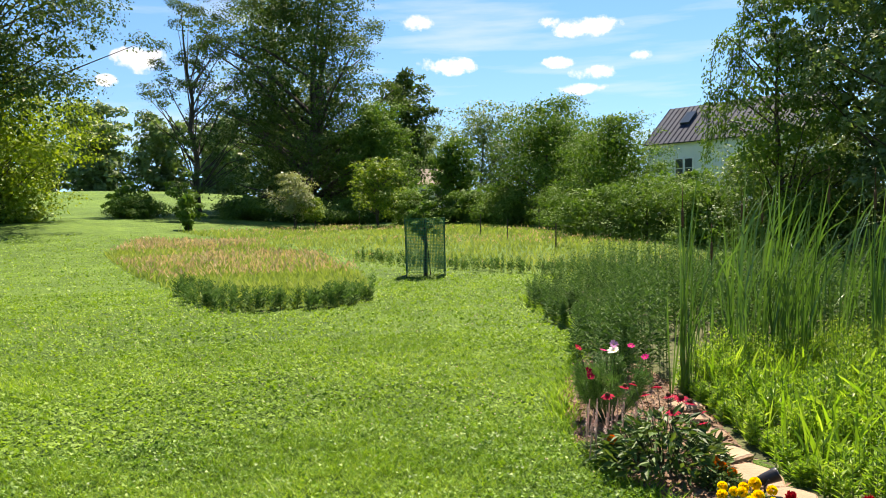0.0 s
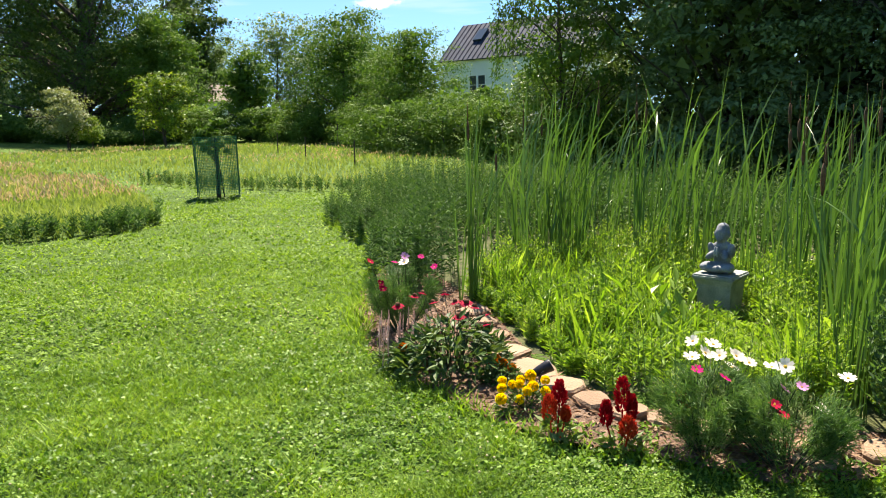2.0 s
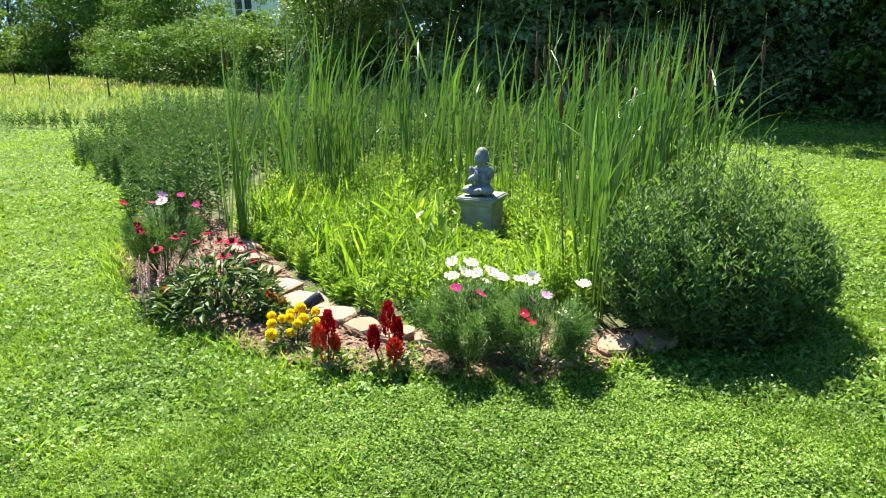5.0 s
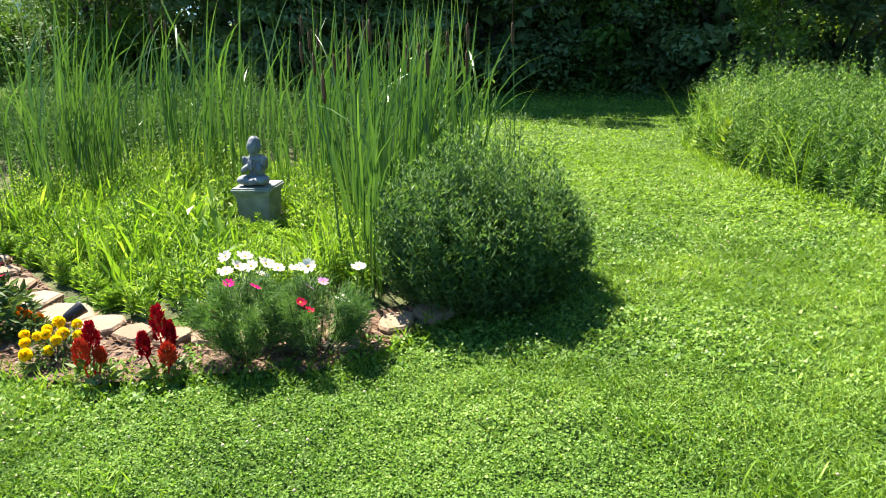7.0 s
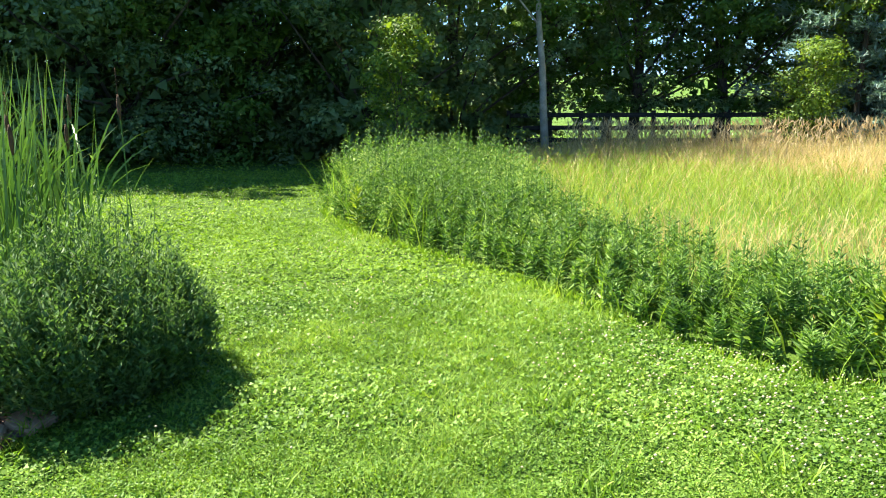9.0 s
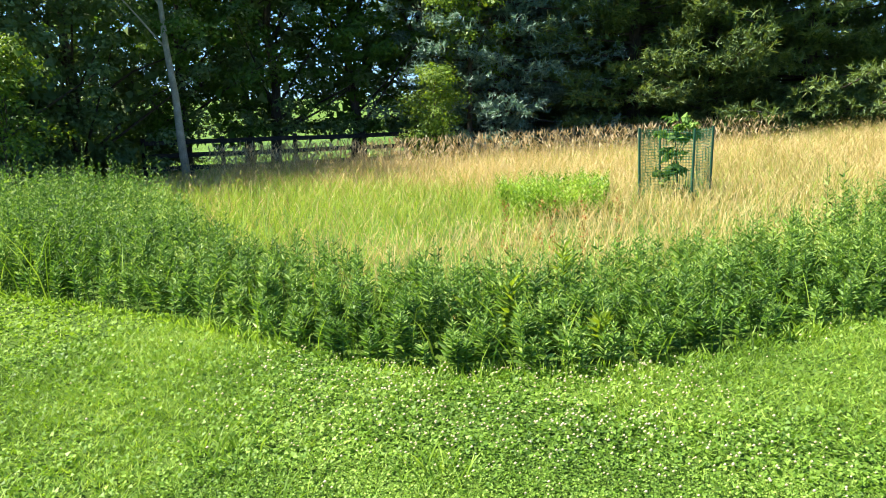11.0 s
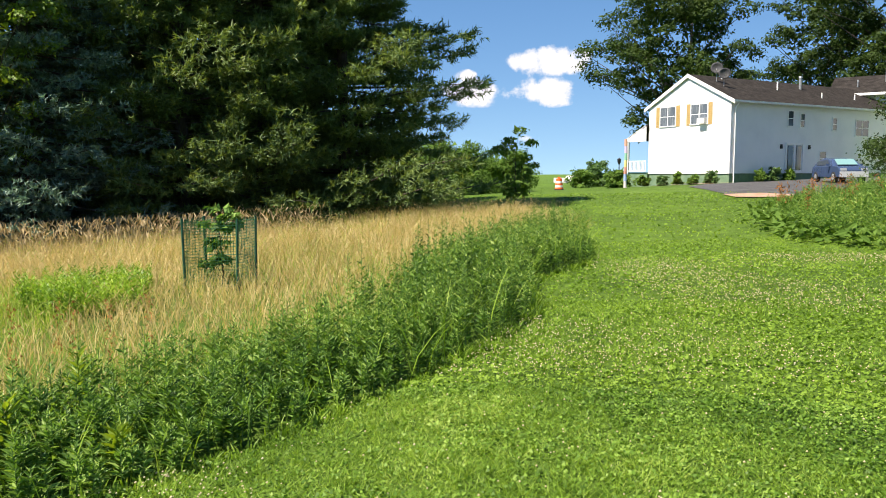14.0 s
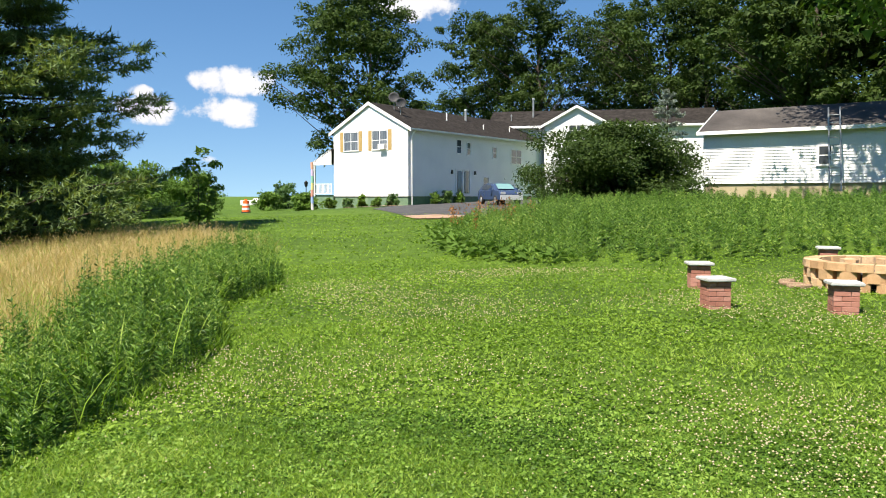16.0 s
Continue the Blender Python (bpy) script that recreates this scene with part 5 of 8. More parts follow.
def make_bush():
    """The dark rounded bush at the pond's corner: many upright leafy shoots."""
    t = thing("leafy_bush", "dense dark green bush casting shade on the lawn", "bush", 3.56, 2.57, G(3.56, 2.57))
    n = 430
    a, rr = rng.uniform(0, 6.28, n), np.sqrt(rng.uniform(0, 1, n))
    base = np.stack([np.cos(a) * rr * 0.44, np.sin(a) * rr * 0.32, np.zeros(n)], 1)
    tip = np.stack([np.cos(a) * rr * 0.75, np.sin(a) * rr * 0.54, (0.93 - 0.44 * rr ** 2.2 - 0.1 * np.cos(a + 0.5) * rr) * rng.uniform(0.5, 1.1, n)], 1)
    long = rng.uniform(size=n) < 0.1
    tip[long, 2] *= 1.25
    lg, sg, yg = Geo(), Geo(), Geo()
    # whorls of four leaves up each shoot, shorter at its tip; coloured paler there for the light it catches
    for j in range(92):
        f = 0.1 + 0.9 * (j // 4 + rng.uniform(0, 0.8, n)) / 23
        bow = np.sin(np.pi * np.clip(f, 0, 1)) * 0.06
        p = base + (tip - base) * f[:, None] + np.stack([np.cos(a), np.sin(a), np.zeros(n)], 1) * (bow * rr)[:, None] + rng.normal(0, 0.022, (n, 3))
        ang = (j % 4) * 1.57 + (j // 4) * 0.7 + a * 3 + rng.uniform(-0.3, 0.3, n)
        D = np.stack([np.cos(ang), np.sin(ang), rng.uniform(0.2, 0.9, n) + 0.5 * f], 1)
        k = rng.uniform(0.7, 1.2, n)
        add_leaves(lg if j < 78 else yg, p, D, (0.046 if j < 78 else 0.038) * k, (0.0165 if j < 78 else 0.013) * k)
    for i in range(n):
        add_tube(sg, [base[i], (base[i] + tip[i]) / 2, tip[i]], [0.005, 0.004, 0.002], 3, cap=False)
    tagged(part("shoot_mass", sg, STEM, t), kind="stuff")
    part("leaves", lg, SHRUB, t)
    tagged(part("lit_tip_foliage", yg, LIT_TIP, t, "shoot tips coloured lighter green as if catching light"), kind="stuff")


make_bush()


# ------------------------------------------------------------------ flowers
def petal_flower(name, petals, length, width, lift, mat, notch=True, seed=0):
    """A daisy-like flower head of separate petals, facing up."""
    r = np.random.default_rng(seed)
    g = Geo()
    for i in range(petals):
        a = i * 2 * np.pi / petals + r.uniform(-0.1, 0.1)
        d, s = np.array([math.cos(a), math.sin(a), 0]), np.array([-math.sin(a), math.cos(a), 0])
        u = np.array([0, 0, 1])
        k = length * r.uniform(0.88, 1.1)
        v = [d * 0.12 * k - s * width * 0.15, d * 0.12 * k + s * width * 0.15, d * 0.6 * k + s * width * 0.5 + u * lift * 0.6, d * 0.6 * k - s * width * 0.5 + u * lift * 0.6,
             d * k + s * width * 0.36 + u * lift, d * k - s * width * 0.36 + u * lift, d * 0.94 * k + u * lift * 0.9]
        g.add(np.array(v), [np.array([(0, 1, 2, 3)]), np.array([(3, 2, 6)]), np.array([(2, 4, 6), (5, 3, 6)])])
    return g.mesh(name, mat)


def flower_mat(name, c, trans=0.25):
    a = tuple(min(1, v * 0.75) for v in c)
    b = tuple(min(1, v * 1.15 + 0.01) for v in c)
    return foliage(name, [a, c, b], trans, 0.7, 6.0, 0.06, (1, 1, 1))


WHITE_P, PINK_P, RED_P, LILAC_P = flower_mat("white_petal", (0.78, 0.77, 0.74)), flower_mat("magenta_petal", (0.46, 0.006, 0.17)), flower_mat("crimson_petal", (0.32, 0.004, 0.04)), flower_mat("lilac_petal", (0.6, 0.3, 0.6))
YELLOW_C = surface("yellow_center", [(0.6, 0.35, 0.02), (0.75, 0.5, 0.04)], 0.8, 60, 300, 0.6)
BROWN_C = surface("brown_cone", [(0.08, 0.025, 0.01), (0.2, 0.07, 0.02)], 0.8, 60, 300, 0.6)
FERN = foliage("cosmos_leaf", [(0.035, 0.095, 0.03), (0.085, 0.18, 0.05), (0.19, 0.3, 0.1)], 0.3, 0.5, 2.0, 0.3, (1.0, 1.15, 0.5))
PLANTLEAF = foliage("bedding_leaf", [(0.028, 0.07, 0.02), (0.06, 0.125, 0.035), (0.13, 0.21, 0.07)], 0.28, 0.5, 2.0, 0.25, vary=0.8)
DARKSTEM = surface("dark_stem", [(0.025, 0.035, 0.015), (0.05, 0.07, 0.03)], 0.8, 20, 80, 0)


def dome(r, h, seed=0):
    """A small lumpy dome for the middle of a flower."""
    g = Geo()
    n, m = 10, 4
    rows = [np.stack([np.cos(np.arange(n) * 2 * np.pi / n) * r * math.cos(k / m * 1.45), np.sin(np.arange(n) * 2 * np.pi / n) * r * math.cos(k / m * 1.45), np.full(n, h * math.sin(k / m * 1.5708))], 1) for k in range(m + 1)]
    q = np.array([(i * n + j, i * n + (j + 1) % n, (i + 1) * n + (j + 1) % n, (i + 1) * n + j) for i in range(m) for j in range(n)])
    g.add(np.concatenate(rows), [q, np.arange(m * n, m * n + n)[None]])
    return g


COSMOS = {k: petal_flower("flower", 8, 0.044, 0.022, 0.01, m, seed=i) for i, (k, m) in enumerate((("white", WHITE_P), ("pink", PINK_P), ("red", RED_P), ("lilac", LILAC_P)))}
CONE = petal_flower("flower", 12, 0.042, 0.015, -0.012, RED_P, seed=9)
EYE_MESH = dome(0.008, 0.006).mesh("flower_center", YELLOW_C)
CONE_MESH = dome(0.017, 0.02).mesh("flower_cone", BROWN_C)


def put_flower(parent, mesh, center, at, stem_from, tilt, label, scale=1.0):
    g = Geo()
    m = (np.array(stem_from) + np.array(at)) / 2 + np.array([0.01, 0.01, 0.02])
    add_tube(g, [stem_from, m, at], [0.0028, 0.0022, 0.0018], 4, cap=False)
    part("stalk", g, DARKSTEM, parent)
    f = part("flower", mesh, None, parent, label)
    f.matrix_basis = pose(*at, tilt[0], tilt[1], tilt[2]) @ Matrix.Scale(scale, 4)
    part("flower_center", center, None, f)


def cosmos_plant(x, y, h, r, flowers, seed, label):
    rr = np.random.default_rng(seed)
    t = thing("cosmos_plant", label, "flowers", x, y, G(x, y) + 0.02, group="cosmos")
    lg = Geo()
    tops = []
    for i in range(26):
        a, q = rr.uniform(0, 6.28), math.sqrt(rr.uniform(0.02, 1))
        b = np.array([math.cos(a) * q * r * 0.22, math.sin(a) * q * r * 0.22, 0])
        e = np.array([math.cos(a) * q * r, math.sin(a) * q * r, h * (0.98 - 0.3 * q * q) * rr.uniform(0.85, 1.05)])
        m = (b + e) / 2 + np.array([math.cos(a), math.sin(a), 0]) * r * 0.12
        sg = Geo()
        add_tube(sg, [b, m, e], [0.005, 0.0035, 0.0018], 4, cap=False)
        part("stem", sg, DARKSTEM, t)
        tops.append(e)
        # feathery threads along the shoot
        k = 330
        f = rr.uniform(0.24, 1.0, k) ** 0.8
        p = b + (m - b) * np.minimum(1, f * 2)[:, None] + (e - m) * np.maximum(0, f * 2 - 1)[:, None]
        p = p + rr.normal(0, 0.022, (k, 3))
        D = rr.normal(0, 0.7, (k, 3)) + np.array([math.cos(a), math.sin(a), 0.9])
        add_leaves(lg, p, D, rr.uniform(0.025, 0.065, k), 0.005, 0.0)
    part("foliage", lg, FERN, t)
    for kind, dx, dy, z in flowers:
        e = min(tops, key=lambda q: (q[0] - dx) ** 2 + (q[1] - dy) ** 2)
        put_flower(t, COSMOS[kind], EYE_MESH, (dx, dy, z), (e[0] * 0.8, e[1] * 0.8, e[2] * 0.75), (rr.uniform(8, 50), rr.uniform(-40, 5), rr.uniform(0, 90)), {"white": "large white petals", "pink": "bright magenta petals", "red": "dark crimson petals", "lilac": "pale lilac petals"}[kind], rr.uniform(0.85, 1.1) * (1.0 if kind == "white" else 0.75))
    return t


cosmos_plant(2.1, 2.92, 0.42, 0.25, [("white", 0.2, 0.42, 0.4), ("white", 0.28, 0.36, 0.39), ("white", 0.16, 0.25, 0.39), ("white", 0.22, 0.22, 0.38), ("white", 0.27, 0.16, 0.39), ("white", 0.3, 0.1, 0.37), ("white", 0.33, 0.22, 0.36), ("white", 0.12, 0.3, 0.36), ("white", 0.22, 0.12, 0.35),
             ("pink", -0.02, 0.05, 0.39), ("pink", 0.06, -0.05, 0.37), ("red", -0.12, 0.02, 0.28), ("red", -0.13, -0.04, 0.25)], 401, "feathery green cosmos with white and magenta flowers")
cosmos_plant(2.34, 2.68, 0.38, 0.27, [("white", 0.1, 0.14, 0.41), ("white", 0.06, 0.18, 0.4), ("white", 0.26, -0.06, 0.4), ("lilac", 0.1, 0.03, 0.35), ("lilac", 0.03, 0.06, 0.34), ("red", -0.08, -0.02, 0.31), ("red", -0.06, -0.05, 0.27), ("white", 0.1, -0.1, 0.28), ("white", 0.14, -0.08, 0.27)], 402, "feathery green cosmos with white and crimson flowers")
cosmos_plant(1.2, 5.45, 0.5, 0.3, [("red", -0.22, 0.0, 0.56), ("pink", -0.04, -0.02, 0.54), ("lilac", 0.04, 0.0, 0.58), ("white", 0.03, -0.04, 0.54), ("pink", 0.17, 0.02, 0.56), ("pink", 0.24, -0.1, 0.5), ("red", -0.17, -0.12, 0.42), ("red", -0.16, -0.14, 0.38)], 403, "feathery green cosmos with pink flowers at the bed's end")


def leafy_clump(geo, n, r, h, L, W, seed, flat=0.8):
    rr = np.random.default_rng(seed)
    a, q = rr.uniform(0, 6.28, n), np.sqrt(rr.uniform(0, 1, n))
    z = h * np.sqrt(np.maximum(0.03, 1 - q * q * 0.9)) * rr.uniform(0.25, 1.05, n)
    P = np.stack([np.cos(a) * q * r, np.sin(a) * q * r, z], 1)
    D = np.stack([np.cos(a), np.sin(a), rr.uniform(-0.3, flat, n)], 1) + rr.normal(0, 0.45, (n, 3))
    add_leaves(geo, P, D, L * rr.uniform(0.6, 1.2, n), W * rr.uniform(0.7, 1.1, n), 0.12)


def coneflower_plant():
    x, y = 1.3, 4.42
    t = thing("coneflower_plant", "dark leafy coneflower with red drooping blooms", "flowers", x, y, G(x, y) + 0.02)
    g = Geo()
    leafy_clump(g, 900, 0.36, 0.34, 0.085, 0.034, 411)
    part("leaves", g, PLANTLEAF, t)
    s = Geo()
    for i in range(40):
        a, q = rng.uniform(0, 6.28), rng.uniform(0.2, 1) * 0.3
        add_tube(s, [(math.cos(a) * q * 0.3, math.sin(a) * q * 0.3, 0), (math.cos(a) * q, math.sin(a) * q, 0.28)], [0.004, 0.002], 4, cap=False)
    tagged(part("stem_mass", s, DARKSTEM, t), kind="stuff")
    for i, (dx, dy, z) in enumerate([(-0.29, 0.2, 0.42), (-0.06, 0.2, 0.42), (0.05, 0.32, 0.44), (0.1, 0.24, 0.4), (0.16, 0.18, 0.4), (0.2, 0.14, 0.38), (0.24, 0.06, 0.34), (0.22, -0.02, 0.3), (-0.13, 0.42, 0.42), (-0.08, 0.4, 0.44), (0.18, 0.28, 0.38), (0.06, 0.02, 0.36)]):
        put_flower(t, CONE, CONE_MESH, (dx, dy, z), (dx * 0.5, dy * 0.5, 0.2), (rng.uniform(-25, 15), rng.uniform(-20, 20), 0), "red drooping petals", rng.uniform(0.85, 1.1))


coneflower_plant()
SPIKE_PINK = foliage("pink_spike", [(0.42, 0.28, 0.27), (0.58, 0.42, 0.42), (0.68, 0.55, 0.56)], 0.2, 0.8, 6.0, 0.1, (1, 1, 1))


def spike_plant():
    x, y = 1.07, 4.66
    t = thing("spike_flower_plant", "upright pale pink flower spikes over low leaves", "flowers", x, y, G(x, y) + 0.02)
    g = Geo()
    leafy_clump(g, 260, 0.2, 0.16, 0.07, 0.02, 421)
    part("leaves", g, PLANTLEAF, t)
    rr = np.random.default_rng(5)
    for i in range(30):
        px, py = rr.uniform(-0.2, 0.26), rr.uniform(-0.1, 0.26)
        h = rr.uniform(0.1, 0.16)
        s = Geo()
        k = 34
        f = rr.uniform(0, 1, k)
        P = np.stack([px + 0.02 * f, py + 0.01 * f, 0.17 + h * f + rr.uniform(-0.03, 0.03)], 1)
        a = rr.uniform(0, 6.28, k)
        add_leaves(s, P, np.stack([np.cos(a), np.sin(a), np.full(k, 0.9)], 1), 0.018 * (1.15 - 0.7 * f), 0.008)
        add_tube(s, [(px, py, 0.02), (px + 0.02, py + 0.01, 0.18 + h)], [0.003, 0.003], 4)
        part("flower_spike", s, SPIKE_PINK, t)


spike_plant()
YELLOW_M, ORANGE_M = flower_mat("marigold_yellow", (0.95, 0.76, 0.015), 0.35), flower_mat("marigold_orange", (0.75, 0.22, 0.01), 0.15)


def pompon(mat, seed):
    """A ruffled ball of short petals."""
    r = np.random.default_rng(seed)
    g = Geo()
    n = 150
    d = unit(r.normal(size=(n, 3)) + np.array([0, 0, 0.5]))
    add_leaves(g, d * 0.012, d + r.normal(0, 0.35, (n, 3)), 0.017, 0.016, 0.25, 0.75)
    return g.mesh("flower", mat)


def marigold(x, y, r, h, mat, spots, label):
    t = thing("marigold_plant", label, "flowers", x, y, G(x, y) + 0.02, group="marigolds")
    g = Geo()
    leafy_clump(g, 420, r, h, 0.045, 0.014, int(x * 1000))
    part("leaves", g, PLANTLEAF, t)
    s = Geo()
    for i in range(14):
        a = i * 0.45
        add_tube(s, [(0, 0, 0), (math.cos(a) * r * 0.7, math.sin(a) * r * 0.7, h * 0.8)], [0.004, 0.002], 4, cap=False)
    tagged(part("stem_mass", s, DARKSTEM, t), kind="stuff")
    mesh = pompon(mat, 3)
    for dx, dy, z in spots:
        z *= 0.78
        f = part("flower", mesh, None, t, "ruffled round marigold head")
        f.matrix_basis = pose(dx, dy, z, rng.uniform(-20, 20), rng.uniform(-20, 20), rng.uniform(0, 360)) @ Matrix.Scale(rng.uniform(0.9, 1.25), 4)


marigold(1.5, 3.68, 0.15, 0.15, YELLOW_M, [(-0.1, 0.08, 0.2), (-0.06, 0.03, 0.19), (0.0, 0.06, 0.2), (0.07, 0.09, 0.21), (0.14, 0.05, 0.18), (-0.01, -0.06, 0.17), (0.04, -0.02, 0.18), (-0.15, -0.04, 0.13), (-0.06, -0.08, 0.13), (0.1, -0.05, 0.15), (-0.03, 0.0, 0.2), (-0.12, 0.03, 0.17)], "low dark-leaved marigold with bright yellow pompons")
marigold(1.52, 4.12, 0.11, 0.13, ORANGE_M, [(-0.03, 0.05, 0.16), (0.03, 0.04, 0.15), (0.07, 0.0, 0.12), (0.0, 0.08, 0.17)], "small marigold with orange blooms")
marigold(1.02, 4.5, 0.06, 0.2, ORANGE_M, [(-0.02, -0.03, 0.24)], "single orange bloom among pink spikes")
PLUME_R, PLUME_O = flower_mat("crimson_plume", (0.36, 0.006, 0.018), 0.15), flower_mat("scarlet_plume", (0.55, 0.055, 0.025), 0.15)
LIGHTLEAF = foliage("celosia_leaf", [(0.05, 0.11, 0.025), (0.1, 0.17, 0.04), (0.17, 0.22, 0.06)], 0.3, 0.5, 3.0)


def celosia(x, y, plumes, seed):
    t = thing("celosia_plant", "small bedding plant with upright red feather plumes", "flowers", x, y, G(x, y) + 0.02, group="celosias")
    g = Geo()
    leafy_clump(g, 46, 0.085, 0.12, 0.075, 0.034, seed)
    part("leaves", g, LIGHTLEAF, t)
    rr = np.random.default_rng(seed)
    for dx, dy, z, h, w, mat in plumes:
        s = Geo()
        n = 330
        f = rr.uniform(0, 1, n) ** 0.9
        a = rr.uniform(0, 6.28, n)
        rad = w * (np.sin(np.pi * (0.18 + 0.8 * f)) ** 0.8) * rr.uniform(0.5, 1, n)
        P = np.stack([dx + np.cos(a) * rad, dy + np.sin(a) * rad, z + h * f], 1)
        add_leaves(s, P, np.stack([np.cos(a) * 0.5, np.sin(a) * 0.5, np.ones(n)], 1) + rr.normal(0, 0.2, (n, 3)), 0.026, 0.011)
        add_tube(s, [(dx * 0.4, dy * 0.4, 0), (dx, dy, z + 0.02)], [0.005, 0.004], 5)
        part("plume", s, mat, t, "feathery red flower plume")


celosia(1.5, 3.27, [(-0.03, 0.0, 0.1, 0.13, 0.036, PLUME_O), (0.04, 0.04, 0.15, 0.13, 0.033, PLUME_R), (0.04, -0.03, 0.1, 0.07, 0.02, PLUME_O)], 431)
celosia(1.74, 3.05, [(-0.06, 0.04, 0.12, 0.12, 0.026, PLUME_R), (0.03, 0.05, 0.17, 0.17, 0.034, PLUME_R), (0.07, 0.03, 0.13, 0.12, 0.02, PLUME_R), (0.0, -0.06, 0.09, 0.1, 0.036, PLUME_O)], 432)
BLACK = surface("black_plastic", [(0.012, 0.012, 0.014), (0.025, 0.025, 0.028)], 0.35, 12, 90, 0.1)
LENS = principled("lamp_lens", (0.3, 0.32, 0.34), 0.1)


def spotlight():
    x, y = 1.69, 3.93
    t = thing("garden_spotlight", "small black landscape spotlight on a stake", "lamp", x, y, G(x, y) + 0.012, -20)
    t.scale = (0.85, 0.85, 0.85)
    s = Geo()
    add_tube(s, [(0, 0, 0), (0, 0, 0.13)], [0.009, 0.009], 8)
    add_box(s, (0, 0, 0.01), (0.14, 0.03, 0.02), 20)
    part("stake", s, BLACK, t)
    h = Geo()
    c, d = np.array([-0.05, 0, 0.13]), unit(np.array([0.86, 0.1, 0.42]))
    q = np.array([0, 0.02, 0.05, 0.11, 0.14, 0.145])
    add_tube(h, [c + d * v for v in q], [0.018, 0.03, 0.036, 0.042, 0.046, 0.044], 14)
    head = part("housing", h, BLACK, t, smooth=True)
    l = Geo()
    add_tube(l, [c + d * 0.1455, c + d * 0.147], [0.041, 0.038], 14)
    part("lens", l, LENS, head)
    b = Geo()
    for s0 in (-1, 1):
        add_tube(b, [(0, s0 * 0.015, 0.1), (0.0, s0 * 0.05, 0.13), (0.02, s0 * 0.048, 0.17)], [0.005, 0.005, 0.005], 6)
    part("bracket", b, BLACK, t)


spotlight()
# small green seedlings and grass wisps in the mulch
seed_geo = Geo()
pts = np.array([(1.6, 3.35), (1.66, 3.28), (1.9, 3.1), (1.58, 3.3), (1.98, 3.2), (1.35, 3.62), (1.12, 4.05), (2.5, 2.55), (2.6, 2.5), (2.15, 2.65), (1.45, 3.4), (1.83, 3.0), (2.42, 2.5)])
for x, y in pts:
    g_ = np.stack([rng.normal(x, 0.04, 26), rng.normal(y, 0.04, 26), np.full(26, G(x, y) + 0.04)], 1)
    a_ = rng.uniform(0, 6.28, 26)
    add_leaves(seed_geo, g_ + np.array([0, 0, 0.01]), np.stack([np.cos(a_), np.sin(a_), rng.uniform(0.1, 1.0, 26)], 1), 0.035, 0.016)
tagged(part("seedlings", seed_geo, CLOVER), "small green seedlings sprouting in the mulch", "seedlings", kind="stuff")

# ------------------------------------------------------------------ statue on its pedestal
CONCRETE = surface("weathered_concrete", [(0.16, 0.18, 0.165), (0.24, 0.26, 0.24), (0.33, 0.34, 0.31)], 0.9, 9, 90, 0.4, dist=0.01)
STATUE = surface("statue_stone", [(0.1, 0.11, 0.12), (0.17, 0.185, 0.2), (0.27, 0.29, 0.31)], 0.75, 12, 110, 0.35, dist=0.006)


def make_pedestal():
    x, y = 3.69, 5.08
    t = thing("pedestal", "square grey-green concrete pedestal in the pond", "pedestal", x, y, G(x, y) - 0.1, 33)
    g = Geo()
    for z0, z1, w0, w1 in ((0.0, 0.08, 0.23, 0.235), (0.08, 0.36, 0.235, 0.275), (0.36, 0.4, 0.275, 0.31)):
        v = [(sx * w / 2, sy * w / 2, z) for z, w in ((z0, w0), (z1, w1)) for sx, sy in ((-1, -1), (1, -1), (1, 1), (-1, 1))]
        g.add(v, np.array([(0, 3, 2, 1), (4, 5, 6, 7), (0, 1, 5, 4), (1, 2, 6, 5), (2, 3, 7, 6), (3, 0, 4, 7)]))
    part("shaft", g, CONCRETE, t)
    bm = bevel_box(0.335, 0.335, 0.04, 0.012, 2)
    cap = part("cap", bm, CONCRETE, t)
    cap.location = (0, 0, 0.4)
    return G(x, y) - 0.1 + 0.445


PED_TOP = make_pedestal()


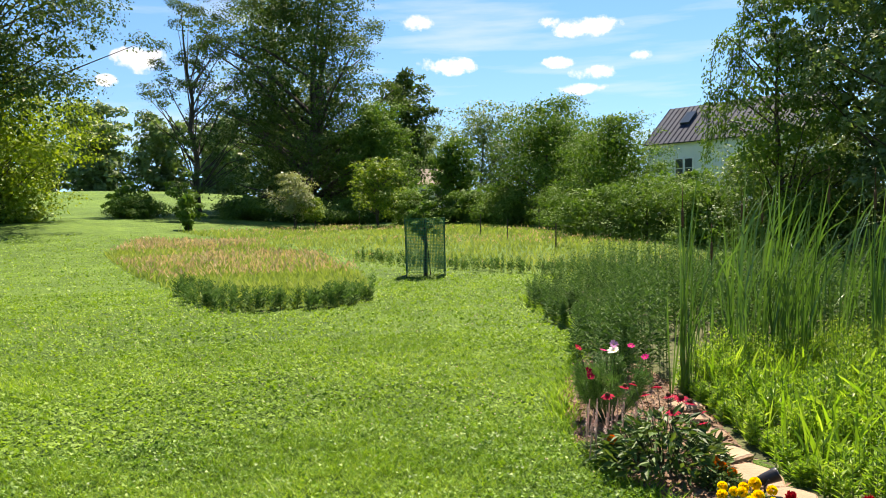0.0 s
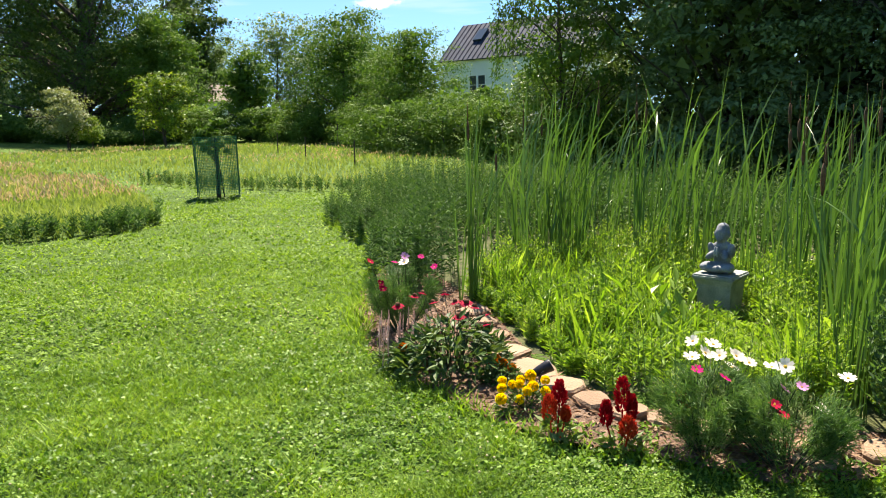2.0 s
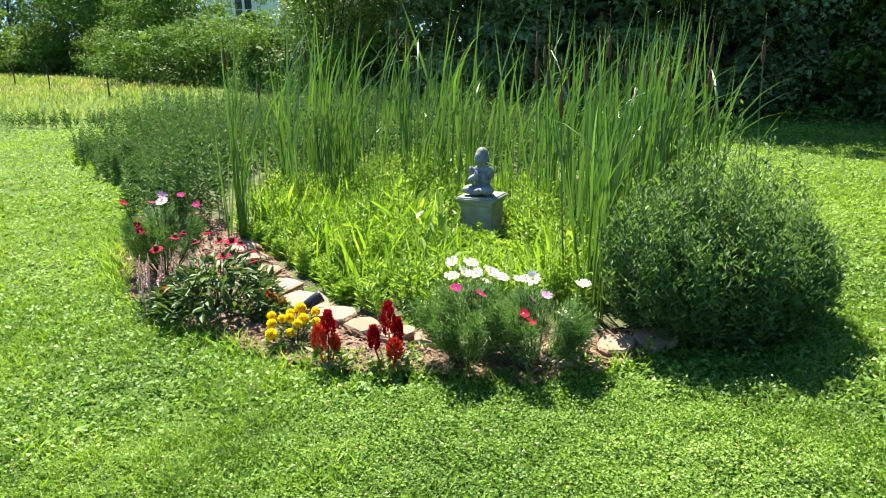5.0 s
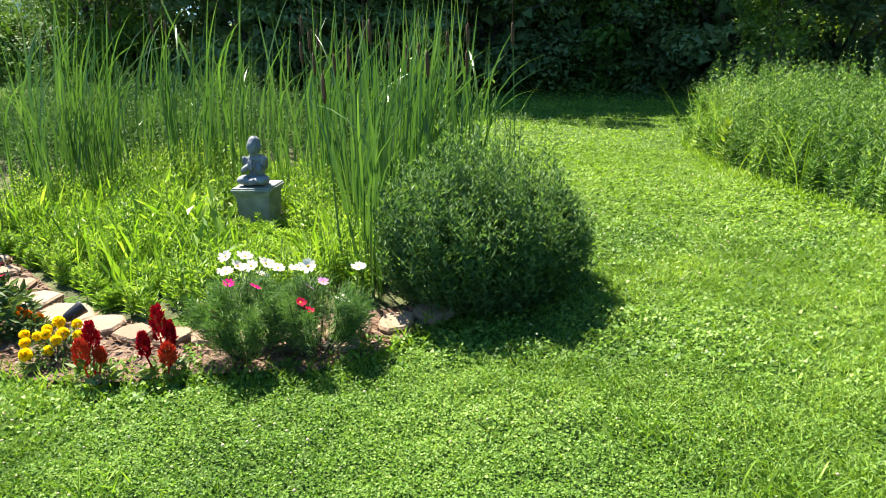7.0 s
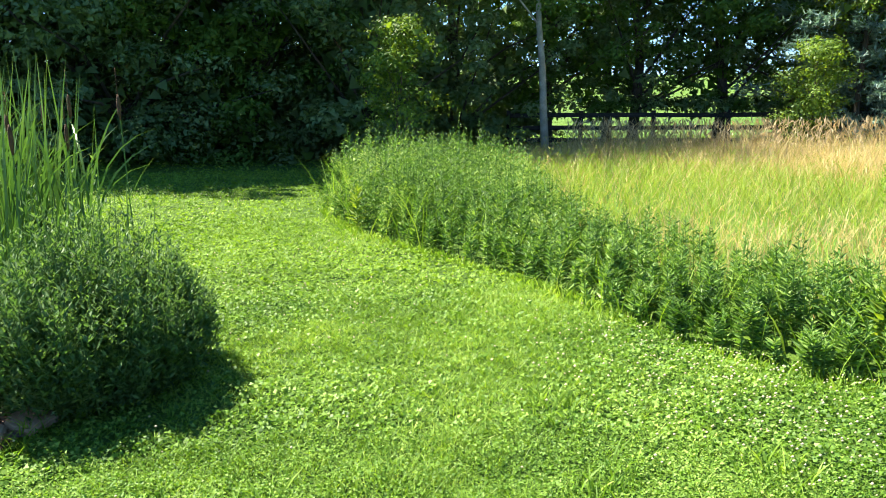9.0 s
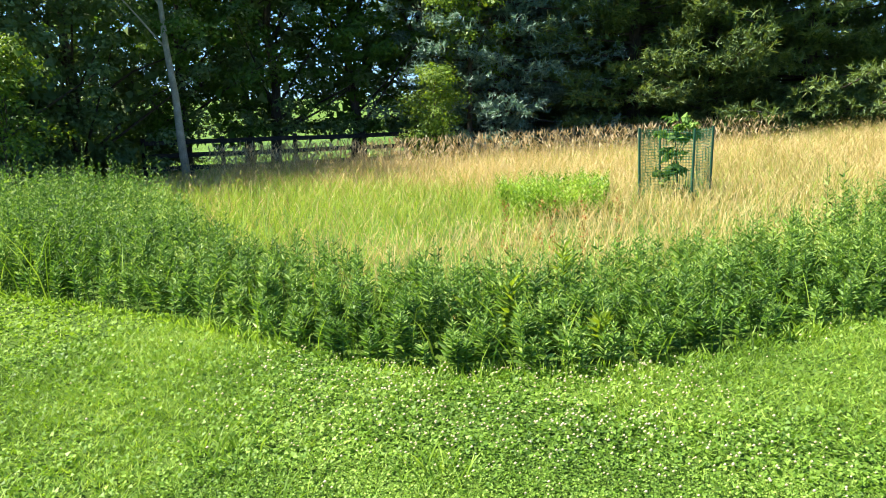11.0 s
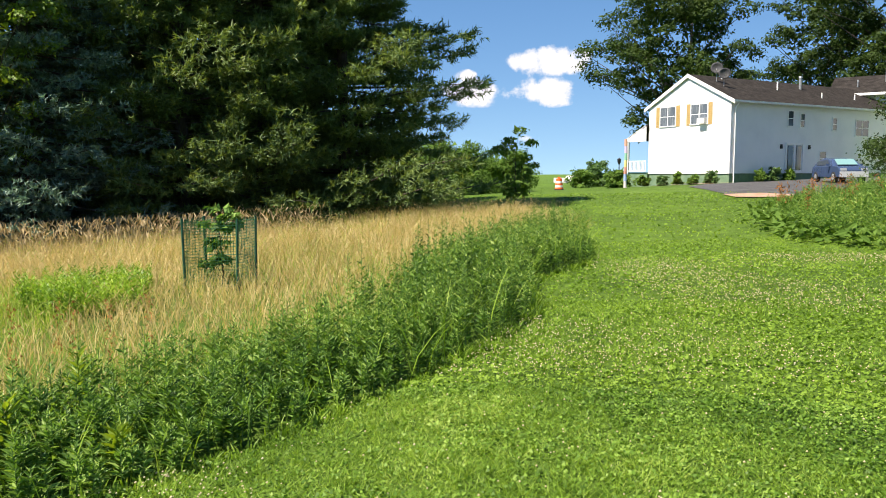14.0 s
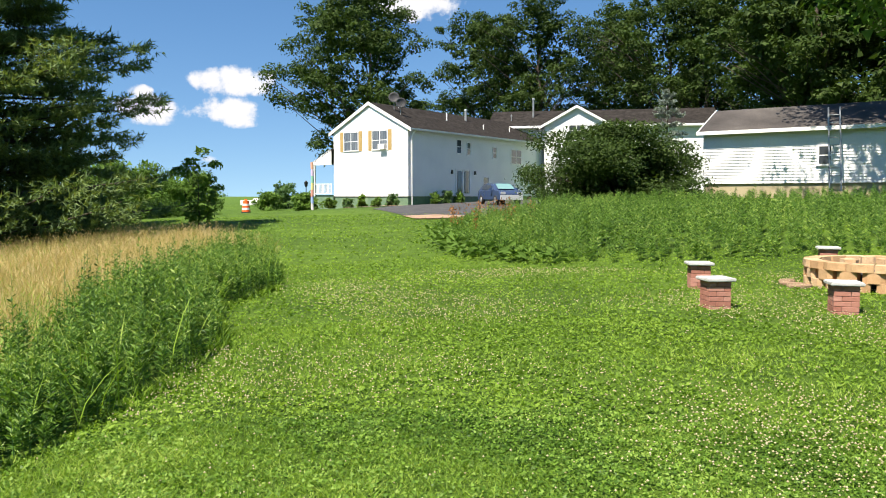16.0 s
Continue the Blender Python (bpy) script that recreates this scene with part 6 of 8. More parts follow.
def make_statue():
    """A seated child at prayer, as one plain rounded mesh."""
    bm = bmesh.new()

    def ball(c, s, rx=0.0, ry=0.0, rz=0.0):
        m = pose(*c, rx, ry, rz) @ Matrix.Diagonal((*s, 1))
        bmesh.ops.create_icosphere(bm, subdivisions=3, radius=1.0, matrix=m)

    ball((0, 0, 0.04), (0.115, 0.1, 0.042))
    ball((0.085, -0.055, 0.045), (0.062, 0.08, 0.038), 0, 0, 35)
    ball((-0.085, -0.055, 0.045), (0.062, 0.08, 0.038), 0, 0, -35)
    ball((0.03, -0.1, 0.04), (0.07, 0.035, 0.026), 0, 0, 15)
    ball((-0.03, -0.1, 0.035), (0.07, 0.035, 0.026), 0, 0, -15)
    ball((0, 0.02, 0.12), (0.078, 0.066, 0.085))
    ball((0, 0.02, 0.19), (0.085, 0.058, 0.045))
    for s in (-1, 1):
        ball((s * 0.09, 0.005, 0.165), (0.032, 0.036, 0.06), 20, s * 14, 0)
        ball((s * 0.06, -0.055, 0.135), (0.028, 0.062, 0.026), 22, 0, s * 38)
        ball((s * 0.012, -0.088, 0.165), (0.014, 0.018, 0.045), -18, 0, 0)
        ball((s * 0.062, 0.008, 0.285), (0.01, 0.016, 0.024))
    ball((0, 0.012, 0.225), (0.034, 0.034, 0.03))
    ball((0, 0.006, 0.285), (0.06, 0.064, 0.068))
    ball((0, 0.02, 0.315), (0.057, 0.06, 0.055))
    ball((0, -0.055, 0.275), (0.012, 0.012, 0.014))
    ball((0, -0.035, 0.255), (0.032, 0.028, 0.024))
    ob = part("statue", bm, STATUE, smooth=True)
    md = ob.modifiers.new("blend", "REMESH")
    md.mode, md.voxel_size, md.use_smooth_shade = "VOXEL", 0.006, True
    sm = ob.modifiers.new("soften", "SMOOTH")
    sm.factor, sm.iterations = 0.5, 4
    ob.matrix_world = pose(3.69, 5.08, PED_TOP - 0.004, 0, 0, -62) @ Matrix.Diagonal((0.9, 0.92, 1.06, 1))
    tagged(ob, "small grey stone statue of a seated praying figure", "statue")


make_statue()

# ------------------------------------------------------------------ fenced young trees
NET = surface("green_netting", [(0.03, 0.14, 0.06), (0.05, 0.2, 0.09)], 0.6, 10, 60, 0)
STAKE = surface("green_stake", [(0.015, 0.07, 0.04), (0.025, 0.11, 0.065)], 0.6, 10, 60, 0.1)


def tree_guard(x, y, w, h, rz, label, lift=0.12, post=False, wire=0.006, pitch=0.045, stake=0.011):
    t = thing("tree_guard", label, "tree guard", x, y, G(x, y), rz)
    k = w / 2
    for sx, sy in ((-1, -1), (1, -1), (1, 1), (-1, 1)):
        g = Geo()
        lx = 0.02 * sx
        add_tube(g, [(sx * k, sy * k, -0.1), (sx * k + lx, sy * k, h + 0.02)], [stake, stake * 0.92], 6)
        part("stake", g, STAKE, t)
    for a, b in (((-k, -k), (k, -k)), ((k, -k), (k, k)), ((k, k), (-k, k)), ((-k, k), (-k, -k))):
        g = Geo()
        a, b = np.array(a), np.array(b)
        d = (b - a) / np.linalg.norm(b - a)
        nrm = np.array([-d[1], d[0]])
        n = int(w / pitch)

        def bulge(u, z):
            q = a + (b - a) * u - nrm * 0.03 * math.sin(math.pi * u) * (0.6 + 0.4 * math.sin(z * 5))
            return q[0], q[1], z

        for i in range(n + 1):
            u = i / n
            zs = np.linspace(lift, h, 5)
            add_tube(g, [bulge(u, z) for z in zs], wire / 2, 3, cap=False)
        for j in range(int((h - lift) / pitch) + 1):
            z = lift + j * pitch
            add_tube(g, [bulge(u, z) for u in np.linspace(0, 1, 6)], wire / 2, 3, cap=False)
        part("netting", g, NET, t, "see-through green plastic netting")
    if post:
        g = Geo()
        add_tube(g, [(0, 0, -0.1), (0.01, 0, h * 0.98)], [0.04, 0.035], 8)
        part("post", g, BLACK, t)
        for i, (ex, ey) in enumerate(((0.12, 0.05), (-0.05, -0.1))):
            g = Geo()
            add_tube(g, [(ex, ey, -0.05), (0.02, 0, h * 0.8)], [0.014, 0.012], 6)
            part("prop", g, BLACK, t)
    return t


tree_guard(-0.38, 18.1, 0.9, 1.38, 1, "green mesh guard on stakes round a young tree", post=True, wire=0.009, pitch=0.036)
tree("young_tree", "small bushy tree inside a green mesh guard", "tree", -0.38, 18.16, 1.74, 0.42, 0.62, 1100, 0.085, MID, seed=501, trunk=0.02, profile=0.4, inner=0.0)
tree_guard(11.9, -5.95, 0.84, 1.15, 43, "tall green mesh guard standing in dry meadow grass", wire=0.007, pitch=0.045, stake=0.021)
tree("young_tree", "young leafy tree inside a mesh guard", "tree", 11.9, -5.95, 1.3, 0.32, 0.15, 330, 0.12, WEED, seed=502, trunk=0.02, inner=0.0)
bush_geo = Geo()
add_weeds(bush_geo, None, scatter([(10.6, -4.2), (12.0, -4.9), (12.7, -3.9), (11.9, -2.9), (10.7, -3.1)], 300), rng.uniform(0.38, 0.66, 300), 22, 0.1, 0.035)
tagged(part("weed_clump", bush_geo, MARSH), "bright green weed clump within the dry meadow", "weeds", kind="stuff")
# single tall plants that stand out of the weeds
for x, y, h in ((5.1, -1.5, 0.42), (4.72, -1.95, 0.24), (5.75, -2.05, 0.5), (8.2, 3.1, 0.5)):
    lg = Geo()
    t = thing("tall_weed", "light green broad-leaved weed among darker ones", "weed", x, y, G(x, y), group="light weeds")
    n = 34
    f = np.linspace(0.15, 1, n)
    a = np.arange(n) * 2.4
    add_leaves(lg, np.stack([np.zeros(n), np.zeros(n), h * f], 1), np.stack([np.cos(a), np.sin(a), 0.1 + f], 1), 0.16 * (1.1 - 0.4 * f), 0.035)
    add_tube(lg, [(0, 0, 0), (0, 0, h)], [0.006, 0.003], 5)
    part("leaves", lg, BRIGHT, t)
dock = Geo()
dk = np.array([(7.0, -2.5)]) + rng.normal(0, 0.25, (5, 2))
for x, y in dk:
    n = 60
    f = rng.uniform(0.3, 1, n)
    P = np.stack([x + rng.normal(0, 0.02, n), y + rng.normal(0, 0.02, n), G(x, y) + 0.72 * f], 1)
    add_leaves(dock, P, rng.normal(0, 1, (n, 3)) + np.array([0, 0, 0.6]), 0.035, 0.014)
RUST = foliage("dock_seed", [(0.2, 0.09, 0.03), (0.32, 0.15, 0.06), (0.4, 0.22, 0.1)], 0.2, 0.8, 3.0, 0.1, (1, 0.9, 0.7))
tagged(part("dock_stalks", dock, RUST), "rusty dock seed stalks above the weeds", "weeds", kind="stuff")

# ------------------------------------------------------------------ fence
FENCEWOOD = surface("black_fence_wood", [(0.012, 0.011, 0.01), (0.025, 0.022, 0.02), (0.05, 0.045, 0.04)], 0.8, 4, 40, 0.4, stretch=(1, 1, 6))


def make_fence():
    p0, p1 = np.array([25.2, 5.0]), np.array([27.2, -6.5])
    t = thing("fence", "black three-rail wooden pasture fence", "fence")
    n = 6
    for i in range(n):
        q = p0 + (p1 - p0) * i / (n - 1)
        bm = bevel_box(0.13, 0.13, 1.5, 0.008)
        ob = part("post", bm, FENCEWOOD, t)
        ob.matrix_basis = pose(q[0], q[1], G(q[0], q[1]) - 0.2, rng.uniform(-1.5, 1.5), rng.uniform(-1.5, 1.5), 10)
        if i < n - 1:
            e = p0 + (p1 - p0) * (i + 1) / (n - 1)
            for h in (0.35, 0.75, 1.15):
                a, b = np.array([*q, G(*q) + h]), np.array([*e, G(*e) + h + rng.uniform(-0.02, 0.02)])
                d = b - a
                bm = bevel_box(np.linalg.norm(d) + 0.06, 0.035, 0.14, 0.006, z0=0)
                ob = part("rail", bm, FENCEWOOD, t)
                m = (a + b) / 2 - np.array([0.085, 0.015, 0])
                ob.matrix_basis = pose(*m, 0, -math.degrees(math.asin(d[2] / np.linalg.norm(d))), math.degrees(math.atan2(d[1], d[0])))


make_fence()

# ------------------------------------------------------------------ weeds below the house
BANK = [(12.6, -26.0), (10.6, -21.4), (8.4, -17.9), (7.0, -16.3), (5.0, -15.7), (2.8, -16.6), (0.7, -17.6), (-2.5, -18.6), (-6.5, -20), (-6.5, -25.5), (3.0, -26.2), (8, -26.5)]


def make_bank():
    q, vigour = gather(scatter(BANK, 3200), 0.42, 0.3)
    d = edge_distance(BANK[:9], q[:, 0], q[:, 1])
    lg, sg = Geo(), Geo()
    H = (0.45 + 0.38 * smooth(0.0, 1.2, d)) * (1 - 0.5 * smooth(2.5, 6.0, d)) * (0.65 + 0.5 * vigour) * rng.uniform(0.7, 1.2, len(q)) * (0.68 + 0.32 * smooth(10, 6.5, q[:, 0]))
    add_weeds(lg, sg, q, H * 1.12, 28, 0.125, 0.038, 0.4, slant=0.07)
    tagged(part("bank_weeds", lg, WEED), "tall dense green weeds on the bank below the shed", "weeds", kind="stuff")
    tagged(part("bank_weed_stems", sg, STEM), "upright stems of the bank weeds", "weeds", kind="stuff")
    # rusty seed stalks near the drive
    g = Geo()
    k = scatter([(12.0, -25.5), (10.3, -21.6), (8.0, -18.5), (6.5, -19.5), (9, -25)], 240)
    for i, (x, y) in enumerate(k[:26]):
        n = 26
        f = rng.uniform(0.4, 1, n)
        P = np.stack([x + rng.normal(0, 0.04, n), y + rng.normal(0, 0.04, n), G(x, y) + 0.85 * f], 1)
        add_leaves(g, P, rng.normal(0, 1, (n, 3)) + np.array([0, 0, 0.6]), 0.09, 0.03)
    tagged(part("bank_dock_stalks", g, RUST), "rusty seed stalks among the bank weeds", "weeds", kind="stuff")
    # broad leaves at the foot of the bank
    b = Geo()
    n = 420
    t = rng.uniform(0, 1, n)
    line = np.array(BANK[1:5])
    x = np.interp(t, np.linspace(0, 1, 4), line[:, 0]) + rng.normal(0, 0.25, n)
    y = np.interp(t, np.linspace(0, 1, 4), line[:, 1]) + rng.normal(0, 0.25, n)
    a = rng.uniform(0, 6.28, n)
    P = np.stack([x, y, gz(x, y) + rng.uniform(0.05, 0.3, n)], 1)
    add_leaves(b, P, np.stack([np.cos(a), np.sin(a), rng.uniform(-0.4, 1.0, n)], 1), rng.uniform(0.14, 0.32, n), rng.uniform(0.07, 0.14, n), 0.12)
    tagged(part("broad_leaves", b, MID), "broad pale green leaves at the foot of the bank", "weeds", kind="stuff")


make_bank()

# ------------------------------------------------------------------ brick seats and fire pit
BRICK = surface("brick", [(0.26, 0.1, 0.075), (0.36, 0.16, 0.12), (0.46, 0.24, 0.19)], 0.9, 9, 90, 0.5, per_piece=True, dist=0.006)
CAPSTONE = surface("cast_cap", [(0.36, 0.37, 0.37), (0.46, 0.46, 0.45), (0.55, 0.55, 0.53)], 0.85, 8, 80, 0.3)
MORTAR = surface("mortar", [(0.2, 0.12, 0.1), (0.28, 0.18, 0.15)], 0.95, 12, 80, 0.3)


def brick_mesh():
    bm = bevel_box(0.196, 0.094, 0.06, 0.004, 1)
    me = bpy.data.meshes.new("brick")
    bm.to_mesh(me)
    bm.free()
    me.materials.append(BRICK)
    return me


BRICK_MESH = brick_mesh()


def brick_seat(x, y, rz, courses, label):
    z = G(x, y)
    t = thing("brick_seat", label, "garden seat", x, y, z, rz, group="seats round the fire pit")
    g = Geo()
    add_box(g, (0, 0, courses * 0.0325 - 0.04), (0.27, 0.27, courses * 0.065 + 0.06))
    part("core", g, MORTAR, t)
    for c in range(courses):
        for i in range(4):
            a = i * 90 + (90 if c % 2 else 0)
            off = (0.048, 0.1) if c % 2 == 0 else (-0.048, 0.1)
            r = math.radians(a)
            px, py = off[0] * math.cos(r) - off[1] * math.sin(r), off[0] * math.sin(r) + off[1] * math.cos(r)
            b = new("brick", BRICK_MESH)
            b.parent = t
            b.matrix_basis = pose(px * 1.02, py * 1.02, c * 0.065 - 0.02, 0, 0, a + rng.uniform(-1, 1))
    cap = part("cap", bevel_box(0.39, 0.39, 0.045, 0.01, 2), CAPSTONE, t, "grey cast stone cap")
    cap.location = (0, 0, courses * 0.065 - 0.02)
    return t


brick_seat(1.53, -11.25, 30, 6, "square red brick seat with grey cap on the lawn")
brick_seat(1.95, -13.1, 18, 6, "square red brick seat with grey cap on the lawn")
brick_seat(0.02, -11.4, 12, 6, "square red brick seat with grey cap on the lawn")
brick_seat(0.05, -16.3, 5, 6, "square red brick seat behind the fire pit")
BLOCK = surface("wall_block", [(0.38, 0.22, 0.11), (0.5, 0.32, 0.17), (0.58, 0.42, 0.26)], 0.92, 7, 60, 0.6, per_piece=True)
ASH = surface("pit_ash", [(0.03, 0.025, 0.022), (0.09, 0.075, 0.065)], 0.95, 10, 60, 0.6)


def fire_pit(x, y, r):
    z = G(x, y)
    t = thing("fire_pit", "round fire pit of tan retaining wall blocks", "fire pit", x, y, z)
    n = 18
    w = 2 * math.pi * r / n

    def block(gap, h, seed):
        # split-faced front, narrower at the back
        rr = np.random.default_rng(seed)
        k = w * (1 - gap) / 2
        g = Geo()
        v = []
        for zz in (0, h):
            v += [(-k * 0.72, -0.2, zz), (k * 0.72, -0.2, zz), (k, 0, zz), (k * 0.55, 0.045 + rr.uniform(-0.008, 0.008), zz), (-k * 0.55, 0.045 + rr.uniform(-0.008, 0.008), zz), (-k, 0, zz)]
        g.add(np.array(v), [np.array([(0, 5, 4, 3, 2, 1), (6, 7, 8, 9, 10, 11)])[:, ::-1][:, ::-1], np.array([(i, (i + 1) % 6, 6 + (i + 1) % 6, 6 + i) for i in range(6)])])
        return g.mesh("wall_block", BLOCK)

    rows = [block(0.2, 0.158, i) for i in range(3)]
    caps = [block(0.015, 0.115, 10 + i) for i in range(3)]
    for c in range(3):
        for i in range(n):
            a = 2 * math.pi * (i + 0.5 * (c % 2)) / n
            me = (rows if c < 2 else caps)[i % 3]
            b = new("wall_block", me)
            b.parent = t
            rad = r - 0.012 * c + (0.03 if c == 2 else 0)
            b.matrix_basis = pose(math.sin(a) * rad, math.cos(a) * rad, -0.04 + c * 0.16, 0, 0, -math.degrees(a))
    g = Geo()
    add_tube(g, [(0, 0, -0.05), (0, 0, 0.22)], [r - 0.19, r - 0.19], 24)
    part("ash_floor", g, ASH, t)
    for i in range(5):
        b = new("wall_block", rows[0])
        ob = tagged(b, "loose broken block lying in the fire pit", "block", "loose blocks")
        ob.matrix_world = pose(x + rng.uniform(-0.5, 0.6), y + rng.uniform(-0.45, 0.5), z + 0.225, 0, 0, rng.uniform(0, 180)) @ Matrix.Diagonal((0.7, 0.7, 1.3, 1))
    return t


fire_pit(-0.66, -14.5, 1.08)
for i, (x, y) in enumerate([(0.62, -13.95), (0.5, -13.7), (0.7, -14.25)]):
    ob = new("border_stone", stone_mesh(70 + i, 0.42, 0.26, 0.06))
    ob.matrix_world = pose(x, y, G(x, y) - 0.005, 4, 0, 40 * i)
    tagged(ob, "flat grey-brown stone beside the fire pit", "stone", "stones by the fire pit")

# ------------------------------------------------------------------ house
SIDING = surface("white_siding", [(0.7, 0.71, 0.72), (0.76, 0.77, 0.77), (0.8, 0.8, 0.8)], 0.55, 0.7, 14, 0.05)
TRIM = surface("white_trim", [(0.74, 0.74, 0.73), (0.8, 0.8, 0.79)], 0.5, 2, 30, 0.05)
SHINGLE = surface("roof_shingle", [(0.014, 0.0125, 0.0115), (0.026, 0.023, 0.021), (0.046, 0.041, 0.037)], 0.95, 2.5, 24, 0.5, spec=0.1, dist=0.03)
GREENBASE = surface("green_foundation", [(0.09, 0.16, 0.1), (0.13, 0.21, 0.13), (0.17, 0.25, 0.16)], 0.8, 2, 20, 0.2)
SHUTTER = surface("tan_shutter", [(0.4, 0.27, 0.1), (0.48, 0.34, 0.14)], 0.7, 3, 30, 0.1)
GLASS = principled("window_glass", (0.05, 0.06, 0.07), 0.06, 0.0, 0.8)
CURTAIN = surface("pale_curtain", [(0.45, 0.46, 0.47), (0.6, 0.6, 0.6)], 0.9, 6, 30, 0, stretch=(14, 1, 0.4))
ASPHALT = surface("asphalt", [(0.035, 0.035, 0.037), (0.055, 0.055, 0.057), (0.09, 0.088, 0.085)], 0.9, 1.2, 60, 0.4)
GALV = surface("grey_metal", [(0.3, 0.31, 0.32), (0.45, 0.46, 0.46)], 0.45, 5, 40, 0.05, metallic=0.6)


def clap_wall(a, b, z0, z1, lap=0.2, proud=0.018, gable=None):
    """Lapped siding between two plan points; gable: height of the peak over z1, in the middle."""
    boards = []
    a, b = np.array(a, float), np.array(b, float)
    d = b - a
    L = np.linalg.norm(d)
    d = d / L
    n = np.array([d[1], -d[0]])
    top = z1 + (gable or 0)
    z = z0
    while z < top - 1e-6:
        e = min(z + lap, top)
        def span(q):
            return 0.0 if q <= z1 or not gable else (q - z1) / gable * L / 2
        s0, s1 = span(z), span(e)
        v = []
        for s, q, o in ((s0, z, proud), (s1, e, 0.0)):
            for u in (s, L - s):
                p = a + d * u + n * o
                v.append((p[0], p[1], q))
        # lower lip
        for u in (s0, L - s0):
            p = a + d * u
            v.append((p[0], p[1], z))
        g = Geo()
        g.add(np.array(v), np.array([(0, 1, 3, 2), (4, 5, 1, 0)]))
        boards.append(g)
        z = e
    return boards


def side(parent, boards):
    for g in boards:
        part("siding_board", g, SIDING, parent)


def roof_slab(parent, name, pts, thick, mat):
    """A thick slab over four corners given in order, seen from above."""
    p = np.array(pts, float)
    n = unit(np.cross(p[1] - p[0], p[3] - p[0]))
    n = n if n[2] > 0 else -n
    v = np.concatenate([p, p - n * thick])
    g = Geo()
    g.add(v, np.array([(0, 1, 2, 3), (7, 6, 5, 4), (0, 4, 5, 1), (1, 5, 6, 2), (2, 6, 7, 3), (3, 7, 4, 0)]))
    return part(name, g, mat, parent)


def window(parent, at, along, w, h, shutters=False, panes=2, curtain=True, out=0.02, rail=True):
    """A framed window in a wall; at: centre; along: the wall's direction; the outside lies to its right."""
    d = unit(np.array([along[0], along[1], 0.0]))
    ang = math.degrees(math.atan2(d[1], d[0]))
    n = np.array([d[1], -d[0], 0])
    ob = new("window")
    ob.parent = parent
    ob.matrix_basis = pose(*(np.array(at) + n * out), 0, 0, ang)
    # local: x along the wall, -y outwards
    g = Geo()
    f = 0.07
    for c, s in (((0, 0, h / 2), (w + f, 0.06, f)), ((0, 0, -h / 2), (w + f + 0.06, 0.1, f)), ((-w / 2, 0, 0), (f, 0.06, h)), ((w / 2, 0, 0), (f, 0.06, h))):
        add_box(g, c, s)
    for i in range(1, panes):
        add_box(g, (-w / 2 + w * i / panes, 0, 0), (f * 0.8, 0.05, h))
    if rail:
        add_box(g, (0, 0.004, 0), (w, 0.045, f * 0.6))
    part("frame", g, TRIM, ob)
    for i in range(panes):
        g = Geo()
        add_box(g, (-w / 2 + w * (i + 0.5) / panes, -0.008, 0), (w / panes - 0.02, 0.012, h - 0.02))
        part("pane", g, GLASS if not curtain else CURTAIN_GLASS, ob)
    if shutters:
        for s in (-1, 1):
            g = Geo()
            add_box(g, (s * (w / 2 + 0.23), 0.005, 0), (0.33, 0.04, h + 0.08))
            for k in range(9):
                add_box(g, (s * (w / 2 + 0.23), -0.02, -h / 2 + 0.1 + k * (h - 0.2) / 8), (0.24, 0.02, 0.06))
            part("shutter", g, SHUTTER, ob, "tan louvred shutter")
    return ob


def make_curtain_glass():
    """Glass with pale folded curtains behind it."""
    m = surface("curtained_glass", [(0.05, 0.06, 0.075), (0.11, 0.125, 0.14), (0.24, 0.25, 0.26)], 0.12, 2.0, 12, 0.0, stretch=(6, 1, 0.3), spec=0.8)
    return m


CURTAIN_GLASS = make_curtain_glass()


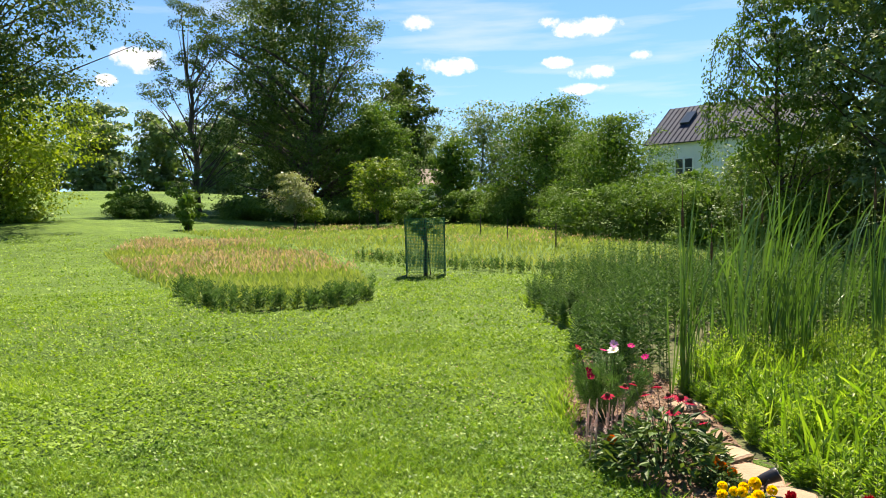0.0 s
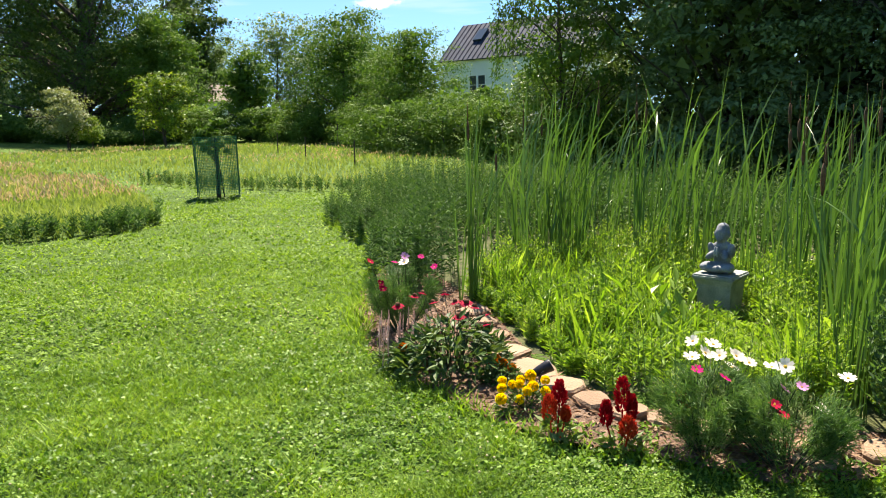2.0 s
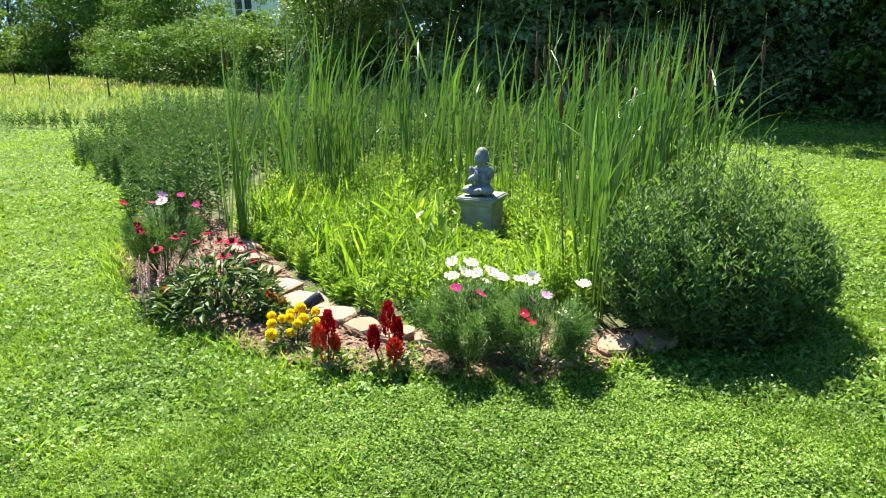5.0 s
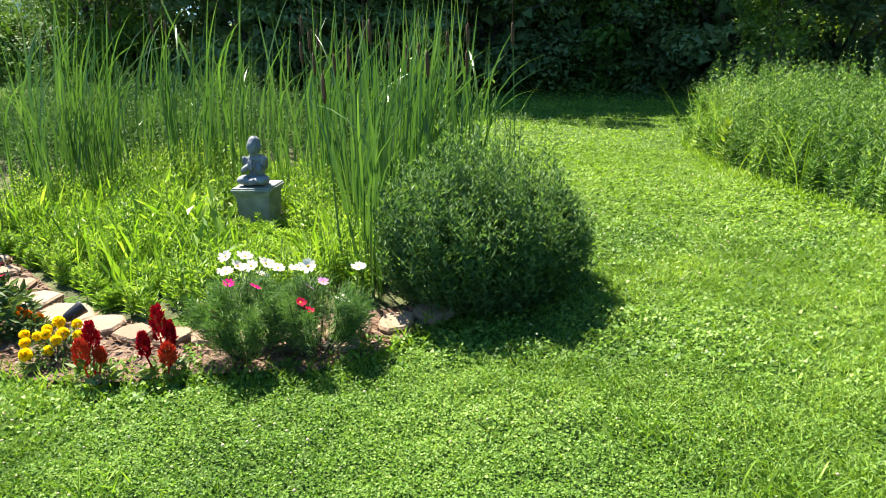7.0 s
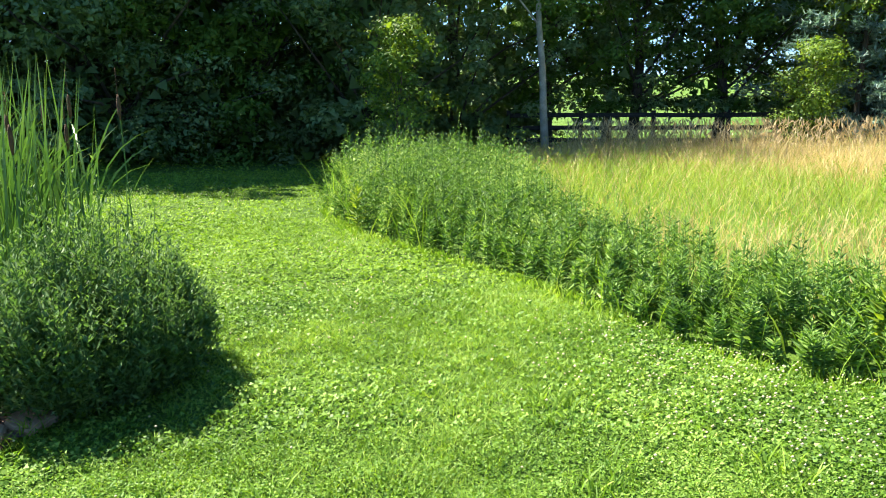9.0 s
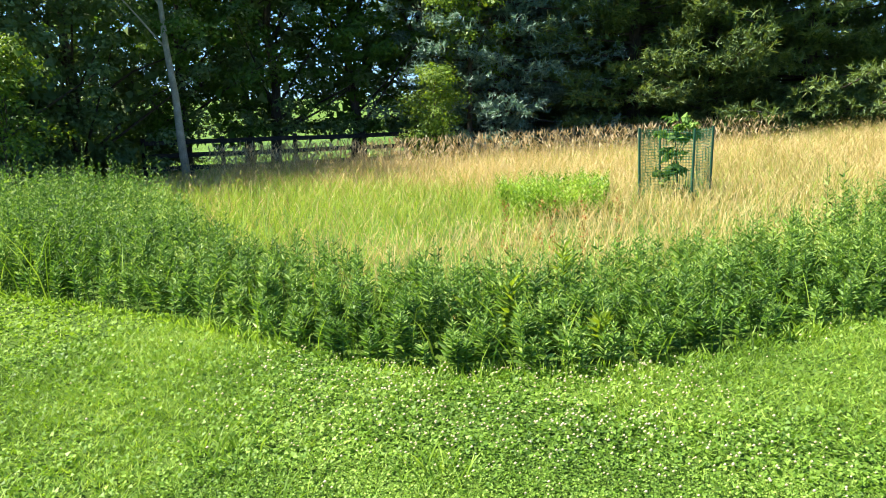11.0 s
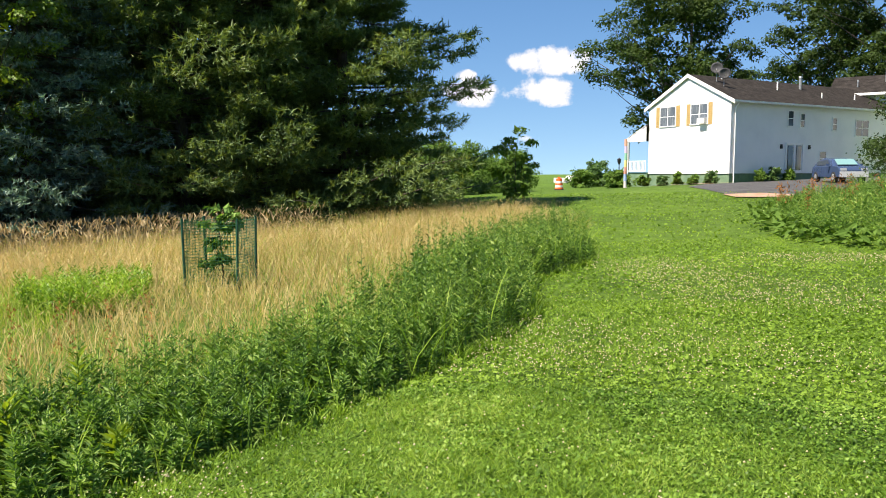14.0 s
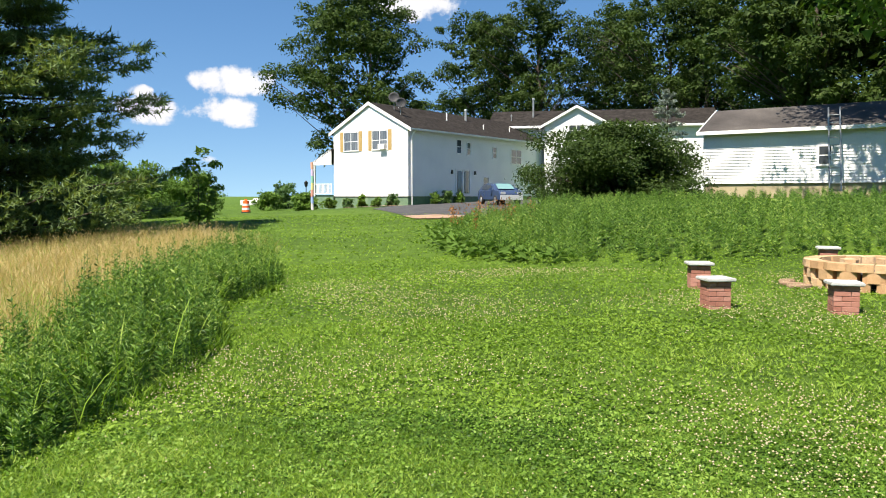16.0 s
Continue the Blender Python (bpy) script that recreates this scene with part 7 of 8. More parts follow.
def make_house():
    ox, oy, rz = 26.2, -49.4, -11.5
    z0 = 0.87
    t = thing("house", "two-storey white sided house with dark shingle roof", "house", ox, oy, z0, rz)
    W, D = 7.5, 21.0
    sb, ev, rg = 0.65, 5.65, 7.6          # siding bottom, eave, ridge
    g = Geo()
    add_box(g, (W / 2, -D / 2, (ev + sb) / 2), (W - 0.06, D - 0.06, ev - sb))
    v = [(0.03, -0.03, ev), (W - 0.03, -0.03, ev), (W / 2, -0.03, rg - 0.05), (0.03, -D + 0.03, ev), (W - 0.03, -D + 0.03, ev), (W / 2, -D + 0.03, rg - 0.05)]
    g.add(np.array(v), [np.array([(0, 1, 2), (5, 4, 3)]), np.array([(0, 2, 5, 3), (2, 1, 4, 5)])])
    core = part("core_wall", g, SIDING, t)
    side(core, clap_wall((W, 0), (0, 0), sb, ev, 0.115, 0.012, rg - ev))
    side(core, clap_wall((0, 0), (0, -D), sb, ev, 0.115, 0.012))
    g = Geo()
    add_box(g, (W / 2, -D / 2, sb / 2 - 0.6), (W - 0.12, D - 0.12, sb + 1.2))
    part("foundation", g, GREENBASE, t, "painted green foundation")
    o, og = 0.4, 0.13
    k = (rg - ev) / (W / 2)
    for s in (0, 1):
        xe = -o if s == 0 else W + o
        roof_slab(t, "roof", [(xe, og, ev - k * o + 0.1), (xe, -D - o, ev - k * o + 0.1), (W / 2, -D - o, rg + 0.1), (W / 2, og, rg + 0.1)], 0.12, SHINGLE)
        # white rake boards and gutter
        g = Geo()
        a, b = np.array([xe, og + 0.012, ev - k * o + 0.02]), np.array([W / 2, og + 0.012, rg + 0.02])
        vv = [a, b, b + np.array([0, 0, 0.1]), a + np.array([0, 0, 0.1])]
        vv = vv + [q - np.array([0, 0.03, 0.0]) + np.array([0, 0, -0.22 if i < 2 else 0]) for i, q in enumerate(vv)]
        va = np.array([a + (0, 0, -0.16), b + (0, 0, -0.16), b + (0, 0, 0.1), a + (0, 0, 0.1), a + (0, -0.03, -0.16), b + (0, -0.03, -0.16), b + (0, -0.03, 0.1), a + (0, -0.03, 0.1)])
        g.add(va, np.array([(0, 1, 2, 3), (7, 6, 5, 4), (0, 4, 5, 1), (1, 5, 6, 2), (2, 6, 7, 3), (3, 7, 4, 0)]))
        part("rake_board", g, TRIM, t)
    g = Geo()
    add_box(g, (-0.45, -D / 2, ev - 0.16), (0.12, D + 0.7, 0.12))
    part("gutter", g, TRIM, t)
    g = Geo()
    add_tube(g, [(-0.42, -0.35, ev - 0.2), (-0.08, -0.35, ev - 0.55), (-0.08, -0.35, 0.0)], [0.045] * 3, 6)
    part("downspout", g, TRIM, t)
    # gable windows (centre along x, measured from the near corner)
    w2 = window(t, (2.7, 0, 4.82), (-1, 0), 1.5, 1.42, True)
    window(t, (5.62, 0, 4.82), (-1, 0), 1.5, 1.42, True)
    g = Geo()
    add_box(g, (0.38, -0.16, -0.5), (0.6, 0.34, 0.38))
    part("window_air_conditioner", g, TRIM, w2, "white window air conditioner")
    # side wall openings: (along, centre height, width, height, panes)
    for s, z, w, h, n in ((6.3, 4.55, 0.62, 1.1, 1), (7.65, 4.45, 0.5, 1.0, 1), (11.5, 4.3, 0.55, 0.95, 1), (15.0, 4.1, 1.7, 1.25, 2), (10.2, 1.75, 0.8, 1.0, 1)):
        window(t, (0, -s, z), (0, -1), w, h, False, n, False)
    door = new("french_door")
    door.parent = t
    door.matrix_basis = pose(-0.03, -6.85, 1.72, 0, 0, -90)
    g = Geo()
    for c, s in (((0, 0, 1.05), (2.0, 0.1, 0.12)), ((-0.97, 0, 0), (0.12, 0.1, 2.1)), ((0.97, 0, 0), (0.12, 0.1, 2.1)), ((0, 0, 0), (0.16, 0.09, 2.05)), ((0, 0, -0.95), (1.9, 0.09, 0.2))):
        add_box(g, c, s)
    part("frame", g, TRIM, door)
    for s in (-1, 1):
        g = Geo()
        add_box(g, (s * 0.48, -0.02, 0.05), (0.55, 0.03, 1.75))
        part("pane", g, GLASS, door)
    for s in (5.3, 8.5):
        g = Geo()
        add_box(g, (-0.08, -s, 2.55), (0.16, 0.14, 0.3), taper=0.7)
        part("wall_lamp", g, BLACK, t, "black outdoor wall lamp")
    # vents on the roof
    for s, u, h, r0, m in ((7.5, 0.55, 0.7, 0.05, TRIM), (11.0, 0.7, 0.95, 0.1, GALV), (11.5, 0.3, 0.5, 0.05, TRIM), (16, 0.35, 0.5, 0.05, TRIM), (3.0, 0.9, 0.4, 0.05, TRIM)):
        g = Geo()
        x, zz = W / 2 * u, ev + (rg - ev) * u
        add_tube(g, [(x, -s, zz - 0.1), (x, -s, zz + h)], [r0, r0], 8)
        if m is GALV:
            add_tube(g, [(x, -s, zz + h), (x, -s, zz + h + 0.14)], [r0 * 1.6, r0 * 1.2], 8)
        part("roof_vent", g, m, t)
    # porch on the far side
    roof_slab(t, "porch_roof", [(W, 0.3, 4.35), (W + 2.1, 0.3, 3.35), (W + 2.1, -7, 3.35), (W, -7, 4.35)], 0.14, SHINGLE)
    g = Geo()
    va = np.array([(W, 0.3, 4.36), (W + 2.1, 0.3, 3.36), (W + 2.1, 0.3, 3.1), (W, 0.3, 3.1), (W, 0.24, 4.36), (W + 2.1, 0.24, 3.36), (W + 2.1, 0.24, 3.1), (W, 0.24, 3.1)])
    g.add(va, np.array([(0, 1, 2, 3), (7, 6, 5, 4), (0, 4, 5, 1), (1, 5, 6, 2), (2, 6, 7, 3), (3, 7, 4, 0)]))
    part("porch_gable", g, TRIM, t)
    g = Geo()
    add_box(g, (W + 1.02, -3.5, 0.2), (2.05, 7.2, 1.1))
    part("porch_base", g, GREENBASE, t)
    for y in (0.2, -3.3, -6.8):
        g = Geo()
        add_box(g, (W + 1.95, y, 1.95), (0.14, 0.14, 2.5))
        part("porch_post", g, TRIM, t)
    for z in (1.62, 0.85):
        g = Geo()
        add_box(g, (W + 1.0, 0.2, z), (1.9, 0.05, 0.06))
        part("porch_rail", g, TRIM, t)
    for i in range(14):
        g = Geo()
        add_box(g, (W + 0.1 + i * 0.14, 0.2, 1.23), (0.06, 0.03, 0.72))
        part("baluster", g, TRIM, t)
    return t


make_house()


DISHGREY = surface("dish_grey", [(0.045, 0.045, 0.048), (0.075, 0.075, 0.08)], 0.6, 6, 40, 0.05)


def satellite_dish(x, y, z, rz):
    t = thing("satellite_dish", "grey satellite dish on the roof ridge", "satellite dish", x, y, z, rz, group="satellite dishes")
    g = Geo()
    n, m = 16, 4
    rows = [np.stack([np.cos(np.arange(n) * 2 * np.pi / n) * 0.42 * k / m, np.full(n, 0.1 * (k / m) ** 2), np.sin(np.arange(n) * 2 * np.pi / n) * 0.38 * k / m + 0.85], 1) for k in range(1, m + 1)]
    v = np.concatenate([[(0, 0, 0.85)]] + rows)
    q = np.array([(1 + i * n + j, 1 + i * n + (j + 1) % n, 1 + (i + 1) * n + (j + 1) % n, 1 + (i + 1) * n + j) for i in range(m - 1) for j in range(n)])
    tr = np.array([(0, 1 + (j + 1) % n, 1 + j) for j in range(n)])
    g.add(v, [q, tr])
    d = part("dish", g, DISHGREY, t, smooth=True)
    sd = d.modifiers.new("thick", "SOLIDIFY")
    sd.thickness = 0.02
    g = Geo()
    add_tube(g, [(0, -0.05, -0.1), (0, -0.08, 0.5), (0, -0.02, 0.82)], [0.025] * 3, 6)
    add_tube(g, [(0, 0.05, 0.5), (0, 0.42, 0.72)], [0.015] * 2, 5)
    part("arm", g, GALV, t)


satellite_dish(28.55, -51.6, 8.15, 25)
satellite_dish(27.75, -51.2, 7.65, 40)


def make_wing():
    """The house's rear wing, set across behind it."""
    t = thing("rear_house", "white house wing with brown roof and front gable", "house", 26.9, -68.0, 1.2, 194)
    L, D, ev, rg = 20.0, 8.0, 6.9, 8.7
    # local x runs along the front to the right, local y to the back
    g = Geo()
    add_box(g, (L / 2, D / 2, ev / 2 - 0.3), (L, D, ev + 0.6))
    part("wall", g, SIDING, t)
    for s in (0, 1):
        ye = -0.5 if s == 0 else D + 0.5
        roof_slab(t, "roof", [(-0.5, ye, ev - 0.1), (L + 0.5, ye, ev - 0.1), (L + 0.5, D / 2, rg), (-0.5, D / 2, rg)], 0.15, SHINGLE)
    g = Geo()
    add_box(g, (L / 2, -0.55, ev - 0.15), (L + 1, 0.1, 0.2))
    part("fascia", g, TRIM, t)
    # front gable
    c, w, pk = 7.8, 3.1, 8.55
    g = Geo()
    add_box(g, (c, -0.5, ev / 2), (2 * w - 0.4, 1.4, ev - 0.1))
    g.add(np.array([(c - w + 0.2, -1.2, ev - 0.1), (c + w - 0.2, -1.2, ev - 0.1), (c, -1.2, pk - 0.15), (c - w + 0.2, 2, ev - 0.1), (c + w - 0.2, 2, ev - 0.1), (c, 2, pk - 0.15)]), [np.array([(0, 1, 2), (5, 4, 3)]), np.array([(0, 2, 5, 3), (2, 1, 4, 5)])])
    part("front_gable", g, SIDING, t)
    for s in (-1, 1):
        roof_slab(t, "gable_roof", [(c + s * (w + 0.3), -1.5, ev - 0.25), (c + s * (w + 0.3), 4, ev - 0.25), (c, 4, pk), (c, -1.5, pk)], 0.14, SHINGLE)
        g = Geo()
        a, b = np.array([c + s * (w + 0.3), -1.52, ev - 0.3]), np.array([c, -1.52, pk - 0.05])
        va = np.array([a + (0, 0, -0.16), b + (0, 0, -0.16), b + (0, 0, 0.08), a + (0, 0, 0.08), a + (0, 0.05, -0.16), b + (0, 0.05, -0.16), b + (0, 0.05, 0.08), a + (0, 0.05, 0.08)])
        g.add(va, np.array([(0, 1, 2, 3), (7, 6, 5, 4), (0, 4, 5, 1), (1, 5, 6, 2), (2, 6, 7, 3), (3, 7, 4, 0)]))
        part("rake_board", g, TRIM, t)
    window(t, (c, -1.2, 6.3), (1, 0), 1.4, 1.0, False, 2, False)
    for x, y, h, r0 in ((3.6, 2.2, 1.7, 0.09), (1.6, 1.2, 0.5, 0.05), (16, 2.5, 0.6, 0.05)):
        g = Geo()
        zz = ev + (rg - ev) * (1 - abs(y - D / 2) / (D / 2))
        add_tube(g, [(x, y, zz - 0.3), (x, y, zz + h)], [r0, r0], 8)
        add_tube(g, [(x, y, zz + h), (x, y, zz + h + 0.16)], [r0 * 1.7, r0 * 1.2], 8)
        part("chimney_pipe", g, GALV, t)


make_wing()


def make_shed():
    t = thing("shed", "long white sided shed with grey roof, its patches partly painted tree shadow", "shed", 4.1, -33.0, 1.48, 170)
    # local x runs along the front to the right, local y to the back
    L, D, sb, ev, rg = 7.0, 4.6, 0.56, 2.62, 3.62
    g = Geo()
    add_box(g, (L / 2, D / 2, (sb + ev) / 2), (L - 0.05, D - 0.05, ev - sb))
    g.add(np.array([(0.03, 0, ev), (0.03, D, ev), (0.03, D / 2, rg - 0.05), (L - 0.03, 0, ev), (L - 0.03, D, ev), (L - 0.03, D / 2, rg - 0.05)]), [np.array([(0, 1, 2), (5, 4, 3)]), np.array([(0, 2, 5, 3), (2, 1, 4, 5)])])
    core = part("core_wall", g, SIDING, t)
    side(core, clap_wall((0, 0), (L, 0), sb, ev, 0.115, 0.022))
    side(core, clap_wall((0, D), (0, 0), sb, ev, 0.115, 0.022, rg - ev))
    g = Geo()
    add_box(g, (L / 2, D / 2, sb / 2 - 0.4), (L - 0.1, D - 0.1, sb + 0.8))
    part("base", g, surface("tan_base", [(0.34, 0.28, 0.17), (0.44, 0.37, 0.24)], 0.9, 3, 30, 0.3), t, "tan weathered base")
    for s in (0, 1):
        ye = -0.3 if s == 0 else D + 0.3
        # broad dark patches in the front colour: brown patching and painted tree shadow
        roof_slab(t, "roof", [(-0.15, ye, ev - 0.02), (L + 0.25, ye, ev - 0.02), (L + 0.25, D / 2, rg + 0.08), (-0.15, D / 2, rg + 0.08)], 0.1, surface("shadow_patched_roofing", [(0.03, 0.026, 0.024), (0.065, 0.058, 0.053), (0.12, 0.108, 0.097)], 0.9, 0.5, 20, 0.3) if s == 0 else SHINGLE)
    g = Geo()
    add_box(g, (L / 2, -0.33, ev - 0.06), (L + 0.4, 0.05, 0.14))
    part("fascia", g, TRIM, t)
    g = Geo()
    a, b = np.array([-0.18, -0.3, ev - 0.12]), np.array([-0.18, D / 2, rg - 0.02])
    va = np.array([a, b, b + (0, 0, 0.14), a + (0, 0, 0.14), a + (0.04, 0, 0), b + (0.04, 0, 0), b + (0.04, 0, 0.14), a + (0.04, 0, 0.14)])
    g.add(va, np.array([(0, 1, 2, 3), (7, 6, 5, 4), (0, 4, 5, 1), (1, 5, 6, 2), (2, 6, 7, 3), (3, 7, 4, 0)]))
    part("rake_board", g, TRIM, t)
    window(t, (4.45, 0, 1.58), (1, 0), 0.46, 0.72, False, 1, False, 0.04)
    return t


make_shed()


def make_ladder():
    t = thing("ladder", "aluminium ladder leaning on the shed", "ladder", 4.1, -33.0, 1.48, 170)
    foot, top = np.array([4.95, -0.85, 0.25]), np.array([4.72, -0.22, 3.3])
    for s in (-0.19, 0.19):
        g = Geo()
        add_tube(g, [foot + (s, 0, 0), top + (s, 0, 0)], [0.03, 0.03], 6)
        part("rail", g, GALV, t)
    for i in range(1, 11):
        q = foot + (top - foot) * i / 11
        g = Geo()
        add_tube(g, [q - (0.19, 0, 0), q + (0.19, 0, 0)], [0.018, 0.018], 6)
        part("rung", g, GALV, t)


make_ladder()
sheet("driveway", "dark grey asphalt driveway before the house", "driveway", [(15.9, -31.2), (18.5, -34.2), (21.5, -38.0), (24.6, -41.5), (26.0, -46.0), (25.6, -49.5), (22.6, -64), (14, -60), (12.0, -46), (13.0, -36)], ASPHALT, 0.03, 4)
EARTH = surface("bare_earth", [(0.22, 0.13, 0.08), (0.32, 0.21, 0.14), (0.4, 0.3, 0.2)], 0.95, 2, 30, 0.4)
sheet("foundation_bed", "planted strip of bare earth along the house", "flower bed", [(25.9, -49.1), (33.3, -50.6), (33.2, -48.2), (29.5, -46.6), (26.2, -47.4)], EARTH, 0.05, 2)
sheet("gravel_patch", "pale worn gravel at the driveway's edge", "gravel", [(14.6, -31.8), (16.2, -31.0), (18.0, -33.2), (17.0, -35.0), (14.8, -34)], EARTH, 0.045, 2)
for i, (x, y, h, s) in enumerate([(27.0, -48.4, 0.8, 0.6), (28.2, -48.3, 0.6, 0.5), (29.6, -48.6, 0.9, 0.35), (31.0, -48.9, 0.6, 0.5), (32.5, -48.6, 0.7, 0.5), (25.0, -51.5, 0.8, 0.5), (24.7, -53.0, 0.9, 0.6), (24.4, -54.6, 0.7, 0.5), (33.8, -48.6, 0.8, 0.6)]):
    tree("foundation_plant", "small green shrub against the house wall", "shrub", x, y, h, s, 0.0, 420, 0.16, MID if i % 3 else SHRUB, seed=600 + i, limbs=4, trunk=0.02, group="foundation plants")


def make_car():
    """A parked dark blue hatchback, with its pale nose towards the lawn."""
    x, y = 19.6, -50.6
    t = thing("car", "dark blue car parked on the driveway", "car", x, y, G(x, y) + 0.03, -47)
    PAINT = surface("car_paint", [(0.05, 0.08, 0.16), (0.06, 0.095, 0.19)], 0.25, 2, 20, 0, metallic=0.3, spec=0.7)
    SILVER = surface("bumper_silver", [(0.5, 0.51, 0.52), (0.6, 0.61, 0.62)], 0.35, 2, 20, 0, metallic=0.2)
    TYRE = surface("tyre_rubber", [(0.015, 0.015, 0.015), (0.03, 0.03, 0.03)], 0.9, 10, 60, 0.2)
    prof = [(-2.15, 0.35), (-2.15, 0.75), (-2.0, 0.95), (-1.2, 1.02), (-0.55, 1.42), (0.7, 1.5), (1.65, 1.3), (2.0, 0.95), (2.1, 0.6), (2.05, 0.35)]
    bm = bmesh.new()
    rings = []
    for s, k in ((-0.84, 0.0), (-0.8, 1.0), (0.8, 1.0), (0.84, 0.0)):
        ring = []
        for px, pz in prof:
            inset = 0.16 if pz > 1.1 else 0.0
            yy = math.copysign(abs(s) - inset, s)
            ring.append(bm.verts.new((px * (0.98 if k == 0 else 1), yy, pz if k else min(pz, 1.45) - (0.02 if pz > 0.5 else 0))))
        rings.append(ring)
    n = len(prof)
    for a, b in zip(rings[:-1], rings[1:]):
        for i in range(n):
            bm.faces.new((a[i], a[(i + 1) % n], b[(i + 1) % n], b[i]))
    bm.faces.new(rings[0][::-1])
    bm.faces.new(rings[-1])
    bmesh.ops.recalc_face_normals(bm, faces=bm.faces[:])
    part("body", bm, PAINT, t, "glossy dark blue paint", smooth=False)
    g = Geo()
    g.add(np.array([(-1.22, -0.6, 1.06), (-1.22, 0.6, 1.06), (-0.6, 0.56, 1.42), (-0.6, -0.56, 1.42)]), np.array([(0, 1, 2, 3)]))
    # the blue-green reflection is put into the glass colour
    ws = part("windshield", g, principled("reflection_tinted_glass", (0.16, 0.3, 0.3), 0.05, 0.0, 1.0), t, "windshield coloured pale green for its reflection")
    ws.location = (-0.03, 0, 0.03)
    for s in (-1, 1):
        g = Geo()
        g.add(np.array([(-0.6, s * 0.7, 1.06), (1.4, s * 0.7, 1.06), (1.2, s * 0.672, 1.32), (-0.35, s * 0.672, 1.38)]), np.array([(0, 1, 2, 3)]))
        w = part("side_window", g, GLASS, t)
        w.location = (0, s * 0.125, 0)
        g = Geo()
        add_box(g, (-0.75, s * 0.98, 1.08), (0.14, 0.18, 0.14))
        part("mirror", g, PAINT, t)
        g = Geo()
        add_box(g, (-2.08, s * 0.6, 0.8), (0.2, 0.36, 0.16), taper=0.85)
        part("headlight", g, LENS, t)
        for px in (-1.35, 1.35):
            g = Geo()
            add_tube(g, [(px, s * 0.68, 0.32), (px, s * 0.88, 0.32)], [0.32, 0.32], 18)
            wheel = part("wheel", g, TYRE, t)
            g = Geo()
            add_tube(g, [(px, s * 0.87, 0.32), (px, s * 0.895, 0.32)], [0.2, 0.18], 12)
            part("rim", g, GALV, wheel)
    g = Geo()
    add_box(g, (-2.1, 0, 0.5), (0.22, 1.62, 0.34))
    part("bumper", g, SILVER, t, "pale silver front bumper")


make_car()
ORANGE = surface("orange_plastic", [(0.75, 0.1, 0.02), (0.85, 0.15, 0.03)], 0.5, 4, 30, 0.05)
REFLECT = surface("white_band", [(0.7, 0.7, 0.68), (0.8, 0.8, 0.78)], 0.4, 4, 30, 0)


def make_drum():
    x, y = 40.2, -48.4
    t = thing("traffic_drum", "orange and white banded traffic drum on the grass", "traffic drum", x, y, G(x, y))
    g = Geo()
    add_tube(g, [(0, 0, 0), (0, 0, 0.1)], [0.42, 0.4], 16)
    part("base", g, BLACK, t)
    z = 0.08
    for i, h in enumerate((0.16, 0.17, 0.16, 0.17, 0.22)):
        g = Geo()
        add_tube(g, [(0, 0, z), (0, 0, z + h)], [0.34 - 0.02 * i, 0.33 - 0.02 * i], 18)
        part("band", g, REFLECT if i % 2 else ORANGE, t)
        z += h
    g = Geo()
    add_box(g, (0, 0, z + 0.06), (0.24, 0.05, 0.12))
    part("handle", g, ORANGE, t)


make_drum()


def make_pole():
    x, y = 30.3, -43.3
    t = thing("painted_pole", "pole painted in bright colour bands before the porch", "pole", x, y, G(x, y))
    cols = [(0.55, 0.5, 0.5), (0.25, 0.35, 0.6), (0.6, 0.25, 0.2), (0.6, 0.5, 0.2), (0.2, 0.42, 0.3), (0.5, 0.4, 0.55), (0.55, 0.3, 0.2)]
    for i, c in enumerate(cols):
        g = Geo()
        add_tube(g, [(0.02 * math.sin(i), 0, i * 0.46), (0.02 * math.sin(i + 1), 0, i * 0.46 + 0.46)], [0.11, 0.1], 10)
        part("painted_band", g, surface("band_paint", [c, tuple(v * 1.2 for v in c)], 0.6, 5, 30, 0.05), t)


make_pole()


def make_lamp_post():
    x, y = 41.1, -57.8
    t = thing("lamp_post", "dark lamp post with lantern head", "lamp post", x, y, G(x, y))
    g = Geo()
    add_tube(g, [(0, 0, 0), (0, 0, 2.1)], [0.06, 0.04], 8)
    part("post", g, BLACK, t)
    g = Geo()
    add_tube(g, [(0, 0, 2.1), (0, 0, 2.25), (0, 0, 2.55), (0, 0, 2.7)], [0.05, 0.14, 0.18, 0.02], 8)
    part("lantern", g, BLACK, t)


make_lamp_post()
# roofs and shrubs beyond the rise
for i, (x, y, w, h, rz) in enumerate([(62.2, -79.4, 3.4, 1.7, 20), (65.2, -79.6, 2.2, 1.4, 40)]):
    t = thing("distant_house", "pale roofed house beyond the rise", "house", x, y, G(x, y) - 0.75, rz)
    g = Geo()
    add_box(g, (0, 0, h * 0.3), (w, 2.4, h * 0.6))
    part("wall", g, SIDING, t)
    for s in (-1, 1):
        roof_slab(t, "roof", [(-w / 2 - 0.3, s * 1.4, h * 0.58), (w / 2 + 0.3, s * 1.4, h * 0.58), (w / 2 + 0.3, 0, h), (-w / 2 - 0.3, 0, h)], 0.12, CAPSTONE)
for i, (x, y, h, s) in enumerate([(46, -62, 2.0, 1.6), (44, -56, 1.5, 1.4), (50, -66, 2.4, 1.6), (37, -52, 1.2, 1.4)]):
    tree("garden_shrub", "rounded dark shrub beyond the house", "shrub", x, y, h, s, 0.0, 1200, 0.2, SHRUB if i % 2 == 0 else MID, seed=620 + i, profile=0.35, limbs=4, trunk=0.04, group="shrubs beyond the house")

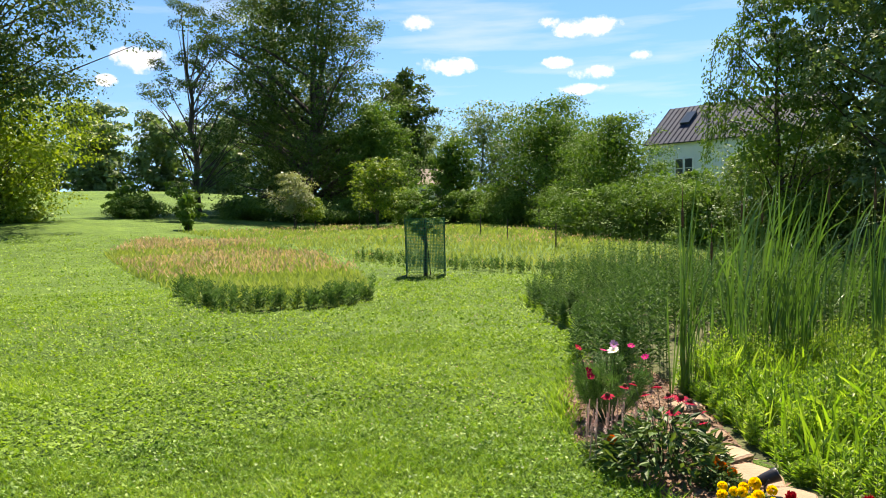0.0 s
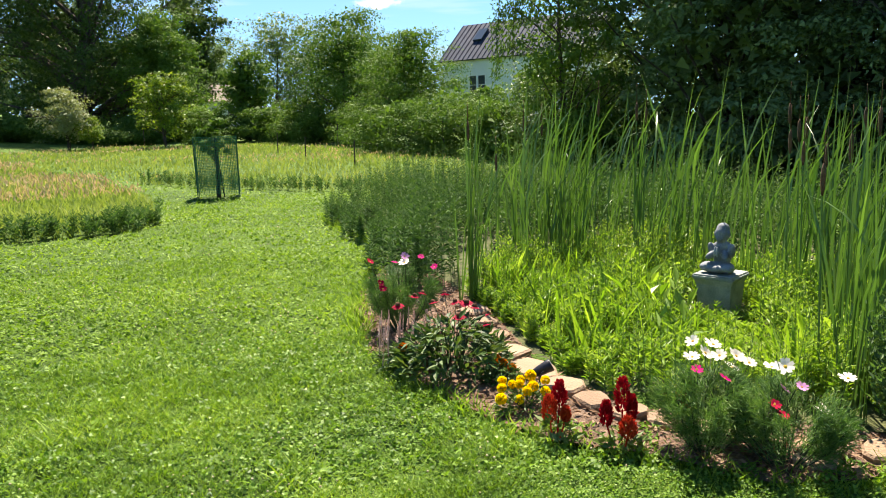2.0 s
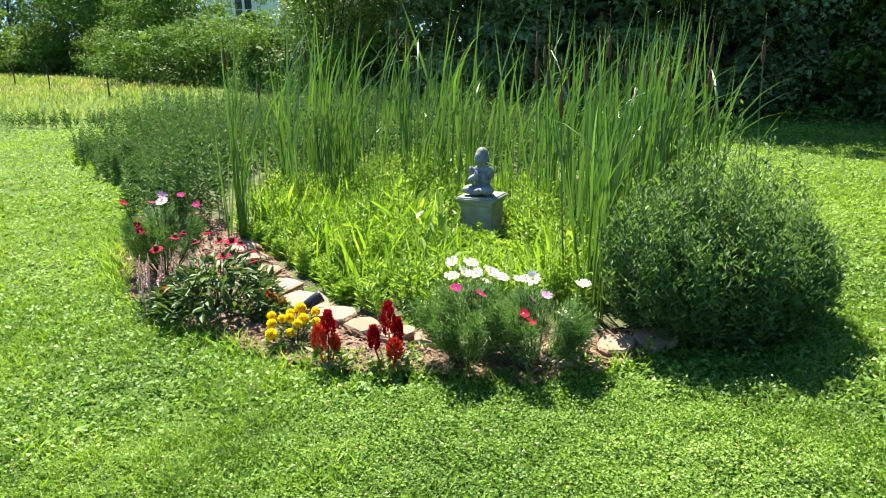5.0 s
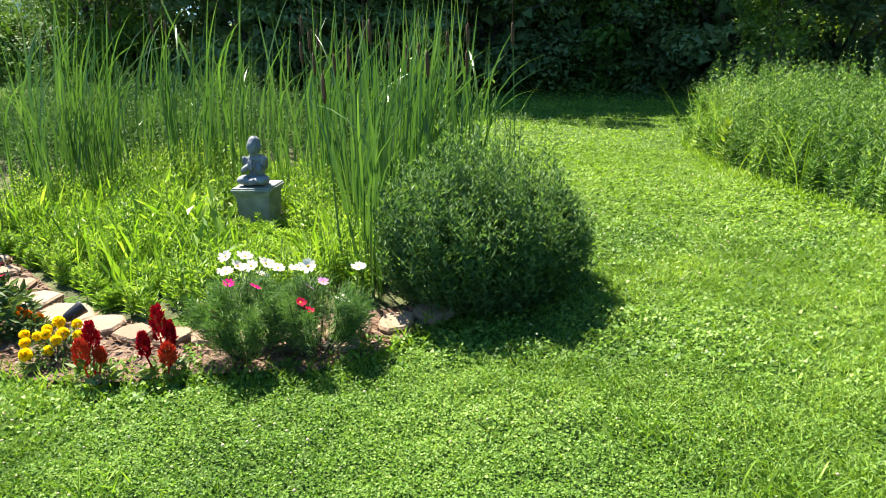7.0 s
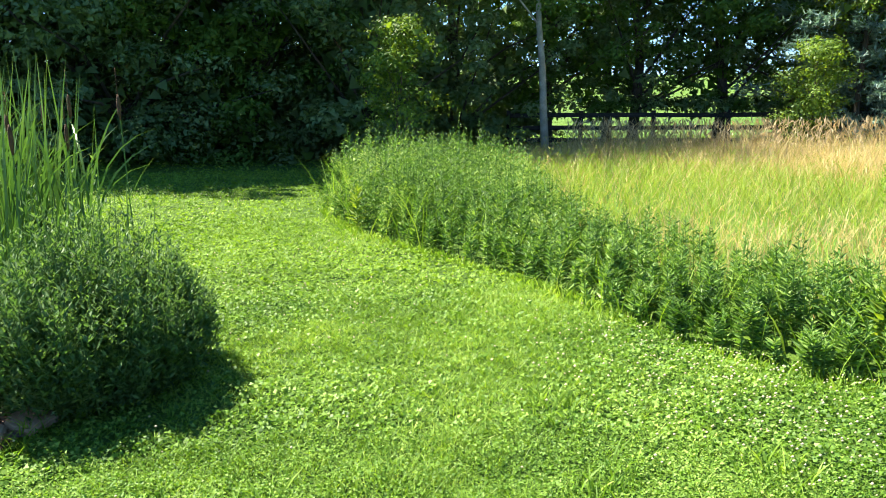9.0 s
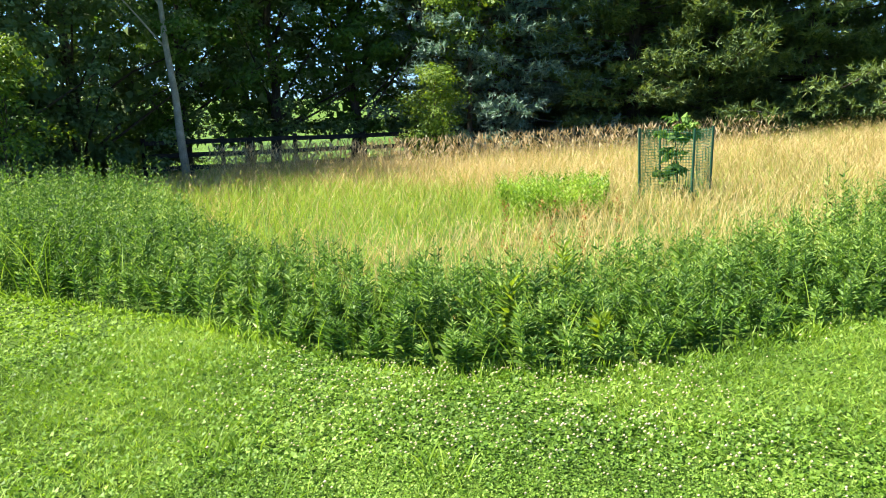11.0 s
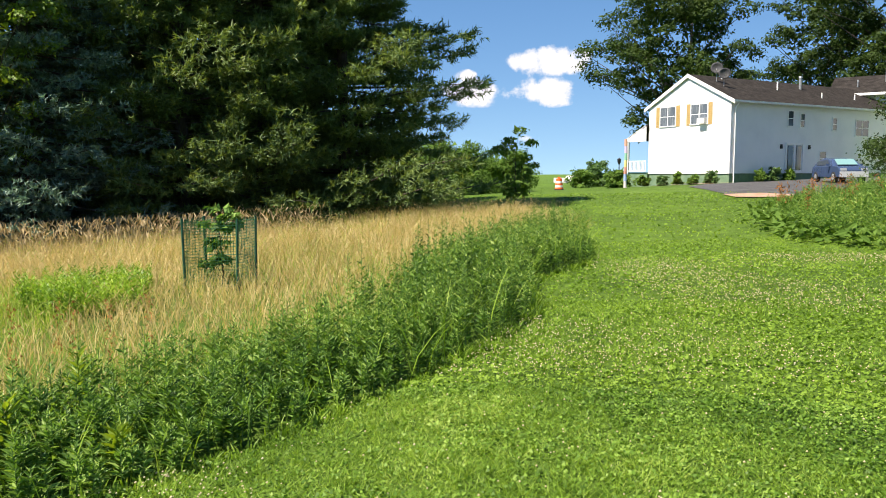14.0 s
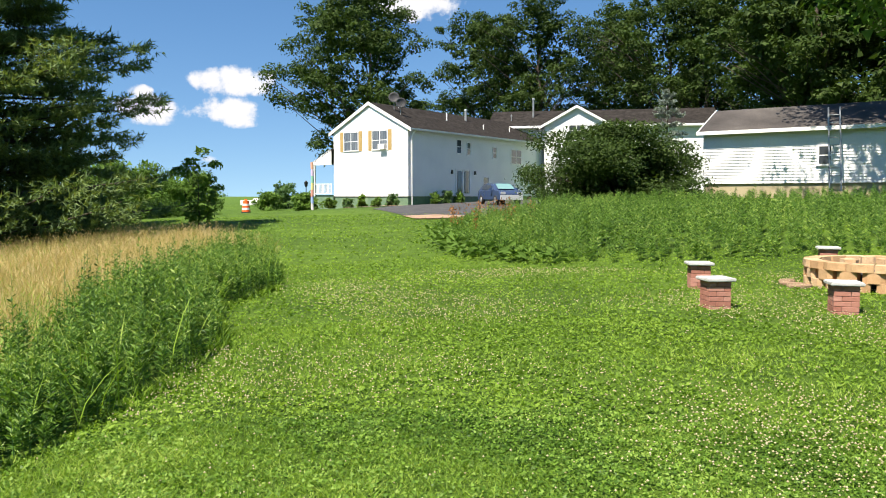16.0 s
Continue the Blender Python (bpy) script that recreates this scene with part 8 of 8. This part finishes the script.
# ------------------------------------------------------------------ houses to the north
METALROOF = surface("metal_roof", [(0.018, 0.028, 0.05), (0.028, 0.04, 0.068), (0.04, 0.055, 0.088)], 0.7, 1.0, 14, 0.05, spec=0.1)


def make_barn():
    """A white house with a standing-seam roof, half hidden by trees."""
    ang = math.degrees(math.atan2(-0.79, 0.61))
    t = thing("neighbour_house", "white house with ribbed metal roof and skylight", "house", 18.1, 65.6, 0.2, ang)
    # local x along the front to the right, local -y to the front
    L, D, ev, rg = 14.0, 7.0, 6.45, 9.6
    g = Geo()
    add_box(g, (L / 2, D / 2, ev / 2 - 0.5), (L, D, ev + 1))
    g.add(np.array([(0, 0, ev), (0, D, ev), (0, D / 2, rg - 0.1), (L, 0, ev), (L, D, ev), (L, D / 2, rg - 0.1)]), [np.array([(0, 2, 1), (5, 3, 4)]), np.array([(0, 3, 5, 2), (2, 5, 4, 1)])])
    part("wall", g, SIDING, t)
    for s in (0, 1):
        ye = -0.4 if s == 0 else D + 0.4
        roof_slab(t, "roof", [(-0.3, ye, ev - 0.2), (L + 0.3, ye, ev - 0.2), (L + 0.3, D / 2, rg), (-0.3, D / 2, rg)], 0.1, METALROOF)
    k = np.array([0, D / 2 + 0.4, rg - ev + 0.2])
    for i in range(30):
        x = -0.2 + i * 0.5
        g = Geo()
        a = np.array([x, -0.4, ev - 0.17])
        add_tube(g, [a, a + k * 0.99], [0.035, 0.035], 4)
        part("roof_rib", g, METALROOF, t)
    g = Geo()
    a = np.array([2.2, -0.4, ev - 0.2]) + k * 0.48
    u = k / np.linalg.norm(k)
    nn = unit(np.cross(np.array([1.0, 0, 0]), u))
    for sx in (0,):
        va = [a + np.array([q, 0, 0]) + u * r + nn * o for o in (0.02, 0.22) for q, r in ((0, 0), (0.9, 0), (0.9, 1.5), (0, 1.5))]
        g.add(np.array(va), np.array([(0, 1, 2, 3), (4, 5, 6, 7), (0, 1, 5, 4), (1, 2, 6, 5), (2, 3, 7, 6), (3, 0, 4, 7)]))
    part("skylight", g, GLASS, t, "dark glazed roof skylight")
    for x in (3.1, 4.0):
        window(t, (x, 0, 4.1), (1, 0), 0.75, 1.6, False, 1, False, 0.03)
    for x in (8.0, 10.0):
        window(t, (x, 0, 4.1), (1, 0), 0.9, 1.5, False, 1, False, 0.03)


make_barn()


def make_cottage():
    t = thing("small_house", "small pale house with tan roof among trees", "house", -3.2, 95.0, 1.3, 4)
    g = Geo()
    add_box(g, (2.2, 2, 1.2), (5.6, 4, 4.2))
    part("wall", g, SIDING, t)
    TAN = surface("tan_roof", [(0.3, 0.24, 0.18), (0.4, 0.33, 0.25)], 0.9, 2, 20, 0.2)
    for s in (0, 1):
        ye = -0.4 if s == 0 else 4.4
        roof_slab(t, "roof", [(-0.9, ye, 3.2), (5.3, ye, 3.2), (5.3, 2, 5.2), (-0.9, 2, 5.2)], 0.12, TAN)
    for x in (1.2, 3.0):
        window(t, (x, 0, 1.9), (1, 0), 0.9, 1.2, False, 1, False, 0.03)


make_cottage()


def utility_pole(x, y, h):
    t = thing("utility_pole", "grey utility pole rising among the trees", "pole", x, y, G(x, y))
    g = Geo()
    add_tube(g, [(0, 0, -0.3), (0, 0, h)], [0.14, 0.1], 8)
    part("shaft", g, GALV, t)
    g = Geo()
    add_box(g, (0, 0, h - 0.7), (2.2, 0.1, 0.12))
    part("crossarm", g, BARK, t)


utility_pole(3.6, 92.0, 5.5)
wire = Geo()
for k in range(2):
    p = [np.array([3.6 + 30 * q, 92 - 12 * q, G(3.6, 92) + 5.0 - k * 0.3 + 3.0 * q - 3.2 * q * (1 - q)]) for q in np.linspace(0, 1, 10)]
    add_tube(wire, p, 0.025, 4, cap=False)
w = tagged(part("power_line", wire, BLACK), "thin power lines sagging before the trees", "power line", kind="structure")
# stakes beside young plants in the field
for i, (x, y, h) in enumerate([(5.2, 40.0, 1.3), (2.9, 33.0, 0.9), (-5.6, 52.0, 1.5), (4.1, 27.0, 0.9), (2.0, 38.0, 1.0)]):
    g = Geo()
    add_tube(g, [(0, 0, -0.1), (0.02, 0, h)], [0.03, 0.025], 6)
    ob = part("field_stake", g, BARK)
    ob.matrix_world = pose(x, y, G(x, y), 0, 0, 0)
    tagged(ob, "thin dark stake standing in the field", "stake", "stakes in the field")


# ------------------------------------------------------------------ lawn underfoot and behind the walk
def make_near_turf():
    g, c = Geo(), Geo()
    for r0, r1, a0, a1, den, h, w, cw in ((0.02, 1.9, -195, 165, 3000, 0.045, 0.007, 0.019), (1.9, 10.0, 35, 165, 420, 0.042, 0.016, 0.036)):
        n = int(np.pi * (r1 * r1 - r0 * r0) * (a1 - a0) / 360 * den)
        r = np.sqrt(rng.uniform(r0 * r0, r1 * r1, n))
        a = np.radians(rng.uniform(a0, a1, n))
        x, y = 0.3 - r * np.sin(a), -0.3 + r * np.cos(a)
        ok = lawn_free(x, y)
        x, y = x[ok], y[ok]
        P = np.stack([x, y, gz(x, y) - 0.002 + 0.03 * (drifts(x, y, 1.7, 2.0) - 0.5)], 1)
        gr = rng.uniform(size=len(x)) < 0.6
        hh = h * rng.uniform(0.4, 1.3, gr.sum())
        add_blades(g, P[gr], hh, w, hh * rng.uniform(0.4, 1.5, gr.sum()), segs=1)
        m = (~gr).sum()
        az = rng.uniform(0, 2 * np.pi, m)
        Q = P[~gr] + np.stack([np.zeros(m), np.zeros(m), h * rng.uniform(0.2, 0.9, m)], 1)
        add_leaves(c, Q, np.stack([np.cos(az), np.sin(az), rng.uniform(-0.5, 0.9, m)], 1), cw, cw * 0.85, tri=True)
    tagged(part("lawn_grass", g, GRASS), "short green mown grass around the standing place", "grass", kind="stuff")
    tagged(part("clover_patch", c, FARCLOVER), "green clover mixed into the mown grass", "clover", kind="stuff")


make_near_turf()
